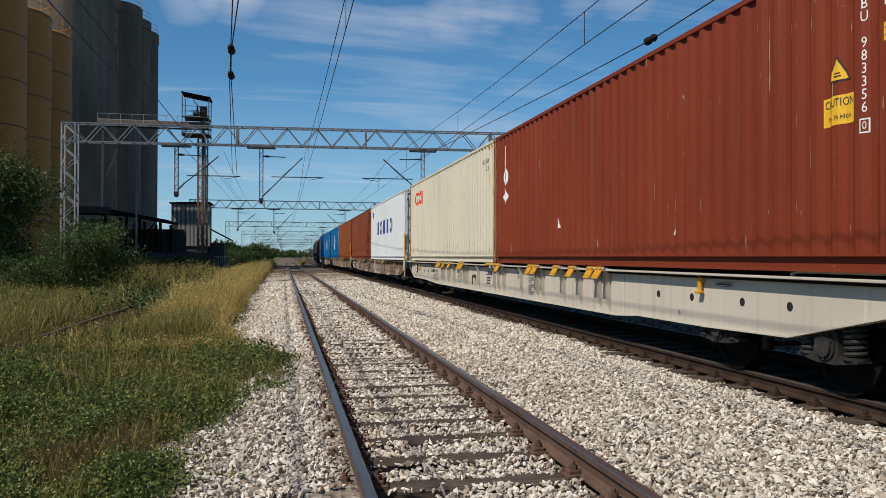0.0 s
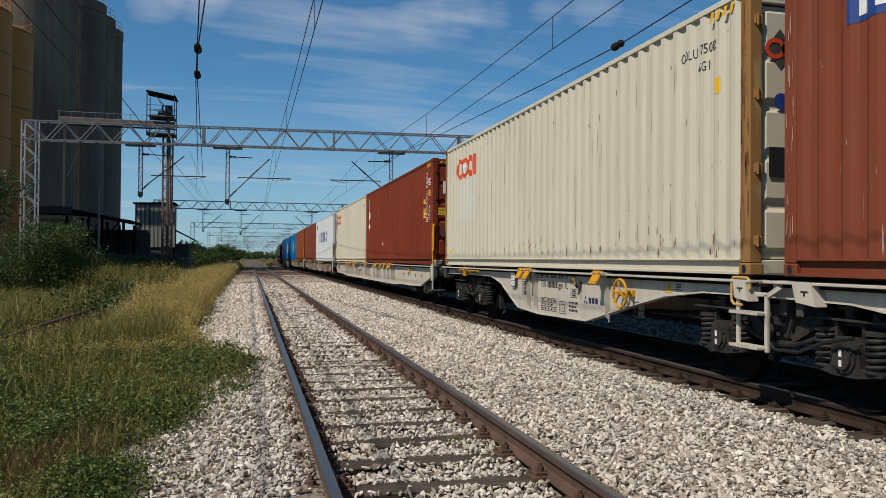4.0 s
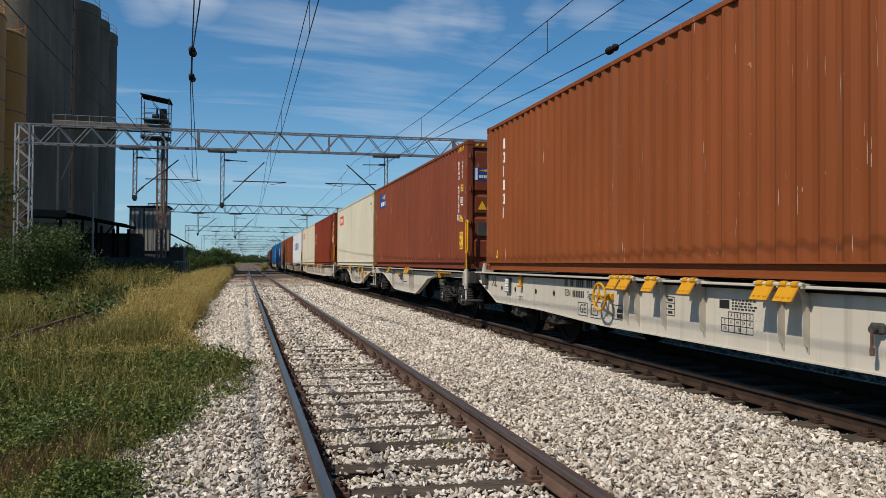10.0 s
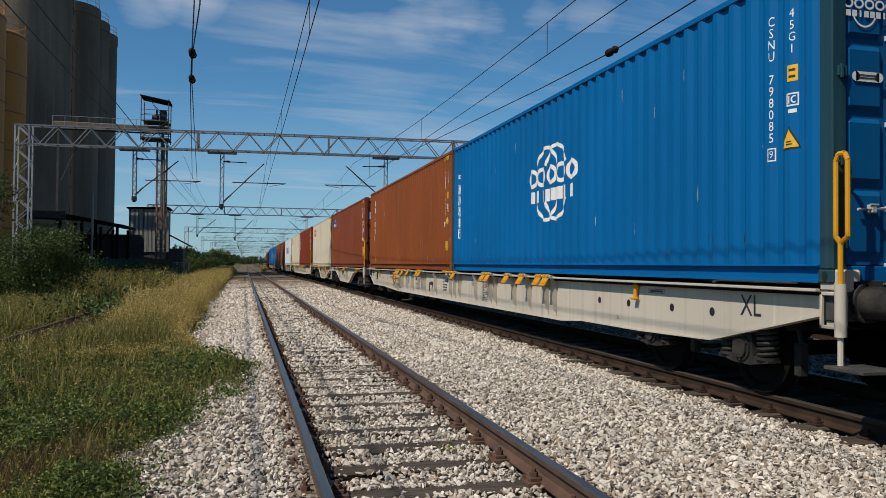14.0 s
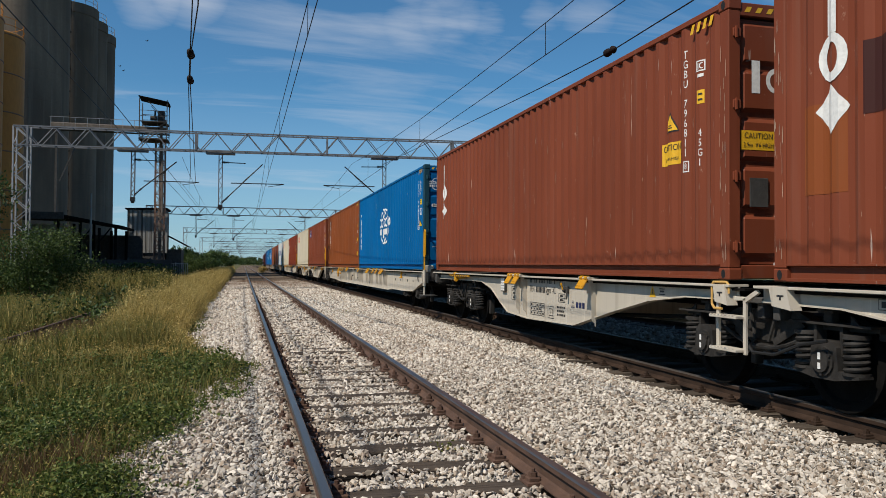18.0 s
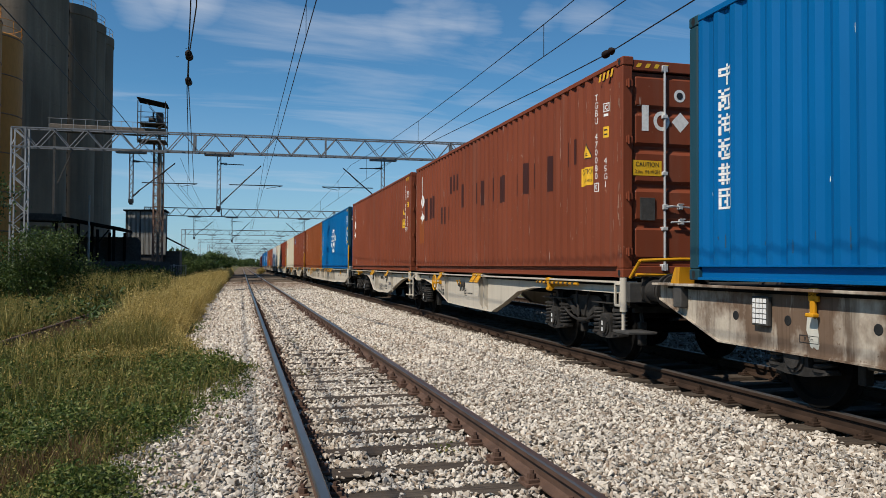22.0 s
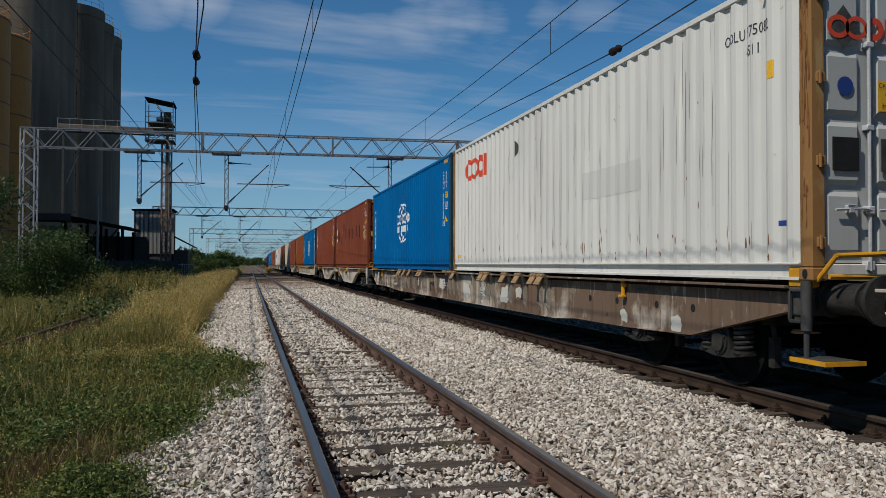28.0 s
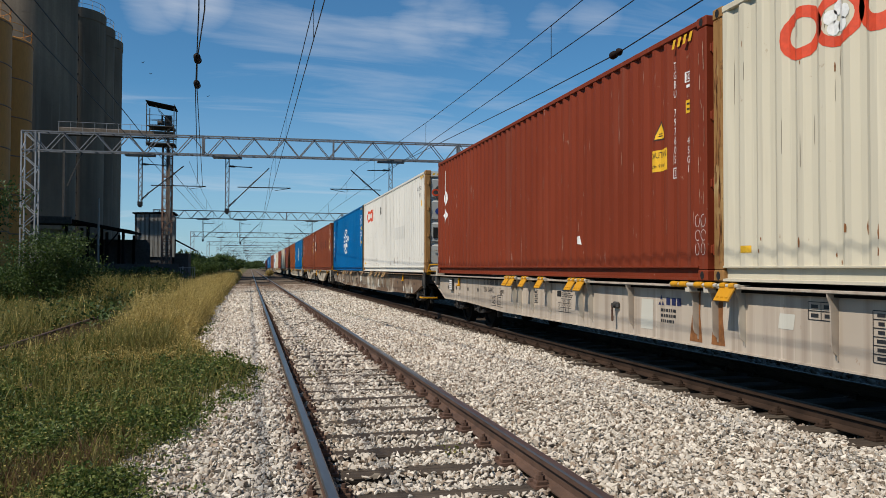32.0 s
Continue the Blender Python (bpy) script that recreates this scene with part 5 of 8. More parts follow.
def build_yard():
    s = thing("machine_house", "tall shed of weathered upright corrugated sheets beside the tower", "shed", at=(0, 0, GROUND_Z))
    part("wall", corrugated_box(Shape(), -10.75, -7.35, 78, 82, 2.6, 6.75, 0.62, 0.16), SHEET, s, "weathered corrugated wall")
    for k in range(9):
        x = -10.62 + 0.40 * k
        part("cover_strip", Shape().box(x - 0.05, x + 0.05, 77.93, 77.99, 2.6, 6.75), SHEET if k % 3 else GREYGEAR, s, "upright cover strip")
        part("sheet", Shape().box(x + 0.08, x + 0.30, 77.94, 77.985, 2.62, 6.7), CORR, s, "pale weathered sheet")
    part("base", Shape().box(-10.7, -7.4, 78.05, 81.9, -0.1, 2.6), GREYGEAR, s, "grey rendered base")
    part("roof", Shape().prism([(-10.95, 6.75), (-7.15, 6.85), (-7.15, 6.97), (-10.95, 6.87)], "y", 77.8, 82.2), DARK, s, "dark flat roof edge")
    part("lean_to", Shape().box(-7.3, -5.9, 79, 82, -0.1, 3.0, 0.02), GREYGEAR, s, "grey lean-to")
    part("lean_to_roof", Shape().prism([(-7.3, 4.3), (-5.2, 3.2), (-5.2, 3.3), (-7.3, 4.42)], "y", 78.4, 82.4), DARK, s, "dark sloping sheet roof")
    c = thing("loading_canopy", "dark open loading shed with a sloping sheet roof", "shed", at=(0, 0, GROUND_Z))
    part("roof", Shape().prism([(-19.5, 5.75), (-14.6, 5.65), (-10.9, 4.95), (-10.0, 4.80), (-10.0, 4.60), (-10.9, 4.72), (-14.6, 5.40), (-19.5, 5.5)], "y", 70, 77), DARK, c, "dark sheet roof")
    part("fascia", Shape().box(-19.5, -14.6, 69.8, 70, 5.25, 5.85, 0.02), GREYGEAR, c)
    for x in (-15.1, -13.4, -11.9, -10.6):
        for y in (70.3, 76.5):
            part("post", Shape().bar((x, y, 0), (x, y, 5.2 if x < -13 else 4.6), 0.22), DARK, c, "dark post")
    for x in (-13.4, -11.9):
        part("brace", Shape().bar((x, 70.3, 3.4), (x + 0.9, 70.3, 4.6), 0.1), DARK, c, "dark timber brace")
    part("wall", Shape().box(-19.4, -15.3, 72, 76.8, 0, 4.9), CORR, c, "pale sheet wall")
    part("back_wall", Shape().box(-15.3, -9.2, 76.7, 76.9, 0, 4.2), GREYGEAR, c, "dark rear wall")
    f = thing("yard_wall", "low grey concrete panel wall around the silo yard", "wall")
    for k in range(7):
        x = -17.5 + 1.7 * k
        part("panel", Shape().box(x, x + 1.62, 66.0, 66.1, GROUND_Z, 1.55, 0.015), YARD, f)
        part("post", Shape().box(x - 0.07, x + 0.05, 65.95, 66.15, GROUND_Z, 1.7, 0.015), YARD, f)
    p = thing("yard_pole", "thin pale pole in front of the loading shed", "pole", at=(-11.9, 66.5, GROUND_Z))
    part("shaft", Shape().rod((0, 0, 0), (0, 0, 7.2), 0.10, 8, 0.07), CORR, p)
    for k in range(3):
        g = thing("yard_gate", "pale steel railing gate beside the shed", "gate", "railing gates", at=(-8.0 + 1.05 * k, 73, GROUND_Z))
        part("gate_frame", Shape().bar((0, 0, 0.3), (1, 0, 0.3), 0.05).bar((0, 0, 1.6), (1, 0, 1.6), 0.05).bar((0, 0, 0), (0, 0, 1.7), 0.06).bar((1, 0, 0), (1, 0, 1.7), 0.06), GALV, g)
        for i in range(5):
            part("bar", Shape().bar((0.17 + 0.165 * i, 0, 0.3), (0.17 + 0.165 * i, 0, 1.6), 0.03), GALV, g)


build_yard()

# ---- plants ----


def leaf_material(name, tones, through=0.35, rough=0.6, dry=None):
    """Leaves or blades: each of its own tone, patches of other tones, a little light coming through."""
    m, nt, bsdf = shader(name, rough, 0, 0.25)
    geo = nt.nodes.new("ShaderNodeNewGeometry")
    ramp = nt.nodes.new("ShaderNodeValToRGB")
    els = ramp.color_ramp.elements
    els[0].color, els[1].color = (*tones[0], 1), (*tones[-1], 1)
    for i, c in enumerate(tones[1:-1]):
        e = els.new((i + 1) / (len(tones) - 1))
        e.color = (*c, 1)
    nt.links.new(geo.outputs["Random Per Island"], ramp.inputs["Fac"])
    col = ramp.outputs[0]
    if dry:
        patch = noise_node(nt, 0.5, 4, world_space=True)
        col = mix_node(nt, ramp_node(nt, 0.42, 0.6, patch, 0, 0.75), col, dry)
    nt.links.new(col, bsdf.inputs["Base Color"])
    tr = nt.nodes.new("ShaderNodeBsdfTranslucent")
    nt.links.new(col, tr.inputs["Color"])
    mx = nt.nodes.new("ShaderNodeMixShader")
    mx.inputs[0].default_value = through
    nt.links.new(bsdf.outputs[0], mx.inputs[1])
    nt.links.new(tr.outputs[0], mx.inputs[2])
    nt.links.new(mx.outputs[0], nt.nodes["Material Output"].inputs["Surface"])
    return m


LEAF = leaf_material("shrub_leaves", [(0.018, 0.034, 0.008), (0.046, 0.078, 0.016), (0.10, 0.135, 0.032)], through=0.25, rough=0.5)
HERB = leaf_material("low_green_herbs", [(0.022, 0.044, 0.0088), (0.0572, 0.0924, 0.0165), (0.11, 0.143, 0.0286), (0.22, 0.2255, 0.066)], through=0.3, rough=0.5)
HERB_DRY = leaf_material("yellowing_herbs", [(0.0638, 0.077, 0.0165), (0.1265, 0.1265, 0.0286), (0.22, 0.187, 0.0495), (0.374, 0.297, 0.1045)], through=0.3)
GRASS = leaf_material("mixed_weeds", [(0.0638, 0.0935, 0.0187), (0.1485, 0.154, 0.0374), (0.319, 0.2585, 0.0825)], dry=(0.187, 0.1595, 0.0462))
STRAW = leaf_material("dry_tall_grass", [(0.198, 0.154, 0.044), (0.44, 0.33, 0.099), (0.638, 0.495, 0.198)])
WEEDTOP = leaf_material("weed_tops", [(0.121, 0.1265, 0.0275), (0.275, 0.22, 0.055), (0.44, 0.33, 0.11)])
SORREL = leaf_material("reddish_dry_weeds", [(0.11, 0.06, 0.03), (0.16, 0.095, 0.045), (0.14, 0.12, 0.045)])
BARK = plain("grey_brown_bark", (0.07, 0.052, 0.038), 0.9, 0, 0.35, 6, 30, 0.5)

rng = np.random.default_rng(11)


def leaf_cloud(centres, size, up=0.0):
    """Diamond leaves at the given places, turned at random; up tilts them to the sky."""
    n = len(centres)
    d = rng.normal(size=(n, 3))
    d[:, 2] += up
    d /= np.linalg.norm(d, axis=1)[:, None]
    h = np.cross(d, rng.normal(size=(n, 3)))
    h /= np.linalg.norm(h, axis=1)[:, None]
    k = np.cross(d, h)
    s = (size * rng.uniform(0.6, 1.3, n))[:, None]
    c = np.asarray(centres)
    v = np.stack([c - h * s, c - k * s * 0.52 + d * s * 0.12, c + h * s, c + k * s * 0.52 + d * s * 0.12], 1).reshape(-1, 3)
    f = np.arange(n * 4).reshape(-1, 4)
    return v, f


def blades(x, y, z, height, width, lean=0.35):
    """Bent blades of two triangles and a tip each."""
    n = len(x)
    a = rng.uniform(0, 2 * np.pi, n)
    dirx, diry = np.cos(a), np.sin(a)
    b = rng.uniform(0, 2 * np.pi, n)
    lx, ly = np.cos(b) * lean * height * rng.uniform(0.2, 1, n), np.sin(b) * lean * height * rng.uniform(0.2, 1, n)
    w = width
    p0 = np.stack([x - dirx * w, y - diry * w, z], 1)
    p1 = np.stack([x + dirx * w, y + diry * w, z], 1)
    p2 = np.stack([x + dirx * w * 0.8 + lx * 0.35, y + diry * w * 0.8 + ly * 0.35, z + height * 0.6], 1)
    p3 = np.stack([x - dirx * w * 0.8 + lx * 0.35, y - diry * w * 0.8 + ly * 0.35, z + height * 0.6], 1)
    p4 = np.stack([x + lx, y + ly, z + height], 1)
    v = np.stack([p0, p1, p2, p3, p4], 1).reshape(-1, 3)
    i = np.arange(n)[:, None] * 5
    f = np.concatenate([i + [0, 1, 2], i + [0, 2, 3], i + [3, 2, 4]], 1).reshape(-1, 3)
    return v, f


def stuff(name, v, f, material, label, category):
    ob = new(name, fast_mesh(name, v, f, material))
    return tagged(ob, label, category, kind="stuff")


weed_edge = np.vectorize(edge_of_weeds)


def hump(x, y):
    """Height of the weed cover: knolls and hollows."""
    g = np.array([noise.noise(Vector((a * 1.1, b * 0.9, 2.2))) + 0.5 * noise.noise(Vector((a * 3.1, b * 2.7, 5.2))) for a, b in zip(x, y)])
    return np.clip(0.5 + 0.75 * g, 0.0, 1.0)


def sow(n, y0, y1, power=1.0, inset=0.0, side=0.40):
    """Places between the edge of the weeds and the west, denser towards y0."""
    y = y0 + (y1 - y0) * rng.uniform(0, 1, n) ** power
    e = weed_edge(y) + rng.normal(0, 0.09, n) * np.where(rng.uniform(0, 1, n) < 0.12, 3.2, 1.0) - inset
    left = -side * y - 0.4
    x = e - (e - left) * rng.uniform(0, 1, n)
    return x, y


def off_rail(x, y, gap=0.11):
    return np.abs(x - (TRACK_0 - 0.75)) > gap


def cover(x, y):
    """Ground under the weeds, rising onto the ballast shoulder."""
    return GROUND_Z + 0.13 * np.clip((x - weed_edge(y) + 1.2) / 1.2, 0, 1)


def low_track(x, y):
    """Growth is thin between the old rails."""
    thin = np.where((x > TRACK_0 - 1.1) & (x < TRACK_0 + 1.0) & (y > 14.5) & (y < 40), 0.3, 1.0)
    return np.where((x > TRACK_0 - 0.72) & (x < TRACK_0 + 0.45 + 0.1 * np.sin(y * 2.1)) & (y > 15.5) & (y < 27.5), 0.05, thin)


def clumpy(x, y, scale, seed, keep=0.5):
    """Thins the sowing into clumps."""
    g = np.array([noise.noise(Vector((a * scale + seed, b * scale, seed))) for a, b in zip(x, y)])
    return g > rng.uniform(-0.6, 0.6, len(x)) * keep


def build_plants():
    # low leafy herbs by the ballast
    x, y = sow(16500, 4.6, 22, 1.3)
    x, y = x + rng.normal(0, 0.03, len(x)), y + rng.normal(0, 0.03, len(y))
    h = hump(x, y)
    bare = (((x + 1.12) / 0.30) ** 2 + ((y - 6.75) / 0.36) ** 2 < 1) | ((((x + 1.45) / 0.34) ** 2 + ((y - 6.0) / 0.42) ** 2 < 1) & (rng.uniform(0, 1, len(x)) < 0.8))
    keep = (rng.uniform(0, 1, len(x)) < 0.22 + 1.1 * h) & off_rail(x, y) & ~bare
    x, y, h = x[keep], y[keep], h[keep]
    rise = (0.05 + 0.36 * h * np.clip((weed_edge(y) - x + 0.15) / 0.6, 0.22, 1) * low_track(x, y)) * rng.uniform(0.7, 1.2, len(x))
    yellow = 0.5 + 0.5 * np.array([noise.noise(Vector((a * 0.55 + 4.0, b * 0.42, 7.7))) for a, b in zip(x, y)]) * 1.9 + np.clip((y - 9.5) / 9, -0.25, 0.45) - np.where(x > weed_edge(y) - 0.9, 0.22, 0.0)
    dry = yellow + rng.normal(0, 0.14, len(x)) > 0.80
    # each plant: a stem carrying a dozen leaves, the largest on top
    for pick, name, material, words in ((~dry, "low_herbs", HERB, "low leafy green weeds spreading over the ballast edge"), (dry, "yellowing_herbs", HERB_DRY, "yellow-green seeding weeds among the low herbs")):
        px, py, pr = x[pick], y[pick], rise[pick]
        k = np.repeat(np.arange(len(px)), 17)
        up = rng.uniform(0.12, 1.0, len(k)) ** 0.65
        wide = 0.035 + 0.05 * (1 - up) + 0.002 * py[k]
        z = cover(px, py)[k] + pr[k] * up
        v, f = leaf_cloud(np.stack([px[k] + rng.normal(0, 1, len(k)) * wide, py[k] + rng.normal(0, 1, len(k)) * wide, z], 1), (0.0108 + 0.0012 * py[k]) * (0.75 if material is HERB_DRY else 1.0), 1.1 if material is HERB else 0.5)
        stuff(name, v, f, material, words, "weeds")
    # dry stalks and fine grass among them
    x, y = sow(15000, 3.0, 24, 1.1)
    keep = off_rail(x, y) & (rng.uniform(0, 1, len(x)) < low_track(x, y) + 0.1)
    x, y = x[keep], y[keep]
    h = rng.uniform(0.12, 0.55, len(x)) * np.clip((weed_edge(y) - x + 0.2) / 0.6, 0.25, 1) * low_track(x, y) * (0.6 + 0.6 * np.clip((y - 6) / 8, 0, 1))
    v, f = blades(x, y, cover(x, y), h, 0.0022 + 0.0004 * y, 0.5)
    stuff("short_grass", v, f, GRASS, "fine mixed green and straw-coloured grass", "grass")
    sel = rng.uniform(0, 1, len(x)) < 0.6
    n = sel.sum()
    pts = np.stack([x[sel], y[sel], cover(x[sel], y[sel]) + h[sel]], 1)
    pts = np.concatenate([pts + rng.normal(0, 0.02, (n, 3)) for k in range(3)])
    v, f = leaf_cloud(pts, 0.007 + 0.0005 * pts[:, 1], 0.3)
    stuff("seed_specks", v, f, WEEDTOP, "small dry yellow seed clusters on the weeds", "weeds")
    # tall dry grass along the near track
    y = 12.0 + 130 * rng.uniform(0, 1, 90000) ** 1.9
    e = weed_edge(y)
    x = e + 0.05 * np.sin(y * 1.9) + 0.06 * np.sin(y * 0.63) - np.abs(rng.normal(0, 1.15, len(y))) + rng.normal(0, 0.05, len(y))
    keep = off_rail(x, y) & (rng.uniform(0, 1, len(x)) < low_track(x, y))
    x, y, e = x[keep], y[keep], e[keep]
    h = rng.uniform(0.38, 0.92, len(x)) * np.clip((y - 9.5) / 8, 0.32, 1) * np.clip((e - x) / 0.3 + 0.45, 0.45, 1) * low_track(x, y) * (0.55 + 0.8 * hump(x, y))
    v, f = blades(x, y, np.full(len(x), GROUND_Z), h, 0.0024 + 0.00036 * y, 0.4)
    stuff("tall_dry_grass", v, f, STRAW, "tall straw-coloured grass along the track", "grass")
    sel = rng.uniform(0, 1, len(x)) < 0.6
    n = sel.sum()
    pts = np.stack([x[sel], y[sel], GROUND_Z + h[sel] * 0.93], 1)
    pts = np.concatenate([pts + rng.normal(0, 1, (n, 3)) * [0.05, 0.05, 0.07] for k in range(3)])
    v, f = leaf_cloud(pts, 0.0095 + 0.0006 * pts[:, 1], 0.2)
    stuff("grass_seed_heads", v, f, STRAW, "pale seed heads of dry grass", "grass")
    # weeds of the wider field
    n = 80000
    y = 13 + 90 * rng.uniform(0, 1, n) ** 1.6
    e = weed_edge(y) - 0.5
    x = e - (0.40 * y - 1.5) * rng.uniform(0, 1, n)
    keep = clumpy(x, y, 0.35, 8.1, 0.9) & off_rail(x, y, 0.16) & (rng.uniform(0, 1, len(x)) < low_track(x, y))
    x, y = x[keep], y[keep]
    near_rail = np.clip(np.abs(x - (TRACK_0 - 0.3)) / 1.2, 0.3, 1)
    h = rng.uniform(0.25, 0.75, len(x)) * near_rail * low_track(x, y)
    v, f = blades(x, y, np.full(len(x), GROUND_Z), h, 0.003 + 0.00045 * y, 0.5)
    stuff("field_weeds", v, f, GRASS, "knee-high mixed green and dry weeds", "weeds")
    sel = rng.uniform(0, 1, len(x)) < 0.5
    n = sel.sum()
    pts = np.stack([x[sel], y[sel], GROUND_Z + h[sel] * 0.9], 1)
    pts = np.concatenate([pts + rng.normal(0, 1, (n, 3)) * [0.06, 0.06, 0.06] for k in range(2)])
    v, f = leaf_cloud(pts, 0.009 + 0.0006 * pts[:, 1], 0.3)
    stuff("weed_seed_heads", v, f, WEEDTOP, "olive and yellow tops of the field weeds", "weeds")
    # reddish patch by the old rail
    n = 12000
    y = rng.uniform(15.5, 27, n)
    x = TRACK_0 - 0.10 + rng.normal(0, 0.36, n)
    keep = off_rail(x, y, 0.1)
    x, y = x[keep], y[keep]
    v, f = blades(x, y, np.full(len(x), GROUND_Z), rng.uniform(0.1, 0.28, len(x)), 0.010, 0.6)
    stuff("reddish_weeds", v, f, SORREL, "low reddish-brown dry weeds beside the old rail", "weeds")
    # dry stalks close by
    n = 2600
    y = rng.normal(6.1, 0.36, n)
    x = rng.normal(-1.42, 0.24, n)
    v, f = blades(x, y, cover(x, y), rng.uniform(0.06, 0.30, n) * (0.5 + 0.7 * rng.uniform(0, 1, n)), 0.0036, 0.7)
    stuff("dry_stalks", v, f, SORREL, "patch of brown dry stalks among the weeds", "weeds")
    # leafy green weeds further back
    n = 34000
    y = 20 + 48 * rng.uniform(0, 1, n) ** 1.2
    x = -3.0 - (0.30 * y) * rng.uniform(0, 1, n)
    keep = clumpy(x, y, 0.22, 1.7, 0.6) & off_rail(x, y, 0.3)
    x, y = x[keep], y[keep]
    z = GROUND_Z + np.abs(rng.normal(0.15, 0.32, len(x)))
    v, f = leaf_cloud(np.stack([x, y, z], 1), 0.065, 0.8)
    stuff("leafy_weeds", v, f, LEAF, "leafy green weeds in front of the silo yard", "weeds")
    # tall pale weeds in front of the yard
    n = 9000
    y = rng.uniform(31, 44, n)
    x = -3.6 - 0.20 * y * rng.uniform(0, 1, n) ** 1.2
    keep = clumpy(x, y, 0.5, 3.3, 0.5)
    x, y = x[keep], y[keep]
    h = rng.uniform(0.5, 1.35, len(x))
    v, f = blades(x, y, np.full(len(x), GROUND_Z), h, 0.014, 0.35)
    stuff("tall_weeds", v, f, HERB_DRY, "tall pale weeds gone to seed before the silo yard", "weeds")
    pts = np.repeat(np.stack([x, y, GROUND_Z + h], 1), 5, 0)
    pts = pts + rng.normal(0, 1, pts.shape) * [0.09, 0.09, 0.16] - [0, 0, 0.18]
    v, f = leaf_cloud(pts, 0.034, 0.3)
    stuff("weed_plumes", v, f, HERB_DRY, "leafy seed plumes of the tall weeds", "weeds")
    # weeds between the sleepers
    pts = []
    for (cx, cy, n, s) in ((2.9, 22, 160, 0.16), (1.5, 5.75, 40, 0.07), (0.95, 14.5, 60, 0.08), (0.8, 10.2, 40, 0.06), (3.2, 30, 200, 0.2), (2.2, 12.8, 30, 0.06)):
        pts.append(np.stack([rng.normal(cx, s, n), rng.normal(cy, s * 1.3, n), -0.14 + np.abs(rng.normal(0, s * 0.7, n))], 1))
    v, f = leaf_cloud(np.concatenate(pts), 0.014, 0.6)
    stuff("track_weeds", v, f, GRASS, "small tufts of weed growing in the ballast", "weeds")


build_plants()


def build_shrub(name, label, x, y, width, height, leaves, size, seed, stems=5, depth=None, category="shrub", material=None):
    """Leaning stems with a ragged crown of separate leaves in clumps."""
    depth = depth or width
    r = np.random.default_rng(seed)
    t = thing(name, label, category, at=(x, y, GROUND_Z))
    sh = Shape()
    tips = []
    for i in range(stems):
        a = 2 * math.pi * i / stems + r.uniform(-0.4, 0.4)
        lean = r.uniform(0.15, 0.75)
        p = Vector((0.1 * math.cos(a), 0.1 * math.sin(a), -0.05))
        for k in range(4):
            q = p + Vector((math.cos(a) * width / 2 * lean / 4, math.sin(a) * depth / 2 * lean / 4, height * r.uniform(0.16, 0.24)))
            sh.rod(p, q, 0.018 * height * (1 - k * 0.2), 6, 0.018 * height * (0.8 - k * 0.2))
            if k:
                tips.append(q)
                b = q + Vector((r.normal(0, width * 0.15), r.normal(0, depth * 0.15), height * 0.10))
                sh.rod(q, b, 0.006 * height, 5, 0.003 * height)
                tips.append(b)
            p = q
    part("stem", sh, BARK, t, "brown woody stems")
    clumps = []
    for k in range(int(34)):
        u = r.normal(size=3)
        u /= np.linalg.norm(u)
        rad = r.uniform(0.5, 1.12)
        clumps.append((u[0] * width / 2 * rad, u[1] * depth / 2 * rad, height * 0.54 + u[2] * height * 0.46 * rad))
    clumps += [tuple(q) for q in tips]
    clumps = np.array(clumps)
    pick = clumps[r.integers(0, len(clumps), leaves)]
    pos = pick + r.normal(0, 1, (leaves, 3)) * [width * 0.085, depth * 0.085, height * 0.075]
    pos[:, 2] = np.clip(pos[:, 2], 0.05, None)
    v, f = leaf_cloud(pos, size, 0.3)
    ob = part("crown", fast_mesh("crown", v, f, material or LEAF), None, t, "ragged crown of small green leaves")
    return t


build_shrub("shrub", "dense round green shrub among the weeds", -6.95, 30, 2.9, 2.75, 17000, 0.045, 4)
build_shrub("shrub", "low green shrub beside the larger one", -8.9, 31.5, 2.6, 1.6, 12000, 0.042, 5)
build_shrub("tree", "dark bushy tree in front of the silos", -13.4, 38, 5.2, 6.1, 22000, 0.085, 6, 7, category="tree")
build_shrub("tree", "dark bushy tree in front of the silos", -17.5, 39, 5.5, 5.6, 16000, 0.09, 7, 7, category="tree")
build_shrub("shrub", "green shrub near the line side", -5.4, 88, 3.4, 2.2, 5000, 0.10, 8)
build_shrub("shrub", "green shrub near the line side", -7.2, 104, 4.2, 3.2, 5000, 0.12, 9)
build_shrub("shrub", "straggly dry shrub between the tracks", 3.1, 128, 1.5, 1.2, 1500, 0.07, 10, material=STRAW)
build_shrub("shrub", "green shrub near the line side", -8.0, 62, 5.5, 1.5, 4000, 0.12, 12)
build_shrub("shrub", "green shrub near the line side", -11.6, 58, 4.5, 1.6, 3500, 0.12, 13)


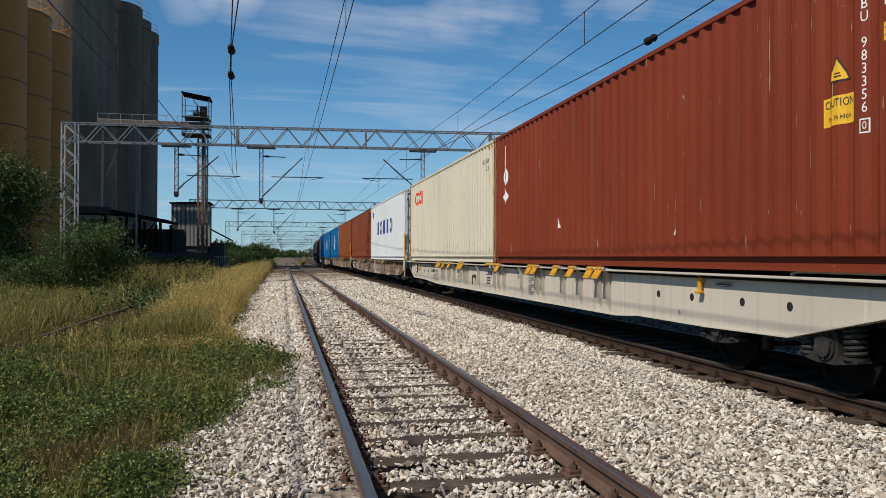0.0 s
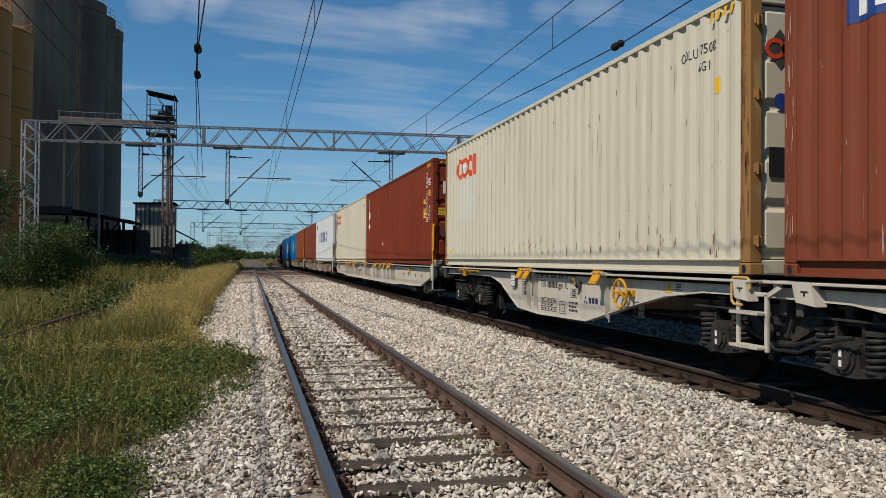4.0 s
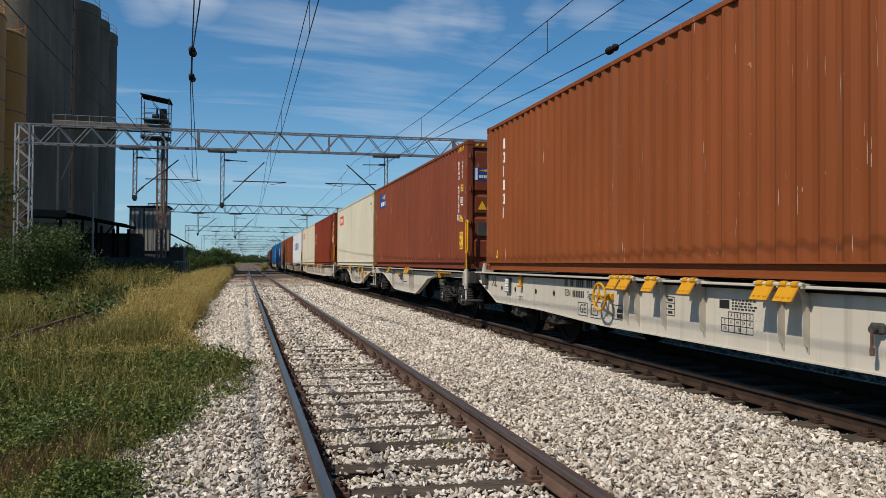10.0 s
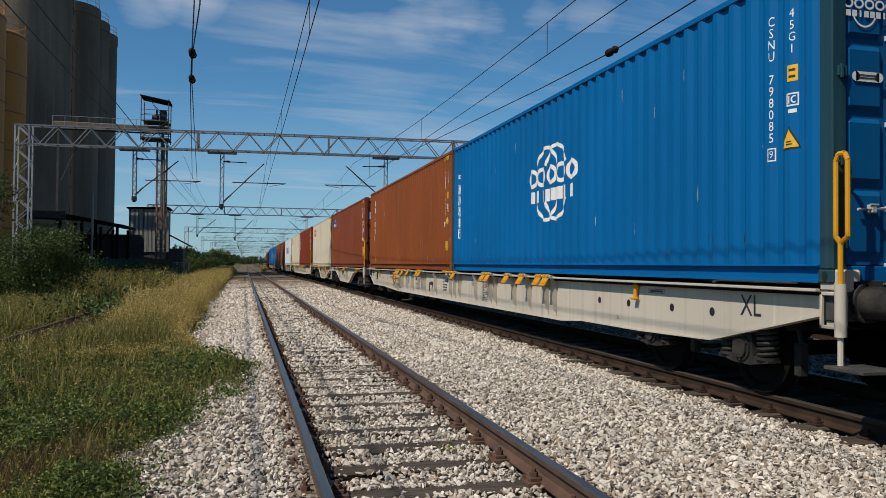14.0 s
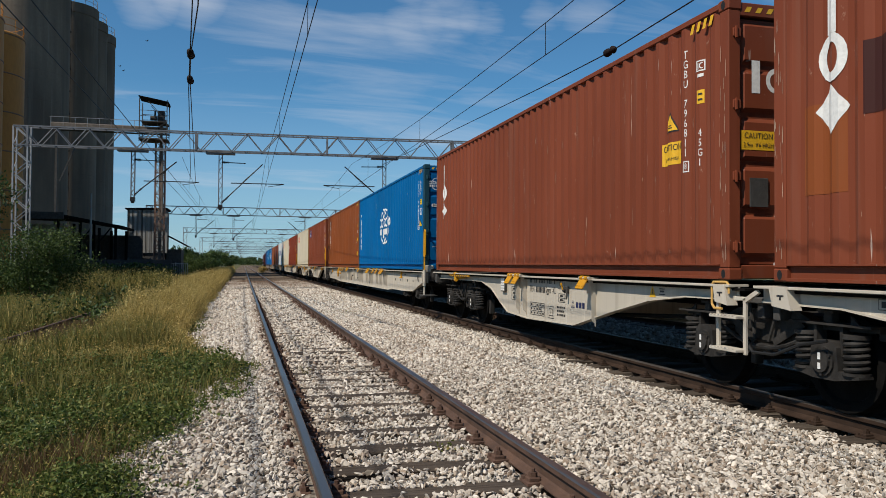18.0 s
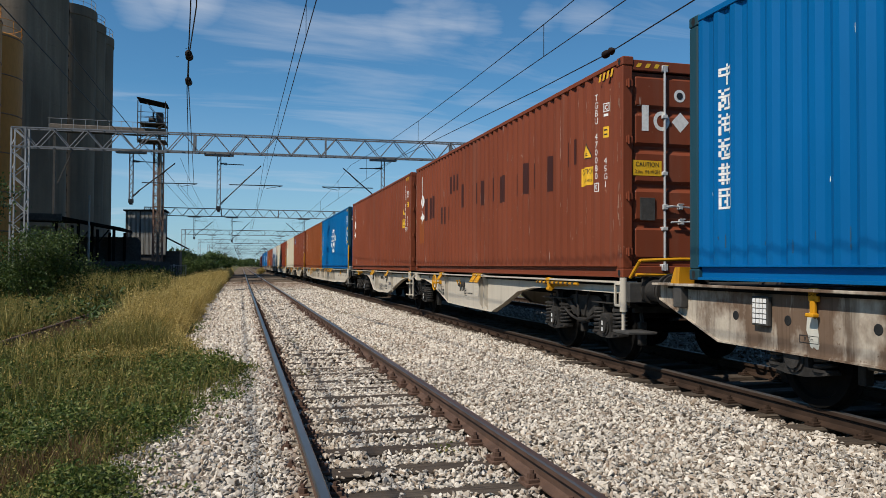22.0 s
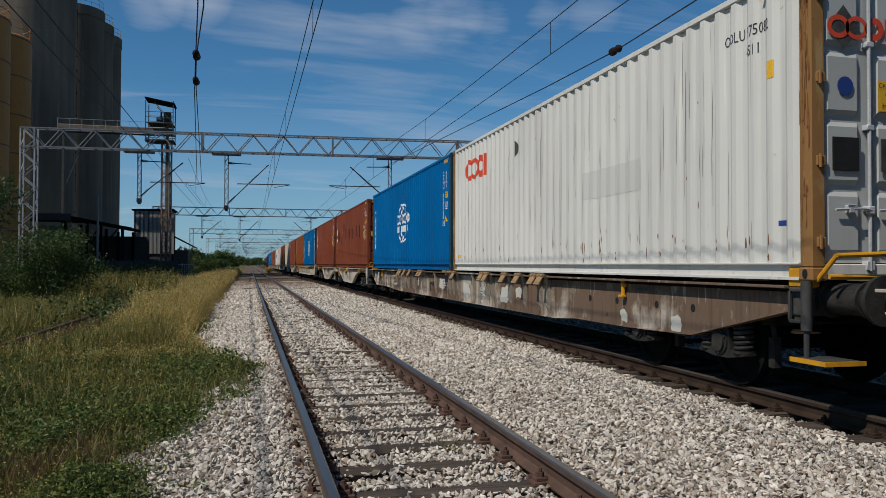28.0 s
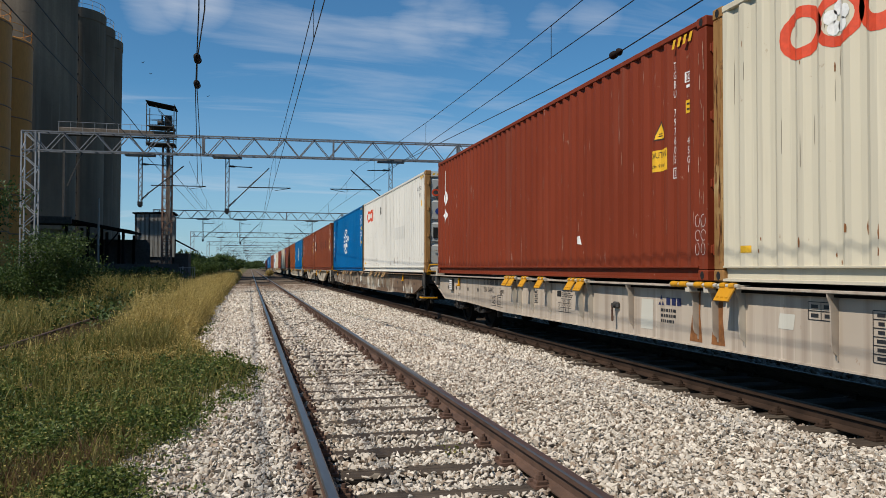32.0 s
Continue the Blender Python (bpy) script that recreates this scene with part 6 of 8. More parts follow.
def build_far_woods():
    """Trees and bushes along the line, lower and bluer far off."""
    r = np.random.default_rng(21)
    pos, size = [], []

    def crown(x, y, h, n):
        u = r.normal(size=(n, 3))
        u /= np.linalg.norm(u, axis=1)[:, None]
        lumps = u[r.integers(0, n, 9)]
        k = lumps[r.integers(0, 9, n)] * 0.62 + u * r.uniform(0.1, 0.45, n)[:, None]
        pos.append(np.array([x, y, GROUND_Z + h * 0.5]) + k * [h * 0.6, h * 0.6, h * 0.52])
        size.append(np.full(n, 0.10 + 0.035 * h + 0.0004 * y))
    for k in range(80):
        y = r.uniform(125, 330)
        crown(-6.0 - 0.008 * y - r.uniform(0, 1) ** 1.5 * 0.10 * y, y, r.uniform(1.7, 3.4) + 0.006 * y, 360)
    for k in range(60):
        y = r.uniform(330, 640)
        crown(-7.0 - 0.006 * y - r.uniform(0, 1) ** 1.3 * 0.09 * y, y, r.uniform(5, 7.5) + 0.003 * y, 260)
    for k in range(90):
        y = r.uniform(700, 900)
        crown(r.uniform(-70, 60), y, r.uniform(6, 10), 220)
    for x, y, h in ((-9.0, 132, 5.3), (-10.6, 136, 4.6), (-7.4, 210, 5.0), (-9.0, 215, 5.4), (-5.8, 300, 6.6)):
        crown(x, y, h, 700)
    v, f = leaf_cloud(np.concatenate(pos), np.concatenate(size), 0.2)
    stuff("far_woods", v, f, LEAF, "distant line of green trees and bushes along the railway", "woods")


build_far_woods()

# ---- loose ballast ----


def stone_templates(count, full):
    """Crushed stones: near ones with many broken facets, far ones of eight faces."""
    out = []
    if full:
        g = (1 + 5 ** 0.5) / 2
        base = np.array([(-1, g, 0), (1, g, 0), (-1, -g, 0), (1, -g, 0), (0, -1, g), (0, 1, g), (0, -1, -g), (0, 1, -g), (g, 0, -1), (g, 0, 1), (-g, 0, -1), (-g, 0, 1)]) / 1.7
        face = np.array([(0, 11, 5), (0, 5, 1), (0, 1, 7), (0, 7, 10), (0, 10, 11), (1, 5, 9), (5, 11, 4), (11, 10, 2), (10, 7, 6), (7, 1, 8), (3, 9, 4), (3, 4, 2), (3, 2, 6), (3, 6, 8), (3, 8, 9), (4, 9, 5), (2, 4, 11), (6, 2, 10), (8, 6, 7), (9, 8, 1)])
    else:
        base = np.array([(1, 0, 0), (-1, 0, 0), (0, 1, 0), (0, -1, 0), (0, 0, 1), (0, 0, -1)]) * 1.1
        face = np.array([(0, 2, 4), (2, 1, 4), (1, 3, 4), (3, 0, 4), (2, 0, 5), (1, 2, 5), (3, 1, 5), (0, 3, 5)])
    for k in range(count):
        v = base + rng.uniform(-0.12, 0.12, base.shape) if full else base + rng.uniform(-0.3, 0.3, base.shape)
        for c in range(5 if full else 0):
            nrm = rng.normal(size=3)
            nrm /= np.linalg.norm(nrm)
            d = v @ nrm
            v -= np.outer(np.clip(d - rng.uniform(0.25, 0.7), 0, None), nrm)
        v *= np.array([rng.uniform(1.0, 1.6), rng.uniform(0.7, 1.1), rng.uniform(0.40, 0.72)])
        out.append(v)
    return np.array(out), face


def scatter_stones(name, x, y, z, size, full, label):
    tv, tf = stone_templates(36, full)
    n = len(x)
    which = rng.integers(0, len(tv), n)
    q = rng.normal(size=(n, 4))
    q[:, 1:3] *= 0.5
    q /= np.linalg.norm(q, axis=1)[:, None]
    w, a, b, c = q.T
    rot = np.stack([1 - 2 * (b * b + c * c), 2 * (a * b - c * w), 2 * (a * c + b * w), 2 * (a * b + c * w), 1 - 2 * (a * a + c * c), 2 * (b * c - a * w), 2 * (a * c - b * w), 2 * (b * c + a * w), 1 - 2 * (a * a + b * b)], 1).reshape(n, 3, 3)
    v = np.einsum("nij,nkj->nki", rot, tv[which]) * size[:, None, None] + np.stack([x, y, z], 1)[:, None, :]
    k = tv.shape[1]
    f = (tf[None] + (np.arange(n) * k)[:, None, None]).reshape(-1, 3)
    ob = new(name, fast_mesh(name, v.reshape(-1, 3), f, BALLAST_STONE, not full))
    tagged(ob, label, "ballast", kind="stuff")


def on_sleeper(x, y):
    """How far a place is from the middle of the nearest sleeper of the near track."""
    d = (y - 0.58 + 0.3025) % 0.605 - 0.3025
    return np.where(np.abs(x - TRACK_1) < 1.30, np.abs(d), 1.0)


def build_stones():
    bed = np.vectorize(bed_height)
    for name, n, y0, y1, full, size, strip in (("ballast_stones", 76000, 3.3, 11.0, True, 0.0225, 0.088), ("ballast_stones_middle", 66000, 11.0, 25, False, 0.034, 0.105), ("ballast_stones_far", 44000, 25, 66, False, 0.054, 0.115)):
        y = rng.uniform(y0, y1, n)
        lo, hi = weed_edge(y) - np.where(y < 7.3, 1.0, 0.5), np.minimum(6.0, 1.02 * y + 0.4)
        x = lo + (hi - lo) * rng.uniform(0, 1, n)
        inside = np.abs(x - TRACK_1) < 0.72
        d = on_sleeper(x, y)
        used = np.abs((y - 0.58 + 0.3025) % 0.605 - 0.3025)
        rail = ((np.abs(np.abs(x - TRACK_1) - 0.7535) < 0.085) & ((x > 0.46) | (x < 0.3))) | (np.abs(x - 0.4665) < 0.05) | (np.abs(np.abs(x - TRACK_2) - 0.7535) < 0.085)
        bare = inside & (d < strip + 0.02 * np.sin(x * 9 + y * 5)) & (rng.uniform(0, 1, n) < 0.97)
        fast = (np.abs(np.abs(x - TRACK_1) - 0.7535) < 0.17) & (d < 0.10) & ((x > TRACK_1 - 0.85) | (rng.uniform(0, 1, n) < 0.55))
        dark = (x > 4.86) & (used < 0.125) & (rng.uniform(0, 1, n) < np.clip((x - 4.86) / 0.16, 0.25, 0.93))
        unseen = (y < 4.7) & (x < 0.9 + 1.1 * (4.7 - y))
        keep = ~(rail | bare | fast | dark | unseen)
        x, y, inside, d = x[keep], y[keep], inside[keep], d[keep]
        z = bed(x, y) + rng.uniform(-0.005, 0.040, len(x))
        z = np.where(inside & (d < 0.14), np.maximum(z, -0.165), z)
        z = np.where(inside & (d >= 0.14), z + 0.014, z)
        s = size * rng.uniform(0.55, 1.25, len(x))
        scatter_stones(name, x, y, z, s, full, "loose pale crushed limestone ballast between the tracks")


build_stones()


def build_shaded_stones():
    """Stones beyond the used track, seen below the wagons; their material carries painted shade."""
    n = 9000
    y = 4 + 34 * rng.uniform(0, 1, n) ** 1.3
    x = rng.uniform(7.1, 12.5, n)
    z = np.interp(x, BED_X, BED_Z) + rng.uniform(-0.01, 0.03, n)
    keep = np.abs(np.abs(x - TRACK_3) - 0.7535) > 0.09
    scatter_stones("grimy_ballast_stones", x[keep], y[keep], z[keep], (0.045 * rng.uniform(0.6, 1.3, n))[keep], False, "ballast beyond the train, coloured dark for its shade")


build_shaded_stones()

# ---- markings and fittings of the train ----
NEAR_X = -(CW / 2 - SKIN)


def glyphs(body, size):
    """Outlines of a text as (points, faces) in its own plane, centred."""
    cu = bpy.data.curves.new("text", "FONT")
    cu.body, cu.size, cu.align_x, cu.align_y, cu.resolution_u = body, size, "CENTER", "CENTER", 2
    ob = bpy.data.objects.new("text", cu)
    me = bpy.data.meshes.new_from_object(ob)
    pts, faces = [(v.co.x, v.co.y) for v in me.vertices], [tuple(p.vertices) for p in me.polygons]
    bpy.data.objects.remove(ob)
    bpy.data.meshes.remove(me)
    return pts, faces


class Flat:
    """Flat shapes in a plane: u to the reader's right, w up."""

    def __init__(self):
        self.p, self.f = [], []

    def poly(self, pts):
        n = len(self.p)
        self.p += pts
        self.f.append(tuple(range(n, n + len(pts))))
        return self

    def rect(self, u, w, du, dw, skew=0.0):
        return self.poly([(u - du / 2 - skew, w - dw / 2), (u + du / 2 - skew, w - dw / 2), (u + du / 2 + skew, w + dw / 2), (u - du / 2 + skew, w + dw / 2)])

    def border(self, u, w, du, dw, t):
        self.rect(u, w + dw / 2 - t / 2, du, t).rect(u, w - dw / 2 + t / 2, du, t)
        return self.rect(u - du / 2 + t / 2, w, t, dw - 2 * t).rect(u + du / 2 - t / 2, w, t, dw - 2 * t)

    def arc(self, u, w, ru, rw, t, a0=0.0, a1=360.0, n=20):
        for i in range(n):
            a, b = radians(a0 + (a1 - a0) * i / n), radians(a0 + (a1 - a0) * (i + 1) / n)
            self.poly([(u + ru * math.cos(a), w + rw * math.sin(a)), (u + ru * math.cos(b), w + rw * math.sin(b)), (u + (ru - t) * math.cos(b), w + (rw - t) * math.sin(b)), (u + (ru - t) * math.cos(a), w + (rw - t) * math.sin(a))][::-1])
        return self

    def disc(self, u, w, r, n=16):
        return self.poly([(u + r * math.cos(2 * math.pi * i / n), w + r * math.sin(2 * math.pi * i / n)) for i in range(n)])

    def text(self, body, u, w, size, squeeze=1.0):
        pts, faces = glyphs(body, size)
        n = len(self.p)
        self.p += [(u + a * squeeze, w + b) for a, b in pts]
        self.f += [tuple(i + n for i in f) for f in faces]
        return self

    def column(self, body, u, w_top, step, size, squeeze=1.0):
        for i, ch in enumerate(body):
            if ch != " ":
                self.text(ch, u, w_top - step * (i + 0.5), size, squeeze)
        return self

    def on_side(self, name, material, parent, s, z, label="", lift=0.003, folded=True):
        """Laid on the near side sheet of a box, s behind its far end and z above the rails, following the folds."""
        bm = bmesh.new()
        vs = [bm.verts.new((0, CL / 2 - (s + u), z - DECK + w)) for u, w in self.p]
        for f in self.f:
            try:
                bm.faces.new([vs[i] for i in f])
            except ValueError:
                pass
        bmesh.ops.remove_doubles(bm, verts=list(bm.verts), dist=1e-5)
        lo, hi = min(v.co.y for v in bm.verts), max(v.co.y for v in bm.verts)
        if folded:
            for cut in FOLD_CUTS:
                if lo < cut < hi:
                    bmesh.ops.bisect_plane(bm, geom=list(bm.verts) + list(bm.edges) + list(bm.faces), plane_co=(0, cut, 0), plane_no=(0, 1, 0))
        for v in bm.verts:
            v.co.x = NEAR_X + (fold(v.co.y) if folded else -SKIN) - lift
        me = bpy.data.meshes.new(name)
        bm.to_mesh(me)
        bm.free()
        me.materials.append(material)
        return part(name, me, None, parent, label)

    def on_plane(self, name, material, parent, origin, u_dir, label=""):
        """Laid flat with its middle at origin, u along u_dir and w up."""
        o, d = Vector(origin), Vector(u_dir)
        me = bpy.data.meshes.new(name)
        me.from_pydata([tuple(o + d * u + Vector((0, 0, w))) for u, w in self.p], [], self.f)
        me.materials.append(material)
        return part(name, me, None, parent, label)

    def on_door(self, name, material, parent, x, z, label="", y=-CL / 2 + 0.018):
        return self.on_plane(name, material, parent, (x, y, z), (1, 0, 0), label)


def ring_box(fl, u, w, du, dw, t):
    return fl.border(u, w, du, dw, t)


def globe_arcs(fl, shift, scale=1.0, spans=((28, 150), (210, 332))):
    """The upper and lower arcs of one of the two crossing rings."""
    for a0, a1 in spans:
        fl.arc(shift * scale, 0, 0.50 * scale, 0.62 * scale, 0.06 * scale, a0, a1, 18)
    return fl


def globe_emblem(scale=1.0, half_rows=True):
    """White globe of crossing arcs behind two rows of blocks."""
    fl = Flat()
    globe_arcs(fl, -0.19, scale)
    for i in range(5):
        u, w = (-0.80 + 0.40 * i) * scale, 0.13 * scale
        fl.arc(u, w, 0.185 * scale, 0.165 * scale, 0.068 * scale, 0, 360, 20)
    for i in range(8):
        u, w = (-0.80 + 0.228 * i) * scale, -0.19 * scale
        fl.rect(u, w, (0.07 if i % 4 == 2 else 0.175) * scale, 0.20 * scale)
    return fl


def ring_emblem(scale=1.0):
    """Three red rings and a red block."""
    fl = Flat()
    fl.arc(-0.56 * scale, 0, 0.26 * scale, 0.23 * scale, 0.10 * scale, 0, 360, 20)
    fl.arc(-0.14 * scale, 0, 0.26 * scale, 0.23 * scale, 0.085 * scale, 0, 360, 20)
    fl.arc(0.28 * scale, 0, 0.22 * scale, 0.23 * scale, 0.13 * scale, 0, 360, 20)
    fl.rect(0.61 * scale, 0, 0.17 * scale, 0.44 * scale)
    return fl


def flower(scale=1.0):
    fl = Flat()
    for k in range(5):
        a = radians(90 + 72 * k)
        fl.disc((-0.14 + 0.085 * math.cos(a)) * scale, 0.085 * math.sin(a) * scale, 0.062 * scale, 10)
    return fl


def upright_mark(step=0.42, scale=1.0):
    """Three white shapes one above another: a bar, a ring, a rhombus."""
    fl = Flat()
    fl.rect(0, step, 0.11 * scale, 0.40 * scale)
    fl.arc(0, 0.0, 0.13 * scale, 0.175 * scale, 0.066 * scale, 0, 360, 20)
    fl.poly([(0, -step - 0.18 * scale), (0.15 * scale, -step), (0, -step + 0.18 * scale), (-0.15 * scale, -step)])
    return fl


def upright_blocks(n, step, size, seed):
    """A column of white block shapes, one under another."""
    fl = Flat()
    for i in range(n):
        w = -step * (i + 0.5)
        if i % 3 == 1:
            fl.border(0, w, size * 0.75, size * 0.92, size * 0.22)
        elif i % 3 == 2:
            fl.rect(0, w, size * 0.34, size * 0.95)
        else:
            fl.rect(0, w, size * 0.72, size * 0.9)
    return fl


SIGN_ROWS = ("0001000 1111111 1001001 1111111 0001000 0001000 0001000", "1011110 0100000 1111111 0110100 1010101 1100111 1011111", "1001000 0111111 1010010 0111111 1010010 1011111 1000010",
             "1011110 0100000 1111111 0101000 1010010 1011111 0111111", "0101000 1111110 0101000 1111111 0101000 1111111 0101010", "1111111 1001001 1111111 1001001 1011001 1001001 1111111")


def stroke_signs(n, step, size):
    """A column of small square signs made of strokes on a coarse grid."""
    fl = Flat()
    c = size / 7
    for i in range(n):
        for j, row in enumerate(SIGN_ROWS[i % 6].split()):
            k = 0
            while k < 7:
                e = k
                while e < 7 and row[e] == "1":
                    e += 1
                if e > k:
                    fl.rect((k + e - 7) / 2 * c, -step * (i + 0.5) + (3 - j) * c * 1.1, (e - k) * c, c * (0.86 if e - k > 2 else 1.1))
                k = max(e, k + 1)
    return fl


def warning_triangle(box, s, z, size=0.22):
    Flat().poly([(-size * 0.58, -size * 0.5), (size * 0.58, -size * 0.5), (0, size * 0.56)]).on_side("triangle_border", BLACK, box, s, z, "black border of a warning triangle")
    Flat().poly([(-size * 0.46, -size * 0.43), (size * 0.46, -size * 0.43), (0, size * 0.42)]).on_side("warning_triangle", STICKER, box, s, z, "yellow warning triangle", 0.0055)
    Flat().rect(0, -size * 0.16, size * 0.28, size * 0.05).rect(0, -size * 0.28, size * 0.34, size * 0.05).on_side("triangle_writing", BLACK, box, s, z, "small black bars of writing", 0.008)


def caution(box, s, z, du, dw, lines):
    Flat().rect(0, 0, du, dw).on_side("caution_sticker", STICKER, box, s, z, "yellow height warning sticker")
    fl = Flat()
    n = len(lines)
    for i, (body, size) in enumerate(lines):
        wide = max(a for a, _ in glyphs(body, size)[0]) * 2
        fl.text(body, 0, dw * (0.5 - (i + 0.5) / n), size, min(0.8, 0.88 * du / wide))
    fl.on_side("caution_writing", BLACK, box, s, z, "black writing on the sticker", 0.006)


def side_codes(box, number, check, s_num, s_code, top, code_top, sq, lc, material=LETTER):
    step = 0.110
    fl = Flat().column(number, 0, 0, step, 0.128, 0.72)
    k = len(number) + 0.4
    fl.border(0, -step * (k + 0.5), 0.085, 0.125, 0.012).text(check, 0, -step * (k + 0.5), 0.10, 0.7)
    fl.on_side("container_number", material, box, s_num, top, "upright white number")
    Flat().column("45G1", 0, 0, 0.108, 0.115, 0.8).on_side("type_code", material, box, s_code, code_top, "upright white code")
    Flat().rect(0, 0, 0.10, 0.15).on_side("height_sticker", STICKER, box, s_code, sq, "small yellow sticker")
    Flat().rect(0, 0.03, 0.06, 0.02).rect(0, -0.03, 0.06, 0.02).on_side("sticker_writing", BLACK, box, s_code, sq, "black bars of writing", 0.006)
    Flat().border(0, 0.02, 0.12, 0.12, 0.014).rect(-0.03, 0.02, 0.016, 0.07).arc(0.02, 0.02, 0.03, 0.035, 0.012, 60, 300, 8).rect(0, -0.085, 0.08, 0.035).on_side("class_mark", material, box, s_code, lc, "small white boxed mark")


def hazard_stripes(box, i):
    """Yellow and black slashes by the top rear corner."""
    for k in range(4):
        u = 11.55 + 0.115 * k
        Flat().poly([(-0.045, -0.05), (0.01, -0.05), (0.05, 0.05), (-0.005, 0.05)]).on_side("hazard_stripe", STICKER, box, u, DECK + 2.745, "yellow slash", 0.004, False)
    for k in range(4):
        Flat().poly([(-0.045, -0.028), (0.015, -0.028), (0.05, 0.028), (-0.01, 0.028)]).on_plane("hazard_stripe", STICKER, box, (-0.98 + 0.13 * k, -CL / 2 + 0.008, 2.79), (1, 0, 0), "yellow slash")


def door_marks(box, kind):
    """Marks on the near leaf: one column outside the outer locking bar, one inside it."""
    y = -CL / 2 + 0.020
    a, b = -0.85, -0.37
    if kind in ("blue", "grey"):
        y -= 0.010
    lay = lambda fl, name, material, x, z, label, up=0.0: fl.on_plane(name, material, box, (x, y - up, z), (1, 0, 0), label)
    oval = Flat().arc(0, 0, 0.065, 0.085, 0.028, 0, 360, 14)
    if kind in ("red", "maroon"):
        lay(upright_row(), "door_emblem", LETTER, -0.60, 2.10, "white lettering shapes across the door")
        lay(Flat().rect(0, 0, 0.42, 0.20), "caution_band", STICKER, a, 1.44, "yellow height warning band")
        lay(Flat().text("CAUTION", 0, 0.045, 0.085, 0.9).text("2.9m  9'6 HIGH", 0, -0.05, 0.066, 0.85), "caution_writing", BLACK, a, 1.44, "black writing", 0.004)
        lay(Flat().disc(0, 0, 0.085, 16), "round_label", LETTER, b, 2.42, "small oval white label")
        lay(Flat().disc(0, 0, 0.048, 12), "label_mark", BLACK, b, 2.42, "dark mark on the label", 0.003)
    elif kind == "tower":
        lay(Flat().rect(0, 0, 0.46, 0.29), "door_emblem", LOGO_BLUE, a + 0.03, 2.13, "blue emblem plate")
        em = Flat().rect(-0.17, -0.02, 0.055, 0.22).disc(-0.17, 0.11, 0.035, 8)
        for k in range(6):
            em.rect(-0.09 + 0.058 * k, -0.05, 0.040, 0.07)
        lay(em, "emblem_mark", LETTER, a + 0.03, 2.13, "white shapes", 0.004)
        lay(Flat().poly([(-0.12, 0.09), (0.21, 0.04), (0.21, 0.13)]), "emblem_beam", STICKER, a + 0.03, 2.13, "yellow beam shape", 0.004)
        lay(Flat().poly([(-0.13, -0.11), (0.13, -0.11), (0, 0.13)]), "triangle_border", BLACK, a, 1.43, "black border of a warning triangle")
        lay(Flat().poly([(-0.11, -0.095), (0.11, -0.095), (0, 0.105)]), "warning_triangle", STICKER, a, 1.43, "yellow warning triangle", 0.003)
        lay(oval, "round_label", LETTER, b, 1.45, "small oval white label")
    elif kind == "blue":
        lay(globe_emblem(0.27), "door_emblem", LETTER, a + 0.02, 2.36, "small white globe emblem")
        lay(oval, "round_label", LETTER, b, 2.36, "small oval white label")
        lay(Flat().rect(0, 0, 0.24, 0.085).disc(-0.12, 0, 0.0425, 12).disc(0.12, 0, 0.0425, 12), "name_plate", LETTER, a, 1.77, "white rounded plate")
        lay(Flat().rect(0, 0.012, 0.2, 0.012).rect(0, -0.012, 0.2, 0.012), "plate_writing", GREYGEAR, a, 1.77, "grey bars of writing", 0.003)
        lay(Flat().poly([(-0.12, -0.11), (0.12, -0.11), (0, 0.13)]), "triangle_border", BLACK, b, 1.75, "black border of a warning triangle")
        lay(Flat().poly([(-0.10, -0.095), (0.10, -0.095), (0, 0.105)]), "warning_triangle", STICKER, b, 1.75, "yellow warning triangle", 0.003)
    elif kind == "grey":
        lay(ring_emblem(0.46), "door_emblem", LOGO_RED, -0.66, 2.27, "faded red ring emblem")
        lay(Flat().poly([(0, -0.20), (0.17, 0), (0, 0.20), (-0.17, 0)]), "diamond_placard", GREYGEAR, -0.86, 2.27, "dark worn diamond placard", -0.004)
        lay(Flat().disc(0, 0, 0.085), "round_label", LOGO_BLUE, a, 1.74, "round blue label")
        lay(Flat().rect(0, 0, 0.26, 0.28), "caution_sticker", STICKER, b, 1.67, "yellow height warning sticker")
        lay(Flat().text("CAUTION", 0, 0.09, 0.068, 0.8).text("9'6\"", 0, 0, 0.08, 0.9).text("HIGH", 0, -0.09, 0.08, 0.9), "caution_writing", BLACK, b, 1.67, "black writing", 0.004)
        part("window_panel", Shape().box(a - 0.14, a + 0.14, y - 0.006, y + 0.004, 0.98, 1.28, 0.002), GASKET, box, "black square panel in the door")
    if kind != "none":
        px, pz = (b, 1.13) if kind in ("blue", "grey") else (a, 0.90)
        part("data_plate", Shape().box(px - 0.11, px + 0.11, y - 0.012, y - 0.002, pz - 0.15, pz + 0.15, 0.003), GREYGEAR, box, "dull grey data plate")


def upright_row():
    """White shapes in a row on a door: bar, ring, rhombus."""
    fl = Flat()
    fl.rect(-0.28, 0, 0.10, 0.34).arc(-0.04, -0.03, 0.12, 0.13, 0.05, 0, 360, 18)
    fl.poly([(0.24, -0.17), (0.37, -0.03), (0.24, 0.10), (0.11, -0.03)])
    return fl


CAUT3 = [("CAUTION", 0.085), ("9'6\"", 0.10), ("HIGH", 0.10)]
CAUT2 = [("CAUTION", 0.105), ("2.9m  9'6 HIGH", 0.055)]


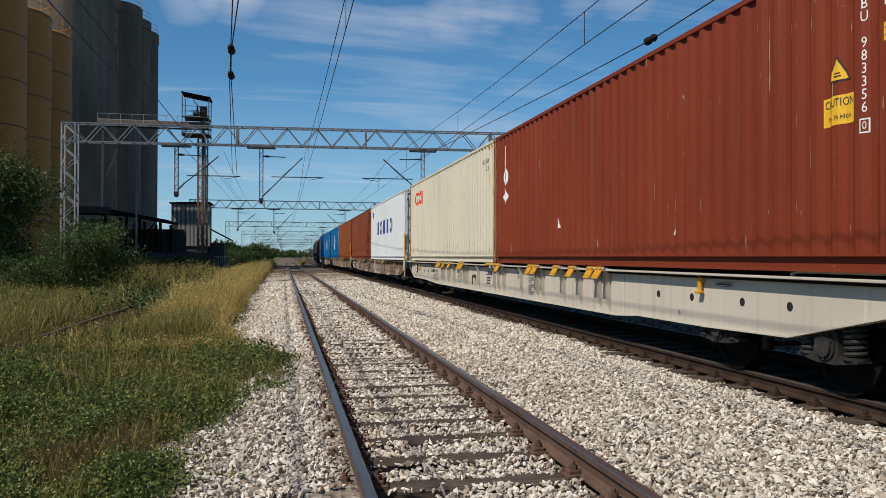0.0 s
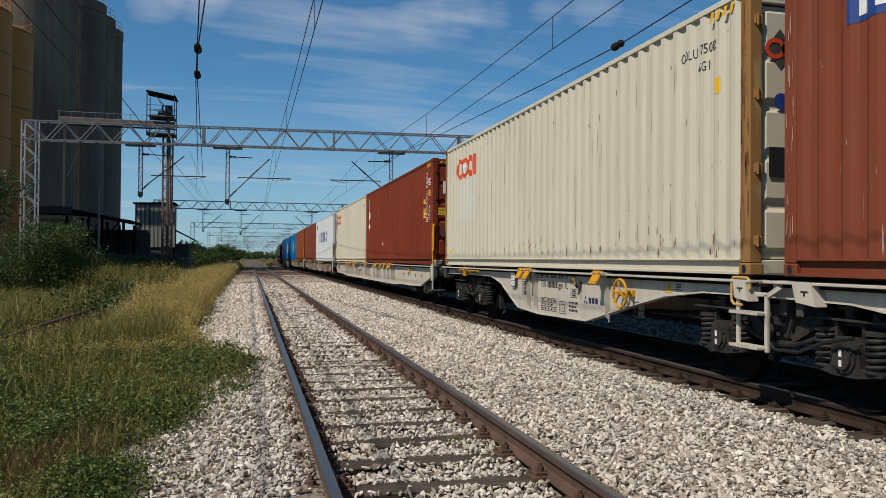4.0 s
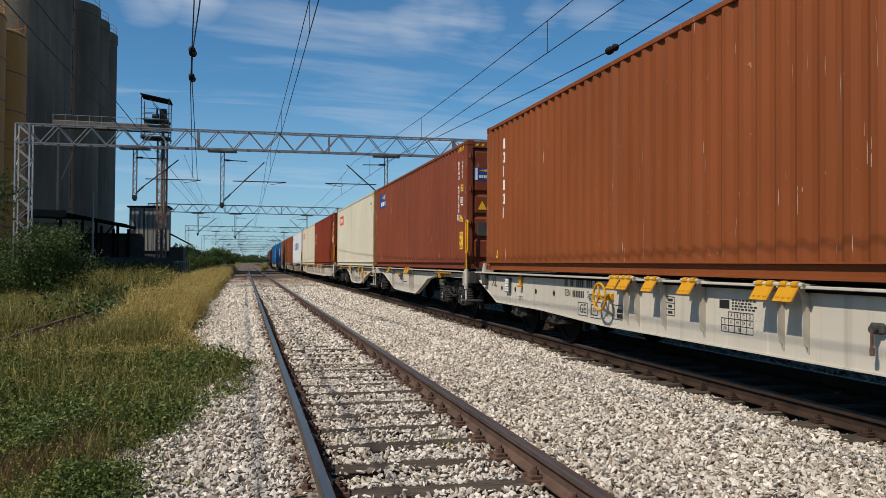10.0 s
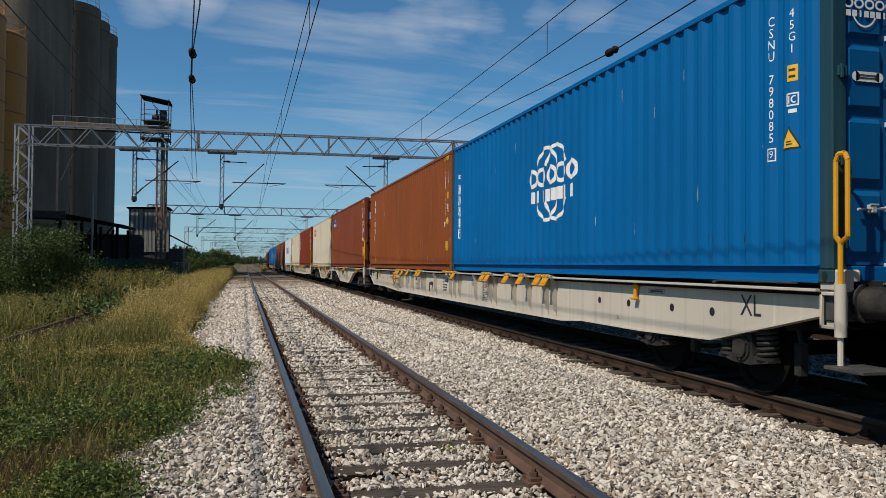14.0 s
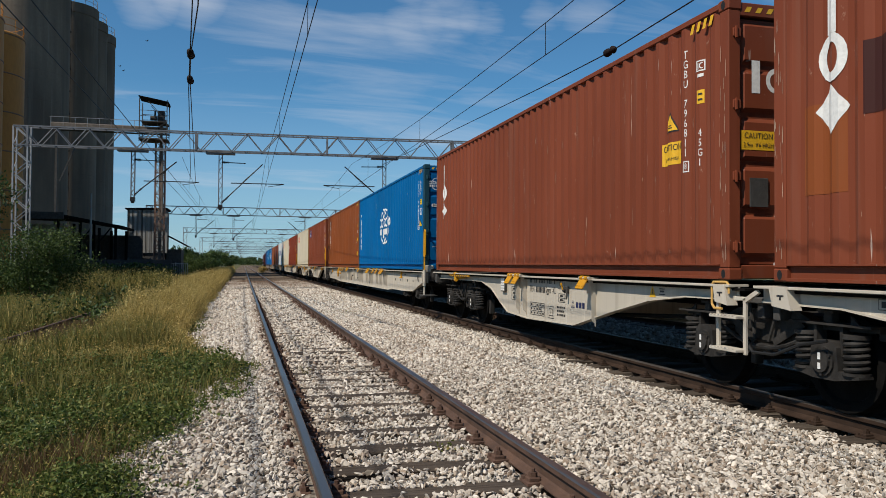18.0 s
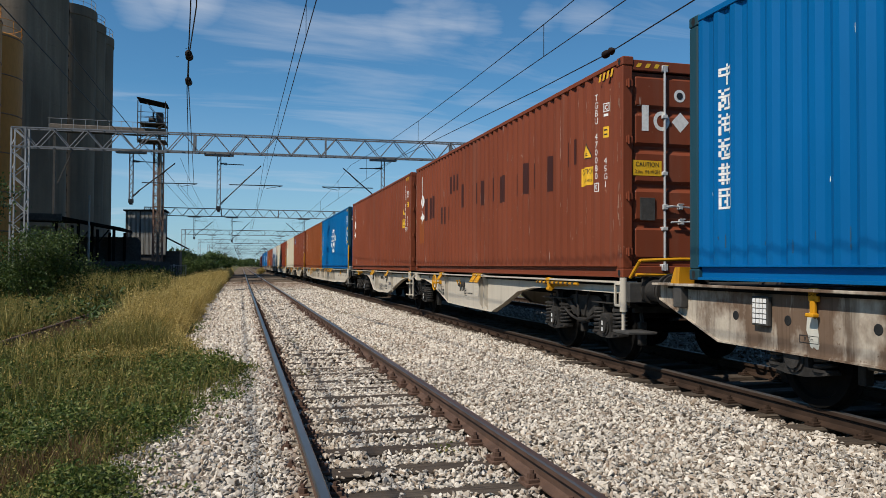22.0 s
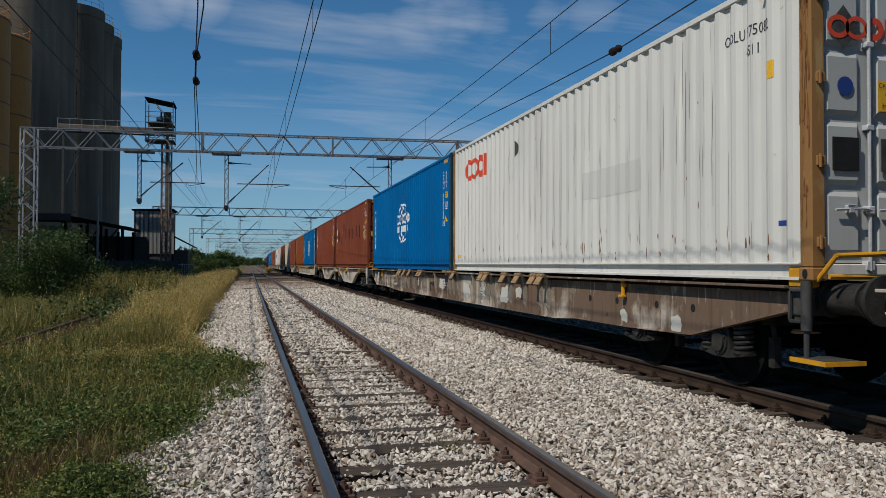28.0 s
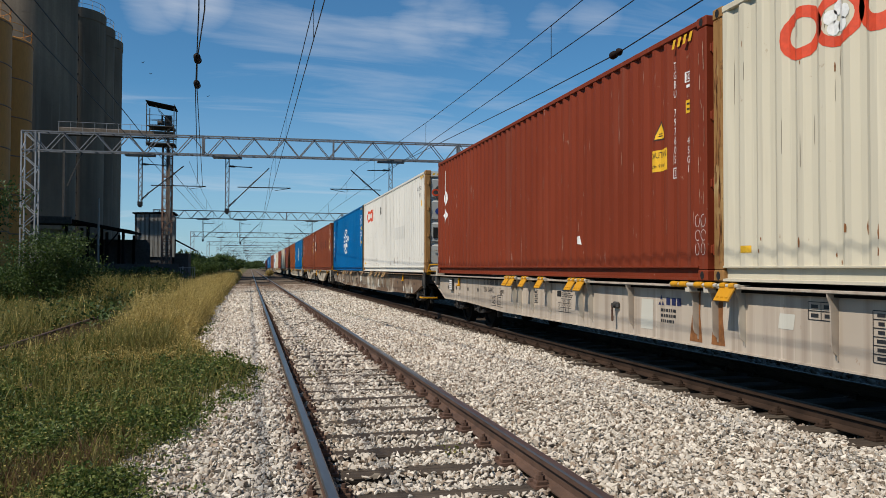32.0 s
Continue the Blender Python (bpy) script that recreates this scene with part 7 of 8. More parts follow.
def mark_boxes():
    b = boxes
    for key, num, chk, s_num in (("a", "TGBU 983356", "0", 11.41), ("g", "TGBU 470080", "0", 11.40), ("j", "TGBU 797605", "2", 11.50), ("f", "TGBU 796811", "8", 11.39)):
        side_codes(b[key], num, chk, s_num, s_num + 0.28, 3.72, 2.80, 3.14, 3.46)
        warning_triangle(b[key], s_num - 0.31, 2.96)
        caution(b[key], s_num - 0.32, 2.60, 0.40, 0.26, CAUT2)
        upright_mark(0.44, 1.2).on_side("side_emblem", LETTER, b[key], 0.72, 3.07, "tall upright white mark", 0.007)
        door_marks(b[key], "maroon")
    side_codes(b["c"], "BEAU 606288", "2", 11.43, 11.72, 3.66, 3.66, 3.02, 2.72)
    warning_triangle(b["c"], 11.68, 2.33, 0.2)
    caution(b["c"], 11.66, 1.81, 0.28, 0.40, CAUT3)
    Flat().rect(0, 0, 1.18, 0.50).on_side("side_emblem", LOGO_BLUE, b["c"], 1.36, 3.51, "blue emblem plate")
    em = Flat().rect(-0.44, -0.03, 0.10, 0.34).disc(-0.44, 0.17, 0.06, 10)
    for k in range(6):
        em.rect(-0.24 + 0.15 * k, -0.11, 0.10, 0.14)
    em.on_side("emblem_mark", LETTER, b["c"], 1.36, 3.51, "white tower and blocks", 0.006)
    be = Flat()
    for k in range(4):
        be.poly([(-0.22, 0.11 + 0.004 * k), (0.52, 0.02 + 0.055 * k), (0.52, 0.055 + 0.055 * k)])
    be.on_side("emblem_beam", STICKER, b["c"], 1.36, 3.51, "yellow beam stripes", 0.006)
    door_marks(b["c"], "tower")
    side_codes(b["d"], "TRHU 799501", "4", 11.47, 11.75, 3.60, 3.60, 3.0, 2.70)
    warning_triangle(b["d"], 11.71, 2.39, 0.2)
    caution(b["d"], 11.70, 1.76, 0.20, 0.22, CAUT3)
    upright_blocks(6, 0.265, 0.215, 3).on_side("side_emblem", LETTER, b["d"], 1.02, 3.72, "upright column of white block shapes")
    Flat().rect(0, 0, 0.12, 0.05).rect(-0.02, 0.09, 0.035, 0.09).on_side("small_sticker", STICKER, b["d"], 0.62, 1.42, "small yellow stickers")
    door_marks(b["d"], "red")
    for key, num, chk in (("e", "CSNU 798085", "9"), ("h", "CSNU 777746", "1"), ("b1", "CSNU 710024", "4"), ("b2", "CSNU 702213", "6")):
        side_codes(b[key], num, chk, 11.40, 11.68, 3.66, 3.66, 3.06, 2.80)
        warning_triangle(b[key], 11.65, 2.47, 0.2)
        globe_emblem(1.01).on_side("side_emblem", LETTER, b[key], 6.03, 2.64, "large white globe emblem")
        for span in ((28, 150), (210, 332)):
            globe_arcs(Flat(), 0.19, 1.01, (span,)).on_side("emblem_ring", LETTER, b[key], 6.03, 2.64, "white ring arc", 0.006)
        tagged(stroke_signs(6, 0.257, 0.20).on_side("side_signs", LETTER, b[key], 0.63, 3.42, "upright column of white stroke signs"), kind="stuff")
        door_marks(b[key], "blue")
    for key in ("b", "a2", "k", "i"):
        ring_emblem(1.05).on_side("side_emblem", LOGO_RED, b[key], 1.92, 3.42, "red ring emblem")
        if key != "i":
            flower(1.05).on_side("emblem_flower", LETTER, b[key], 1.92, 3.42, "white flower inside the ring", 0.006)
        Flat().rect(0, 0, 0.13, 0.07).on_side("small_sticker", STICKER, b[key], 0.52, 1.49, "small yellow sticker")
        fl = Flat().text("OOLU 975082", 0, 0.06, 0.16, 0.75).text("4511" if key == "i" else "45G1", 0.1, -0.13, 0.15, 0.75)
        fl.on_side("container_number", BLACK, b[key], 11.25, 3.55, "black number")
        Flat().rect(0, 0, 0.10, 0.17).on_side("height_sticker", STICKER, b[key], 11.63, 3.16, "small yellow sticker")
        door_marks(b[key], "grey")
    Flat().rect(0, 0, 0.11, 0.05).on_side("small_label", LOGO_BLUE, b["i"], 11.77, 1.69, "small dark blue label")
    Flat().poly([(-0.06, -0.16), (0.10, 0), (-0.06, 0.16)]).on_side("torn_label", GREYGEAR, b["i"], 4.48, 3.46, "torn grey arrow label")
    # lettering on the pale box
    fl = Flat()
    for i in range(5):
        u = -2.4 + 1.2 * i
        if i in (1, 4):
            fl.arc(u, 0, 0.42, 0.36, 0.16, 0, 360, 16)
        else:
            fl.rect(u, 0, 0.72, 0.66)
    fl.on_side("side_emblem", LOGO_BLUE, b["w"], 5.6, 2.75, "row of dark blue block shapes")
    Flat().rect(0, 0, 0.5, 0.3).on_side("side_sign", LOGO_BLUE, b["w"], 1.0, 3.55, "dark blue block")
    door_marks(b["w"], "none")
    for key in b:
        hazard_stripes(b[key], 0)
    # scraped-off and touched-up places
    spots = Flat().poly([(-0.10, -0.10), (0.12, -0.08), (0.02, 0.10), (-0.05, 0.12)])
    spots.on_side("paint_scar", LETTER, b["a"], 4.06, 1.90, "bare pale paint scar")
    Flat().poly([(-0.05, -0.07), (0.07, -0.03), (0.03, 0.09)]).on_side("paint_scar", LETTER, b["a"], 8.19, 1.64, "bare pale paint scar")
    Flat().poly([(-0.08, -0.05), (0.07, -0.06), (0.04, 0.07), (-0.06, 0.06)]).on_side("paint_scar", LETTER, b["j"], 8.85, 1.71, "bare pale paint scar")
    for s0, z0, s1, z1 in ((1.07, 3.11, 1.37, 2.52), (1.63, 3.09, 1.71, 2.53), (1.91, 3.12, 1.99, 2.55), (2.77, 2.76, 2.84, 2.35), (3.06, 2.75, 3.12, 2.33), (3.39, 2.73, 3.58, 2.40), (3.61, 3.43, 3.69, 3.02),
                           (3.89, 3.44, 3.96, 3.06), (4.17, 3.43, 4.24, 3.06), (4.52, 3.14, 4.74, 2.62), (5.35, 3.08, 5.42, 2.65), (5.75, 3.06, 5.82, 2.62), (6.07, 3.07, 6.20, 2.56), (6.5, 3.05, 6.57, 2.6), (6.85, 3.05, 6.92, 2.58), (7.24, 3.03, 7.52, 2.52), (8.12, 2.97, 8.19, 2.57), (8.45, 3.11, 8.72, 2.57),
                           (8.97, 3.06, 9.04, 2.63), (9.57, 3.08, 9.80, 2.51), (10.38, 3.2, 10.44, 2.82), (10.61, 3.21, 10.68, 2.83)):
        Flat().rect(0, 0, s1 - s0, z0 - z1).on_side("paint_patch", PATCH, b["g"], (s0 + s1) / 2, (z0 + z1) / 2, "dark touched-up paint patch")
    Flat().rect(0, 0, 0.5, 0.78).on_side("paint_patch", BROWN, b["g"], 0.62, 2.31, "orange-brown touched-up patch")
    for k, (s, z) in enumerate(((6.4, 3.45), (9.2, 2.6))):
        Flat().poly([(-0.03, -0.06), (0.015, -0.05), (0.03, 0.05), (-0.01, 0.06)]).on_side("scuff", SCUFF, b["h"], s, z, "grey scuff")
    Flat().rect(0, 0, 1.5, 0.95).on_side("overpaint", PATCHPALE, b["b"], 1.9, 2.65, "slightly paler repainted panel")
    Flat().rect(0, 0, 1.2, 0.75).on_side("overpaint", GREYWASH, b["k"], 6.0, 2.2, "slightly paler repainted panel")
    Flat().rect(0, 0, 1.7, 0.4).on_side("overpaint", GREYWASH, b["i"], 8.3, 2.45, "slightly paler repainted panel")


def streaks(box, name, material, label, seed, n, z0, z1, tall, wide, s0=0.4, s1=11.8, ragged=False):
    """Thin upright scratches or small rust spots on the flats of the side sheet."""
    r = random.Random(seed)
    vs, fs = [], []
    for i in range(n):
        y = math.floor((CL / 2 - r.uniform(s0, s1)) / 0.2785) * 0.2785 + (r.choice((0.004, 0.066, 0.036, 0.145, 0.205, 0.175)))
        z, h, w = r.uniform(z0, z1) - DECK, r.uniform(*tall), r.uniform(*wide)
        x = NEAR_X + fold(y) - 0.0025
        k = len(vs)
        lean = r.uniform(-0.4, 0.4) * w
        m = r.uniform(0.3, 0.7) if ragged else 0.5
        vs += [(x, y - w * 0.4, z), (x, y + w * 0.3 + lean, z), (x, y + w * 0.5, z + h * m), (x, y + w * 0.15 + lean, z + h), (x, y - w * 0.3, z + h * 0.9), (x, y - w * 0.5, z + h * m)]
        fs.append(tuple(range(k, k + 6)))
    me = bpy.data.meshes.new(name)
    me.from_pydata(vs, [], fs)
    me.materials.append(material)
    tagged(part(name, me, None, box, label), kind="stuff")


def weather_boxes():
    b = boxes
    hole = Flat().arc(0, 0, 0.034, 0.046, 0.0335, 0, 360, 14)
    for key in b:
        for u in (0.089, CL - 0.089):
            for w in (0.06, CH - 0.06):
                hole.on_plane("casting_hole", GASKET, b[key], (-CW / 2 - 0.002, CL / 2 - u, w), (0, -1, 0), "dark oval hole of the corner casting")
    for k, key in enumerate(("a2", "b", "k", "i")):
        streaks(b[key], "dirt_streaks", GRIME, "fine dark dirt streaks", 40 + k, 90, 1.4, 3.7, (0.10, 0.50), (0.003, 0.009))
        streaks(b[key], "rust_spots", RUST_SPOT, "rust spots near the foot", 50 + k, 70, 1.33, 1.62, (0.03, 0.13), (0.008, 0.03), ragged=True)
        streaks(b[key], "rust_spots", RUST_SPOT, "scattered rust chips", 60 + k, 30, 1.6, 3.6, (0.02, 0.10), (0.006, 0.022), ragged=True)
    streaks(b["i"], "dirt_streaks", GRIME, "long dark dirt runs", 71, 60, 1.5, 3.2, (0.3, 0.9), (0.003, 0.009))
    for k, key in enumerate(("a", "c", "d", "f", "g", "j", "r1", "o1")):
        streaks(b[key], "scratches", SCRATCH, "pale paint scratches", 80 + k, 44 if key in ("c", "d", "f", "g") else 22, 1.5, 3.5, (0.04, 0.26), (0.003, 0.010), ragged=True)
        streaks(b[key], "paint_chips", SCRATCH, "small pale chips near the foot", 90 + k, 16, 1.34, 2.4, (0.02, 0.07), (0.004, 0.012), ragged=True)
    for k, key in enumerate(("e", "h", "b1")):
        streaks(b[key], "scratches", LETTER, "small pale scratches", 100 + k, 14, 1.6, 3.7, (0.03, 0.2), (0.003, 0.010), ragged=True)
        streaks(b[key], "dark_scuffs", SCUFF, "dark scuffs near the foot", 110 + k, 40, 1.34, 1.6, (0.03, 0.14), (0.006, 0.02), ragged=True)
    r = random.Random(9)
    for key in ("a2", "b", "k", "i"):
        for edge in (0.085, 12.105):
            fl = Flat()
            for i in range(34):
                u, w, h, d = r.uniform(-0.06, 0.06), r.uniform(0.0, 2.35), r.uniform(0.05, 0.38), r.uniform(0.006, 0.022)
                fl.poly([(u, w), (u + d, w + h * 0.1), (u + d * 0.7, w + h), (u + d * 0.1, w + h * 0.8)])
            tagged(fl.on_side("corner_rust", RUST_SPOT, b[key], edge, DECK + 0.17, "flaking rust on the corner post", 0.0025, False), kind="stuff")
    for key in ("c", "d", "f", "g", "a", "j"):
        for edge in (0.085, 12.105):
            fl = Flat()
            for i in range(22):
                u, w, h, d = r.uniform(-0.065, 0.05), r.uniform(0.0, 2.35), r.uniform(0.03, 0.22), r.uniform(0.004, 0.013)
                fl.poly([(u, w), (u + d, w + h * 0.1), (u + d * 0.7, w + h), (u + d * 0.1, w + h * 0.8)])
            tagged(fl.on_side("paint_chips", SCRATCH, b[key], edge, DECK + 0.17, "chipped paint on the corner post", 0.0025, False), kind="stuff")
    chalk = Flat().arc(0, 0.16, 0.045, 0.07, 0.005, 60, 385, 14).arc(0.005, 0.0, 0.05, 0.06, 0.005, 10, 300, 14).arc(-0.004, -0.15, 0.04, 0.07, 0.005, 120, 440, 14)
    for s in (12.02, 12.13):
        chalk.on_side("chalk_mark", LETTER, b["j"], s, 1.66, "rounded white chalk loops", 0.003, False)


GRIME = plain("dark_grime", (0.17, 0.145, 0.11), 0.8)
RUST_SPOT = plain("orange_rust", (0.22, 0.085, 0.025), 0.85, 0, 0.4, 12, 60)
SCRATCH = plain("bare_primer", (0.40, 0.27, 0.20), 0.7, 0, 0.2)
MAKER = plain("navy_lettering", (0.014, 0.02, 0.075), 0.5, 0, 0.1)
PATCH = painted("dark_brown_touch_up", (0.046, 0.016, 0.013), wear=0.3, dirt=0.1)
GREYWASH = painted("greyish_repaint", (0.53, 0.515, 0.47), wear=0.3, dirt=0.2, fade=0.06)
PATCHPALE = painted("pale_repaint", (0.52, 0.50, 0.43), wear=0.3, dirt=0.15, fade=0.04)
SCUFF = plain("grey_scuff", (0.03, 0.06, 0.09), 0.7)
mark_boxes()
weather_boxes()

# ---- wagon fittings ----
WEB = -1.10


def flap_shape():
    """Hinged latch plate with two sleeves, tilted out from the sill."""
    sh = Shape()
    a, b = (WEB - 0.150, 1.105), (WEB - 0.238, 0.962)
    n = (b[1] - a[1], -(b[0] - a[0]))
    ln = math.hypot(*n)
    n = (n[0] / ln * 0.014, n[1] / ln * 0.014)
    sh.add([(q[0] + k * n[0], y, q[1] + k * n[1]) for q in (a, b) for y in (-0.125, 0.125) for k in (0, 1)], [(0, 1, 3, 2), (4, 6, 7, 5), (0, 4, 5, 1), (2, 3, 7, 6), (0, 2, 6, 4), (1, 5, 7, 3)])
    for y in (-0.075, 0.0, 0.075):
        m = (a[0] * 0.25 + b[0] * 0.75 + n[0] - 0.004, a[1] * 0.25 + b[1] * 0.75)
        sh.box(m[0] - 0.004, m[0] + 0.004, y - 0.02, y + 0.02, m[1] - 0.004, m[1] + 0.012)
    for y in (-0.075, 0.075):
        sh.rod((WEB - 0.150, y - 0.042, 1.118), (WEB - 0.150, y + 0.042, 1.118), 0.034, 10)
    return sh


def hinge_shape(half):
    sh = Shape().rod((WEB - 0.150, -half, 1.118), (WEB - 0.150, half, 1.118), 0.022, 10)
    for y in (-half + 0.012, 0.0, half - 0.012):
        sh.box(WEB - 0.165, WEB - 0.01, y - 0.012, y + 0.012, 1.085, 1.13, 0.004)
    return sh


def rib_shape(depth):
    """Upright stiffener on the web, pointed at its foot."""
    z0 = 1.085 - depth
    return Shape().prism([(WEB - 0.002, 1.083), (WEB - 0.118, 1.083), (WEB - 0.112, 1.045), (WEB - 0.085, 0.985), (WEB - 0.072, z0 + 0.13), (WEB - 0.06, z0 + 0.08), (WEB - 0.02, z0 + 0.045), (WEB - 0.012, z0), (WEB - 0.002, z0)], "y", -0.007, 0.007)


def hinge_paint(paint):
    return SILL if paint is YELLOW else RUST


def fit_flaps(wagon, spots, paint, depth, y_shift=0.0):
    for spot in spots:
        group = spot if isinstance(spot, tuple) else (spot,)
        for s in group:
            f = part("latch", shared(("flap", paint.name), lambda: flap_shape().mesh("latch", paint)), None, wagon, "yellow hinged container latch" if paint is YELLOW else "grimy hinged container latch")
            f.location = (0, -s + y_shift, 0)
            r = part("rib", shared(("rib", wagon.name[:4], depth, wagon.get("label", "")), lambda: rib_shape(depth).mesh("rib", SILL if paint is YELLOW else SILL_DIRTY)), None, wagon)
            r.location = (0, -s + y_shift - 0.06, 0)
        half = 0.17 if len(group) == 1 else 0.33
        h = part("hinge_bar", shared(("hinge", half, paint.name), lambda: hinge_shape(half).mesh("hinge_bar", hinge_paint(paint))), None, wagon, "hinge bar of the latch")
        h.location = (0, -sum(group) / len(group) + y_shift, 0)


def stencil(wagon, fl, s, z, name="stencil", material=None, label="black stencil", lift=0.004):
    ob = fl.on_plane(name, material or BLACK, wagon, (WEB - lift, -s, z), (0, -1, 0), label)
    return tagged(ob, kind="stuff") if len(fl.f) > 4 else ob


def number_bars(w=1.3, kind="Sggns -XL", keeper=""):
    """Plain bars for the vehicle number in two lines."""
    fl = Flat()
    r = random.Random(4)
    u = -w / 2
    for n in (2, 2, 4, 3, 1):
        for k in range(n):
            fl.rect(u, 0.085, 0.045, 0.12)
            u += 0.068
        u += 0.085
    fl.text("TEN", -w / 2 + 0.09, -0.085, 0.15, 0.8).text(kind, w / 2 - (0.28 if kind[-1] == "L" else 0.10), -0.085, 0.15, 0.72)
    if keeper:
        return fl.text(keeper, -w / 2 + 0.48, -0.085, 0.15, 0.72)
    for k in range(7):
        fl.rect(-w / 2 + 0.30 + 0.060 * k, -0.085, 0.040, 0.10)
    return fl


def table(cols, rows, du, dw, seed, t=0.008):
    """A ruled stencil grid with bars for its writing."""
    fl = Flat()
    r = random.Random(seed)
    for i in range(rows + 1):
        fl.rect(0, dw / 2 - dw * i / rows, du, t)
    for j in range(cols + 1):
        fl.rect(-du / 2 + du * j / cols, 0, t, dw)
    for i in range(rows):
        for j in range(cols):
            if r.random() < 0.85:
                fl.rect(-du / 2 + du * (j + 0.5) / cols, dw / 2 - dw * (i + 0.5) / rows, du / cols * r.uniform(0.35, 0.6), dw / rows * 0.42)
    return fl


def load_table():
    """The ruled table of load limits."""
    fl = Flat()
    for i in range(4):
        fl.rect(0.06 if i == 0 else 0, 0.105 - 0.07 * i, 0.40 if i == 0 else 0.52, 0.007)
    for j, u in enumerate((-0.26, -0.14, -0.04, 0.06, 0.16, 0.26)):
        fl.rect(u, 0 if j else -0.035, 0.007, 0.21 if j else 0.14)
    for u, ch, n in zip((-0.09, 0.01, 0.11, 0.21), "ABCD", ("41", "49", "59", "67")):
        fl.text(ch, u, 0.07, 0.06, 0.8).text(n, u, 0.0, 0.055, 0.75)
    return fl.text("S", -0.20, 0.0, 0.06, 0.8).text("120", -0.20, -0.07, 0.05, 0.75).text("00", 0.05, -0.07, 0.06, 0.8)


def small_lines(n, du, step, seed):
    fl = Flat()
    r = random.Random(seed)
    for i in range(n):
        d = du * r.uniform(0.7, 1.0)
        u = -du / 2
        while u < -du / 2 + d:
            k = r.uniform(0.02, 0.06)
            fl.rect(u + k / 2, -step * i, k, step * 0.55)
            u += k + 0.018
    return fl


def hand_wheel(wagon, s, z):
    w = part("hand_wheel", Shape().torus((WEB - 0.16, -s, z), 0.185, 0.018, "x", 28, 8).rod((WEB - 0.16, -s, z), (WEB - 0.02, -s, z), 0.02, 8).rod((WEB - 0.16, -s, z), (WEB - 0.16, -s + 0.05, z + 0.178), 0.014, 6).rod((WEB - 0.16, -s, z), (WEB - 0.16, -s - 0.175, z - 0.05), 0.014, 6).rod((WEB - 0.16, -s, z), (WEB - 0.16, -s + 0.13, z - 0.13), 0.014, 6).rod((WEB - 0.16, -s, z), (WEB - 0.16, -s + 0.175, z + 0.03), 0.014, 6).rod((WEB - 0.19, -s, z), (WEB - 0.14, -s, z), 0.035, 10).box(WEB - 0.05, WEB, -s - 0.12, -s - 0.02, z - 0.04, z + 0.05, 0.006), YELLOW, wagon, "yellow brake hand wheel", True)
    stencil(wagon, Flat().border(0, 0, 0.30, 0.20, 0.01).rect(-0.09, 0.0, 0.02, 0.12).rect(0.06, 0.02, 0.14, 0.05).rect(0.07, -0.05, 0.16, 0.06), s + 0.22, z - 0.20, "brake_sign", None, "black framed brake sign")


def reflector(wagon, s, z):
    part("tail_board", Shape().box(WEB - 0.055, WEB - 0.01, -s - 0.12, -s + 0.12, z - 0.14, z + 0.14, 0.006), GREYGEAR, wagon, "grey sign holder")
    for i in range(4):
        for j in range(5):
            part("reflector", shared("refl", lambda: Shape().box(-0.004, 0, -0.021, 0.021, -0.02, 0.02).mesh("reflector", LETTER)), None, wagon).location = (WEB - 0.056, -s - 0.078 + 0.052 * i, z - 0.10 + 0.05 * j)


def spigot(wagon, s, paint):
    part("spigot", Shape().box(WEB - 0.05, WEB - 0.012, -s - 0.06, -s + 0.06, 1.0, 1.12, 0.01).box(WEB - 0.06, WEB - 0.02, -s - 0.03, -s + 0.03, 0.88, 1.02, 0.01).box(WEB - 0.09, WEB - 0.02, -s - 0.05, -s + 0.05, 0.865, 0.90, 0.008), paint, wagon, "yellow folding container spigot")


def lever(wagon, s, paint):
    sh = Shape().rod((WEB - 0.10, -s + 0.85, 1.045), (WEB - 0.10, -s - 0.75, 1.045), 0.022, 8)
    lv = part("brake_lever", sh, paint, wagon, "yellow and black striped lever bar", True)
    for k in range(9):
        y = -s + 0.78 - 0.17 * k
        part("black_band", shared("band", lambda: Shape().rod((0, 0.035, 0), (0, -0.035, 0), 0.0235, 8).mesh("black_band", BLACK)), None, lv).location = (WEB - 0.10, y, 1.045)
    part("lever_bracket", Shape().box(WEB - 0.12, WEB - 0.01, -s + 0.32, -s + 0.40, 0.94, 1.13, 0.015).box(WEB - 0.13, WEB - 0.05, -s + 0.28, -s + 0.44, 1.07, 1.12, 0.012).rod((WEB - 0.09, -s + 0.42, 0.945), (WEB - 0.09, -s + 0.30, 0.945), 0.035, 8), paint, wagon, "yellow lever bracket")
    part("lever_plate", Shape().prism([(-s + 0.3, 1.10), (-s - 0.25, 1.06), (-s - 0.30, 1.0), (-s + 0.3, 0.98)], "x", WEB - 0.06, WEB - 0.05), paint, wagon, "yellow stop plate")


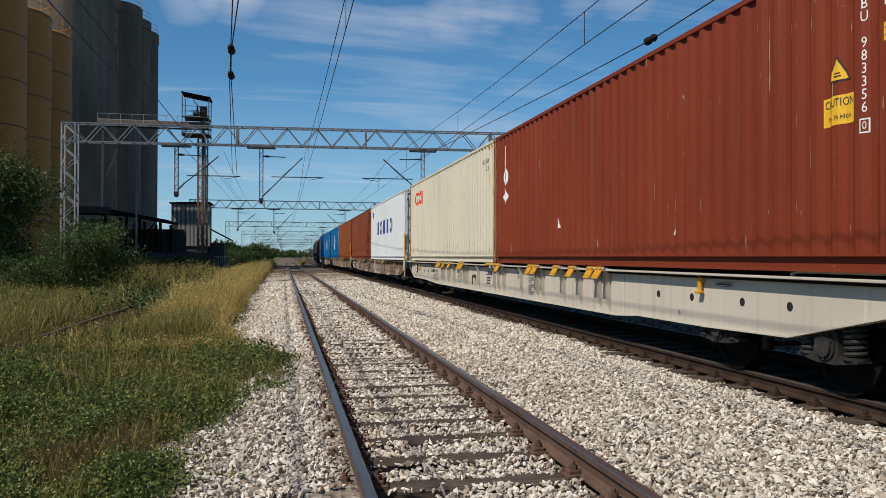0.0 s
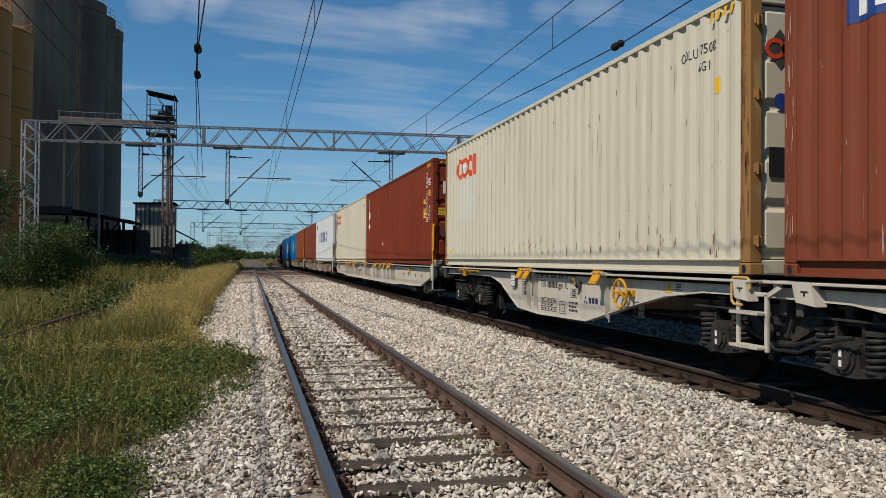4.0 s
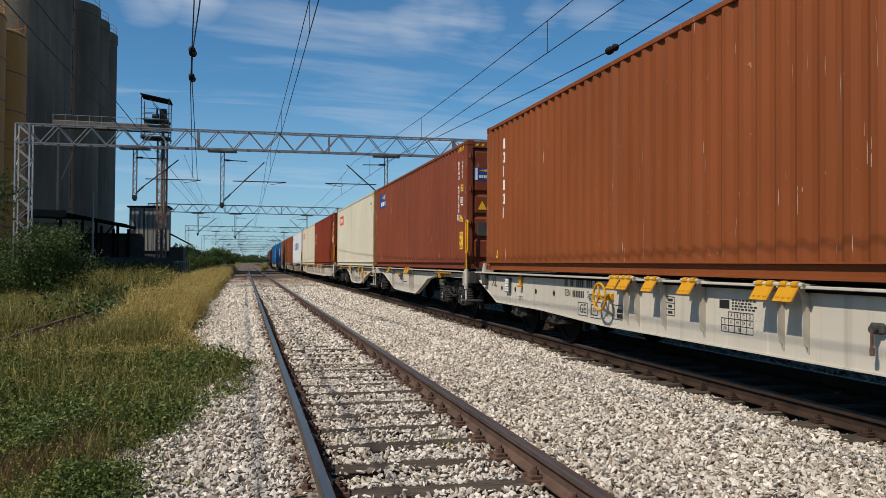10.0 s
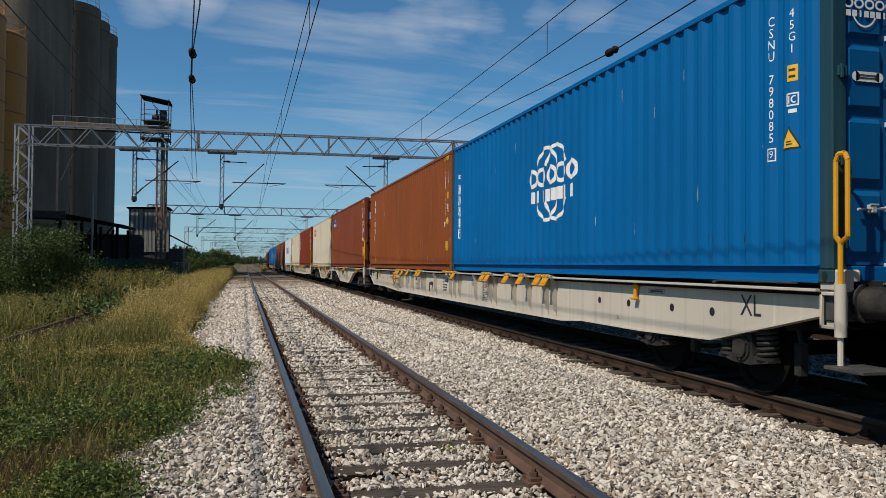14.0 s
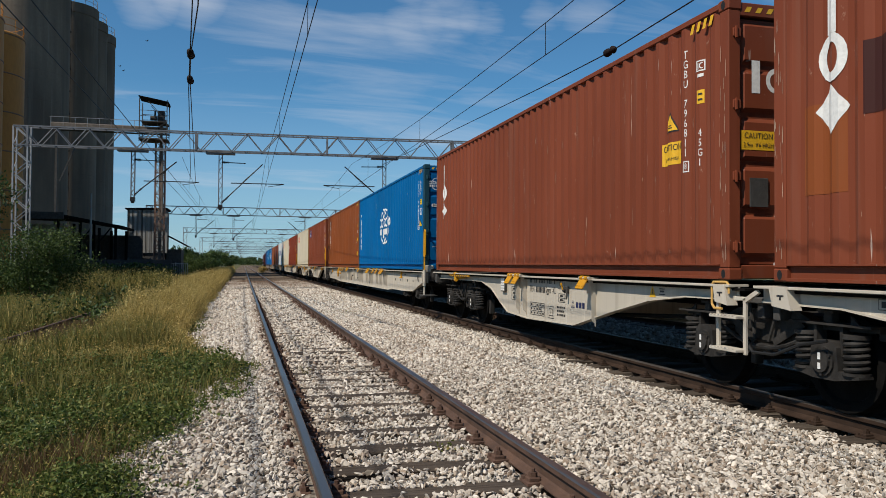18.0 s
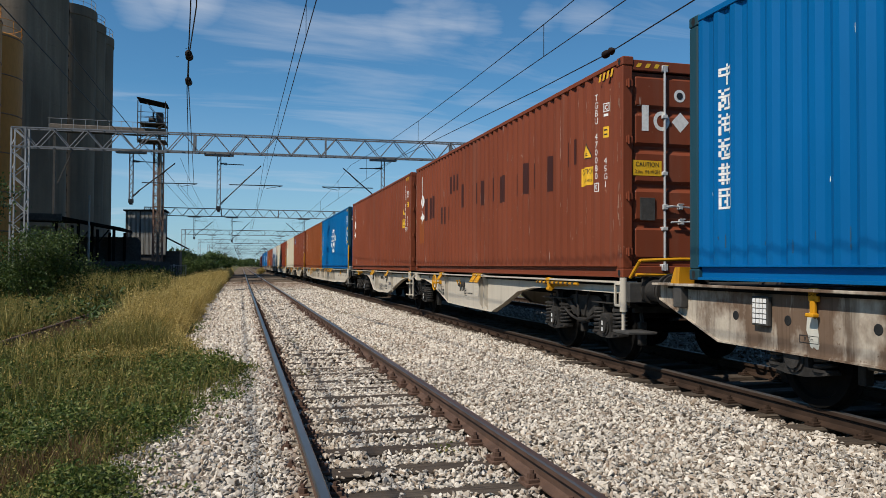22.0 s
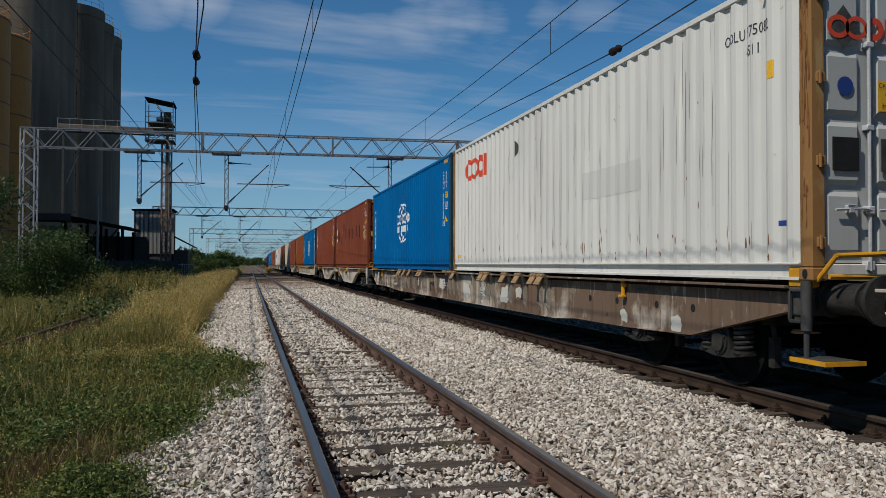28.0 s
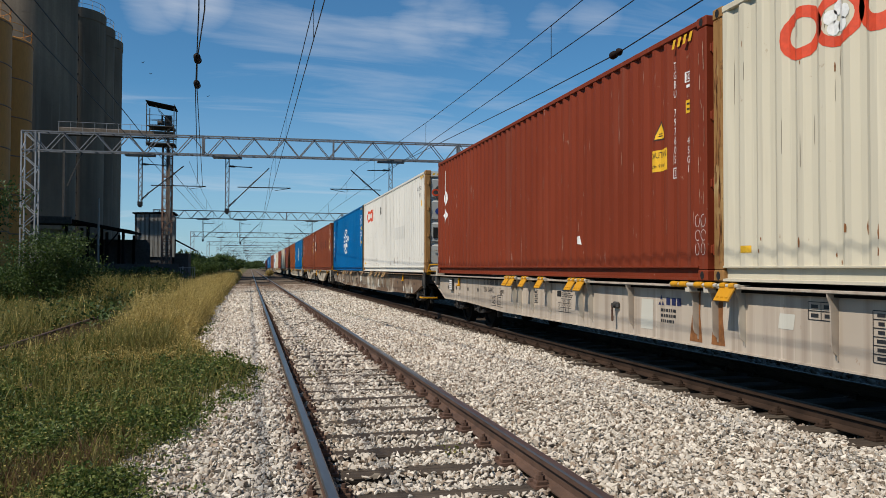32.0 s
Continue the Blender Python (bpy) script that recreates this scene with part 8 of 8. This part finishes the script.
def rear_post(wagon, s, step_paint, grip, post=None):
    """Shunter's step, post and hand rail by a rear corner."""
    part("step_post", Shape().rod((WEB - 0.12, -s, 0.72), (WEB - 0.12, -s, 1.16), 0.048, 12).rod((WEB - 0.12, -s, 0.48), (WEB - 0.12, -s, 0.74), 0.025, 8).box(WEB - 0.15, WEB - 0.12, -s + 0.05, -s + 0.21, 1.06, 1.09, 0.005).box(WEB - 0.15, WEB - 0.12, -s + 0.05, -s + 0.21, 0.78, 0.81, 0.005).box(WEB - 0.15, WEB - 0.12, -s + 0.18, -s + 0.21, 0.78, 1.09, 0.005).box(WEB - 0.08, WEB, -s + 0.05, -s + 0.21, 0.80, 1.06, 0.005), post or SILL, wagon, "grey round step post", True)
    part("step", Shape().box(WEB - 0.24, WEB + 0.16, -s - 0.36, -s + 0.06, 0.455, 0.485, 0.005), step_paint, wagon, "metal tread step")
    if grip:
        part("hand_rail", Shape().pipe([(WEB - 0.12, -s, 1.14), (WEB - 0.12, -s, 1.50), (WEB - 0.12, -s + 0.05, 1.55), (WEB - 0.12, -s + 0.05, 2.18), (WEB - 0.12, -s + 0.02, 2.24), (WEB - 0.12, -s - 0.05, 2.24), (WEB - 0.12, -s - 0.08, 2.18), (WEB - 0.12, -s - 0.08, 1.55), (WEB - 0.12, -s, 1.50)], 0.022, 8), YELLOW, wagon, "yellow looped hand rail", True)
    else:
        part("end_rail", Shape().pipe([(WEB - 0.05, -s - 0.05, 1.16), (WEB - 0.02, -s - 0.25, 1.38), (WEB + 0.5, -s - 0.30, 1.40), (WEB + 1.6, -s - 0.30, 1.40)], 0.022, 8).pipe([(WEB - 0.05, -s - 0.2, 1.2), (WEB + 1.6, -s - 0.25, 1.2)], 0.02, 8), YELLOW, wagon, "yellow end railing", True)


def corner_step(wagon, s):
    """Light grey step ladder, grab loop and guide blocks at the joint between two units."""
    sh = Shape()
    for d in (-0.22, 0.22):
        sh.box(WEB - 0.10, WEB - 0.065, -s + d - 0.022, -s + d + 0.022, 0.42, 0.98, 0.006)
    sh.box(WEB - 0.10, WEB - 0.065, -s - 0.24, -s - 0.06, 0.955, 0.995, 0.006)
    sh.prism([(-s - 0.22, 0.98), (-s - 0.40, 1.07), (-s - 0.44, 1.04), (-s - 0.24, 0.94)], "x", WEB - 0.10, WEB - 0.07)
    for z in (0.445, 0.775):
        sh.box(WEB - 0.20, WEB - 0.03, -s - 0.22, -s + 0.22, z, z + 0.03, 0.005)
        for k in range(7):
            sh.box(WEB - 0.203, WEB - 0.199, -s - 0.19 + 0.06 * k, -s - 0.165 + 0.06 * k, z + 0.028, z + 0.04)
    part("ladder", sh, SILL, wagon, "light grey step ladder with serrated treads")
    part("grab_loop", Shape().pipe([(WEB - 0.10, -s + 0.02, 1.02), (WEB - 0.10, -s + 0.02, 1.10), (WEB - 0.10, -s + 0.06, 1.135), (WEB - 0.10, -s + 0.28, 1.135), (WEB - 0.10, -s + 0.31, 1.10), (WEB - 0.10, -s + 0.31, 0.90), (WEB - 0.10, -s + 0.27, 0.86), (WEB - 0.10, -s + 0.14, 0.86)], 0.014, 8), YELLOW_PALE, wagon, "dull yellow grab loop", True)
    for y, w in ((-s + 0.06, 0.20), (-s - 0.86, 0.24)):
        block = part("guide_block", Shape().prism([(y, 1.11), (y + w, 1.11), (y + w * 0.8, 0.93), (y - w * 0.25, 0.90)], "x", WEB - 0.13, WEB - 0.005), SILL, wagon, "pale cast guide block")
        part("block_mark", Shape().box(WEB - 0.134, WEB - 0.131, y + 0.03, y + 0.12, 1.02, 1.035).box(WEB - 0.134, WEB - 0.131, y + 0.065, y + 0.085, 0.99, 1.02), BLACK, block, "small black stencil")
    part("brake_cable", Shape().pipe([(WEB - 0.04, -s - 0.10, 0.62), (WEB - 0.06, -s - 0.30, 0.46), (WEB - 0.06, -s - 0.62, 0.47), (WEB - 0.05, -s - 0.95, 0.60), (WEB - 0.03, -s - 1.25, 0.66)], 0.016, 6), GASKET, wagon, "black sagging brake hose", True)
    part("joint_plate", Shape().box(WEB + 0.02, WEB + 0.30, -s - 0.75, -s - 0.1, 0.93, 0.99, 0.01).box(WEB + 0.05, WEB + 0.25, -s - 0.55, -s - 0.45, 0.78, 0.94, 0.01).box(WEB + 0.05, WEB + 0.25, -s - 0.32, -s - 0.22, 0.78, 0.94, 0.01), GREYGEAR, wagon, "dusty grey joint bracket")


def fit_long(key, paint, latch_paint, clean):
    w = wagons[key]
    d = 0.58
    fit_flaps(w, [(5.72, 6.02), 6.65, 7.45, (8.72, 9.05), 12.62, (14.90, 15.22), 16.35, 17.12, (17.92, 18.25)], latch_paint, d)
    for s in (10.35, 11.85, 12.22, 13.95):
        r = part("rib", shared(("rib", "x", paint.name), lambda: rib_shape(d).mesh("rib", paint)), None, w)
        r.location = (0, -s, 0)
    clasp = part("center_latch", Shape().rod((WEB - 0.15, -11.52, 1.118), (WEB - 0.15, -12.42, 1.118), 0.022, 8).box(WEB - 0.16, WEB - 0.01, -11.90, -11.82, 1.03, 1.12, 0.008).box(WEB - 0.16, WEB - 0.01, -12.26, -12.18, 1.03, 1.12, 0.008), hinge_paint(latch_paint), w, "double hinge bar at mid-wagon")
    for y in (-11.62, -11.80, -12.10, -12.30):
        part("sleeve", shared(("sleeve", latch_paint.name), lambda: Shape().rod((0, -0.07, 0), (0, 0.07, 0), 0.034, 10).mesh("sleeve", latch_paint, True)), None, clasp, "yellow sleeve").location = (WEB - 0.15, y, 1.118)
    hole = lambda: Shape().lathe([(0.001, -0.003), (0.042, -0.003), (0.048, 0.0)], axis="x", sides=14).mesh("hole", GASKET)
    for s in (0.66, 1.43, 2.47, 3.27, 19.85, 20.7, 21.75, 22.55):
        o = part("web_hole", shared("hole", hole), None, w, "dark round hole in the web")
        o.location = (WEB - 0.002, -s, 0.81)
    for s in (1.80, 20.95):
        spigot(w, s, YELLOW)
    reflector(w, 1.10, 0.88)
    stencil(w, number_bars(1.3, "Sggnss", "D-AAEC") if key in ("h", "j") else number_bars(), 4.38, 0.92)
    stencil(w, Flat().border(0, 0, 0.34, 0.20, 0.010).text("GE", 0, 0, 0.19, 0.9), 4.38, 0.62)
    stencil(w, Flat().border(0, 0, 0.34, 0.24, 0.010).border(-0.05, 0, 0.2, 0.16, 0.012).text("G1", -0.05, 0, 0.08, 0.9), 4.82, 0.63)
    stencil(w, Flat().border(0, 0, 0.24, 0.07, 0.006).text("R 75m", 0, 0, 0.055, 0.8), 1.70, 0.66)
    stencil(w, Flat().text("2R", 0, 0, 0.07, 0.8), 20.4, 0.60)
    stencil(w, Flat().text("1R", 0, 0, 0.06, 0.8), 3.0, 0.60)
    stencil(w, load_table(), 8.07, 0.70)
    stencil(w, table(2, 6, 0.34, 0.42, 3), 14.5, 0.75)
    stencil(w, table(2, 2, 0.32, 0.16, 5), 13.75, 0.92)
    stencil(w, table(1, 3, 0.20, 0.22, 6), 6.80, 0.80)
    stencil(w, small_lines(4, 0.42, 0.03, 16), 8.2, 0.93)
    part("oval_hole", Shape().box(WEB - 0.004, WEB - 0.001, -7.945, -7.775, 0.835, 0.925, 0.0012), GASKET, w, "dark oblong hole in the web")
    stencil(w, Flat().border(0, 0, 0.38, 0.05, 0.006).rect(0, 0, 0.3, 0.02), 21.4, 0.99)
    stencil(w, Flat().poly([(0, 0.075), (-0.028, 0.02), (0.028, 0.02)]).poly([(-0.07, -0.05), (-0.03, 0.0), (-0.012, -0.05)]).poly([(0.07, -0.05), (0.03, 0.0), (0.012, -0.05)]).rect(0.16, 0, 0.09, 0.09).rect(0.28, 0, 0.09, 0.09).rect(0.40, 0, 0.09, 0.09), 11.05, 0.90, "maker_mark", MAKER, "dark blue maker's mark")
    stencil(w, small_lines(3, 0.42, 0.065, 8), 11.25, 0.79)
    valve = part("brake_valve", Shape().box(WEB - 0.05, WEB - 0.004, -9.97, -9.83, 0.75, 0.84, 0.015).rod((WEB - 0.05, -9.9, 0.79), (WEB - 0.09, -9.9, 0.79), 0.035, 10), GREYGEAR, w, "dusty brake valve")
    part("valve_lever", Shape().rod((WEB - 0.085, -9.9, 0.79), (WEB - 0.09, -9.905, 0.62), 0.014, 6).box(WEB - 0.10, WEB - 0.075, -9.925, -9.885, 0.58, 0.65, 0.006), RUST_PLATE, valve, "rusty hanging lever")
    rear_post(w, 24.52, GREYGEAR, clean, SILL if clean else GREYGEAR)
    if not clean:
        part("step_edge", Shape().box(WEB - 0.25, WEB - 0.235, -24.88, -24.46, 0.45, 0.49), YELLOW, w, "yellow edge of the step")
        part("step_edge", Shape().box(WEB - 0.25, WEB + 0.16, -24.895, -24.88, 0.45, 0.49), YELLOW, w, "yellow edge of the step")
    part("sill_rod", Shape().pipe([(WEB - 0.02, -22.6, 1.13), (WEB - 0.02, -22.7, 1.16), (WEB - 0.02, -23.9, 1.16)], 0.018, 6), paint, w, "thin rod along the deck edge")
    part("corner_block", Shape().box(WEB - 0.10, WEB + 0.16, -24.45, -24.25, 1.09, 1.28, 0.02), YELLOW if not clean else SILL, w, "corner guide block")
    part("corner_block", Shape().prism([(0.30, 1.10), (0.48, 1.10), (0.38, 1.30), (0.28, 1.30)], "x", WEB - 0.06, WEB + 0.14), SILL if clean else YELLOW, w, "corner guide block")
    part("brake_pipe", Shape().pipe([(-0.9, -3, 0.62), (-0.9, -12, 0.60), (-0.9, -22, 0.62)], 0.03, 6), DARK, w, "dark brake pipe")


def fit_joint(key, gap):
    w = wagons[key]
    fit_flaps(w, [(5.75, 6.10), 8.87], YELLOW, 0.66)
    fit_flaps(w, [3.05, (5.83, 6.16)], YELLOW, 0.66, -gap)
    lever(w, 2.15, YELLOW)
    lever(w, gap + 10.05, YELLOW)
    reflector(w, 5.02, 0.93)
    if key == "b":
        hand_wheel(w, 9.55, 0.86)
    else:
        hand_wheel(w, gap + 2.375, 0.886)
    stencil(w, number_bars(1.2), 6.95, 0.97)
    stencil(w, Flat().border(0, 0, 0.26, 0.16, 0.009).text("GE", 0, 0, 0.14, 0.9), 7.7, 1.0)
    stencil(w, table(5, 3, 0.66, 0.21, 11), 6.68, 0.55)
    stencil(w, Flat().border(0, 0, 0.26, 0.2, 0.009).border(0, 0, 0.16, 0.12, 0.01).text("G1", 0, 0, 0.06, 0.9), 7.28, 0.53)
    stencil(w, table(1, 3, 0.22, 0.24, 12), 5.5, 0.78)
    stencil(w, table(1, 2, 0.24, 0.13, 13), 7.72, 0.78)
    stencil(w, Flat().poly([(0, 0.07), (-0.026, 0.02), (0.026, 0.02)]).poly([(-0.065, -0.05), (-0.03, 0.0), (-0.012, -0.05)]).poly([(0.065, -0.05), (0.03, 0.0), (0.012, -0.05)]).rect(0.15, 0, 0.08, 0.085).rect(0.26, 0, 0.08, 0.085).rect(0.37, 0, 0.08, 0.085), 8.15, 0.70, "maker_mark", MAKER, "dark blue maker's mark")
    stencil(w, small_lines(3, 0.36, 0.06, 9), 7.72, 0.63)
    stencil(w, Flat().border(0, 0, 0.30, 0.08, 0.006).text("R 75m", 0, 0, 0.06, 0.8).border(0.36, 0, 0.30, 0.08, 0.006).rect(0.36, 0, 0.2, 0.03), 0.95, 1.02)
    stencil(w, Flat().border(0, 0, 0.20, 0.09, 0.006).rect(0, 0, 0.14, 0.05), gap + 1.2, 1.0)
    stencil(w, table(1, 2, 0.24, 0.14, 14), gap + 4.62, 0.72)
    stencil(w, small_lines(1, 0.40, 0.06, 19), gap + 5.0, 0.70)
    for s, z in ((7.95, 0.92), (gap + 4.30, 0.88), (gap + 4.52, 0.89)):
        valve = part("brake_valve", Shape().box(WEB - 0.05, WEB - 0.004, -s - 0.065, -s + 0.065, z - 0.055, z + 0.055, 0.012).rod((WEB - 0.05, -s, z), (WEB - 0.085, -s, z), 0.034, 10).rod((WEB - 0.04, -s - 0.045, z - 0.04), (WEB - 0.05, -s - 0.05, z - 0.15), 0.013, 6), GREYGEAR, w, "dusty brake changeover valve")
        part("valve_lever", Shape().rod((WEB - 0.085, -s, z), (WEB - 0.105, -s + 0.012, z + 0.085), 0.011, 6).rod((WEB - 0.105, -s + 0.012, z + 0.07), (WEB - 0.108, -s + 0.014, z + 0.105), 0.017, 8), YELLOW, valve, "short yellow lever")
    corner_step(w, 12.19)
    tri = stencil(w, Flat().poly([(-0.075, -0.07), (0.075, -0.07), (0, 0.08)]), 10.5, 0.985, "warning_triangle", STICKER, "small yellow warning triangle")
    Flat().rect(0, 0, 0.014, 0.06).on_plane("triangle_mark", BLACK, tri, (WEB - 0.006, -10.5, 0.98), (0, -1, 0))
    stencil(w, Flat().rect(0, 0.03, 0.12, 0.012).rect(0, -0.035, 0.14, 0.012).rect(0, 0, 0.10, 0.022), 10.72, 0.99)
    rear_post(w, gap + 12.22, GREYGEAR, key == "b", None)
    part("underfloor_pipe", Shape().pipe([(-0.8, -0.5, 0.75), (-0.85, -4.5, 0.66), (-0.85, -8, 0.55), (-0.8, -12, 0.75)], 0.028, 6), DARK, w, "dark brake pipe")


def blotch(du, dw, seed):
    """A ragged patch of paint."""
    r = random.Random(seed)
    fl, pts = Flat(), []
    p, q = r.uniform(0, 6), r.uniform(0, 6)
    for i in range(30):
        a = 2 * math.pi * i / 30
        k = (1 + 0.16 * math.sin(2 * a + p) + 0.10 * math.sin(5 * a + q) + r.uniform(-0.05, 0.05)) / max(abs(math.cos(a)), abs(math.sin(a))) ** 0.5
        pts.append((0.5 * du * k * math.cos(a), 0.5 * dw * k * math.sin(a)))
    return fl.poly(pts)


fit_long("a2", SILL, YELLOW, True)
fit_long("d", SILL, YELLOW, True)
hand_wheel(wagons["d"], 5.25, 0.84)
stencil(wagons["d"], Flat().text("XL", 0, 0, 0.30, 0.9), 0.20, 0.92)
stencil(wagons["d"], Flat().text("XL", 0, 0, 0.30, 0.9), 23.2, 0.90)
fit_long("h", SILL_DIRTY, YELLOW_DIRTY, False)
fit_long("j", SILL_DUSTY, YELLOW, True)
fit_long("r1", SILL_DIRTY, YELLOW_DIRTY, True)
fit_long("b1", SILL_DIRTY, YELLOW_DIRTY, True)
fit_joint("b", F["b"] - F["c"])
fit_joint("f", F["f"] - F["g"])
for s, z, du, dw in ((4.35, 0.64, 0.55, 0.10), (10.9, 0.80, 0.55, 0.30), (14.5, 0.76, 0.42, 0.48), (16.0, 0.72, 0.55, 0.36), (16.75, 0.78, 0.3, 0.22), (13.2, 0.72, 0.5, 0.34), (8.0, 0.78, 0.16, 0.24), (2.75, 0.66, 0.2, 0.12), (1.75, 0.74, 0.14, 0.3), (20.9, 0.62, 0.2, 0.16), (22.2, 0.60, 0.26, 0.18), (5.5, 0.98, 0.5, 0.2)):
    stencil(wagons["h"], blotch(du, dw, int(s * 10)), s, z, "paint_patch", PATCHPALE, "pale repainted patch", 0.003)
for s, z, du, dw in ((10.7, 0.72, 0.42, 0.42), (13.3, 0.80, 0.3, 0.16)):
    stencil(wagons["j"], Flat().rect(0, 0, du * 0.7, dw * 0.9, 0.012), s, z, "paint_patch", PATCHPALE, "pale repainted patch", 0.003)
for s in (11.80, 12.22):
    stencil(wagons["j"], Flat().poly([(-0.13, -0.31), (0.12, -0.31), (0.08, 0.0), (0.10, 0.28), (-0.09, 0.28), (-0.07, 0.05)]), s, 0.78, "rust_stain", RUST_SPOT, "brown rust run", 0.003)


def build_locomotive():
    y0 = F["b3"] + 1.6
    lo = thing("locomotive", "dark maroon and grey electric locomotive heading the train", "locomotive", at=(TRACK_2, y0, 0))
    moving.append((lo, y0))
    part("body", Shape().prism([(-1.45, 1.1), (1.45, 1.1), (1.45, 3.2), (1.1, 3.75), (-1.1, 3.75), (-1.45, 3.2)], "y", 0.5, 15.5), LOCO_PAINT, lo, "dark maroon locomotive body")
    part("underframe", Shape().box(-1.35, 1.35, 0.3, 15.7, 0.55, 1.12, 0.04), DARK, lo)
    part("lower_stripe", Shape().box(-1.46, -1.452, 0.5, 15.5, 1.3, 1.75), DARK, lo, "dark grey stripe")
    part("rear_window", Shape().box(-1.1, 1.1, 0.48, 0.497, 2.4, 3.1), GASKET, lo, "dark cab window")
    for y in (3.6, 12.4):
        build_bogie(lo, y)
    for s in (-1, 1):
        part("roof_vent", Shape().box(s * 0.5 - 0.4, s * 0.5 + 0.4, 5, 11, 3.72, 3.95, 0.05), GREYGEAR, lo, "grey roof equipment")
    part("pantograph", Shape().pipe([(0, 12, 3.8), (0, 13.4, 4.7), (0, 12.2, 5.45)], 0.04, 6).bar((-0.8, 12.2, 5.47), (0.8, 12.2, 5.47), 0.06), DARK, lo, "raised pantograph")


LOCO_PAINT = painted("dark_locomotive_paint", (0.07, 0.018, 0.015), wear=0.2, dirt=0.2)
build_locomotive()


# ---- pigeons about the silos ----
flying = []
PIGEON = plain("dark_grey_plumage", (0.05, 0.052, 0.058), 0.7)


def build_pigeon(route):
    b = thing("pigeon", "dark grey pigeon in flight beside the silos", "bird", "pigeons in flight")
    part("body", Shape().lathe([(0.005, -0.16), (0.045, -0.08), (0.06, 0.0), (0.05, 0.08), (0.03, 0.12), (0.032, 0.15), (0.005, 0.18)], axis="y", sides=10), PIGEON, b, "", True)
    part("tail", Shape().add([(-0.03, -0.12, 0), (0.03, -0.12, 0), (0.07, -0.28, 0.01), (-0.07, -0.28, 0.01), (0, -0.2, -0.012)], [(0, 1, 2, 3), (0, 4, 1), (1, 4, 2), (2, 4, 3), (3, 4, 0)]), PIGEON, b)
    for s in (-1, 1):
        part("wing", Shape().add([(s * 0.03, 0.09, 0.02), (s * 0.20, 0.12, 0.10), (s * 0.36, 0.0, 0.17), (s * 0.18, -0.07, 0.10), (s * 0.03, -0.08, 0.02), (s * 0.16, 0.02, 0.105)], [(0, 1, 5), (1, 2, 5), (2, 3, 5), (3, 4, 5), (4, 0, 5), (0, 4, 3, 2, 1)]), PIGEON, b)
    flying.append((b, route))


build_pigeon([(0, -26.5, 138, 31), (16.5, -26.5, 138, 31.8), (17.4, -25.9, 138, 32.7), (18.2, -17.1, 132, 33.6), (19.2, -4.6, 128, 28.3), (20.0, 3.2, 128, 31.7), (20.5, 3.0, 129, 34.7), (21.5, -4.6, 132, 37.4), (22.6, -16.1, 135, 36.5), (23.6, -27.0, 138, 34.0), (29.8, -28.9, 138, 34.0), (30.5, -17.8, 128, 27.2), (31, -12.9, 128, 30.4), (31.5, -18.4, 128, 33.5), (32, -16.8, 128, 33.6)])
build_pigeon([(0, -27.7, 138, 32), (16.8, -27.7, 138, 32.7), (17.4, -26.9, 138, 33.7), (18.2, -16.3, 132, 32.0), (19.2, -5.5, 128, 27.4), (20, 2.4, 128, 30.0), (20.5, 2.1, 129, 33.9), (21.5, -6.3, 132, 35.9), (22.6, -16.9, 135, 35.1), (23.6, -27.9, 138, 33.0), (29.8, -29.7, 138, 33.1), (30.5, -15.4, 128, 26.5), (31, -10.6, 128, 29.3), (31.5, -16.4, 128, 29.5), (32, -15.6, 128, 31.9)])
build_pigeon([(0, -26.0, 138, 30), (15.6, -26.0, 138, 30), (16.6, -19.8, 128, 31.6), (17.4, -18.7, 128, 36.8), (18.6, -8.8, 128, 33.4), (19.3, -2.9, 128, 27.5), (20, -5.4, 128, 27.7), (20.5, -10.5, 129, 32.6), (21.5, -18.6, 132, 34.5), (22.5, -26.7, 138, 34.9), (30, -28.9, 138, 35.0), (30.6, -10.4, 128, 25.9), (31, -6.1, 128, 24.9), (31.5, -7.2, 128, 28.4), (32, -6.9, 128, 28.8)])


def motions():
    """The train rolls away; everything on it goes with it, and the wheels turn."""
    for ob, y0 in moving:
        loc = ob.location.copy()
        walk(ob, [(t, pose(loc.x, y0 + s, loc.z)) for t, s in S_ROWS])
    steps = [5 * k / 30 for k in range(193)]
    steps[-1] = 32.0
    run = np.interp(steps, [t for t, _ in S_ROWS], [s for _, s in S_ROWS])
    rows = [(t, -math.degrees(s / 0.46)) for t, s in zip(steps, run)]
    for ob, y in turning:
        walk(ob, [(t, pose(0, y, 0.46, a)) for t, a in rows])
    for ob, route in flying:
        walk(ob, [(t, pose(x, y, z, 0, 0, 40 * math.sin(t * 1.3))) for t, x, y, z in route])


motions()
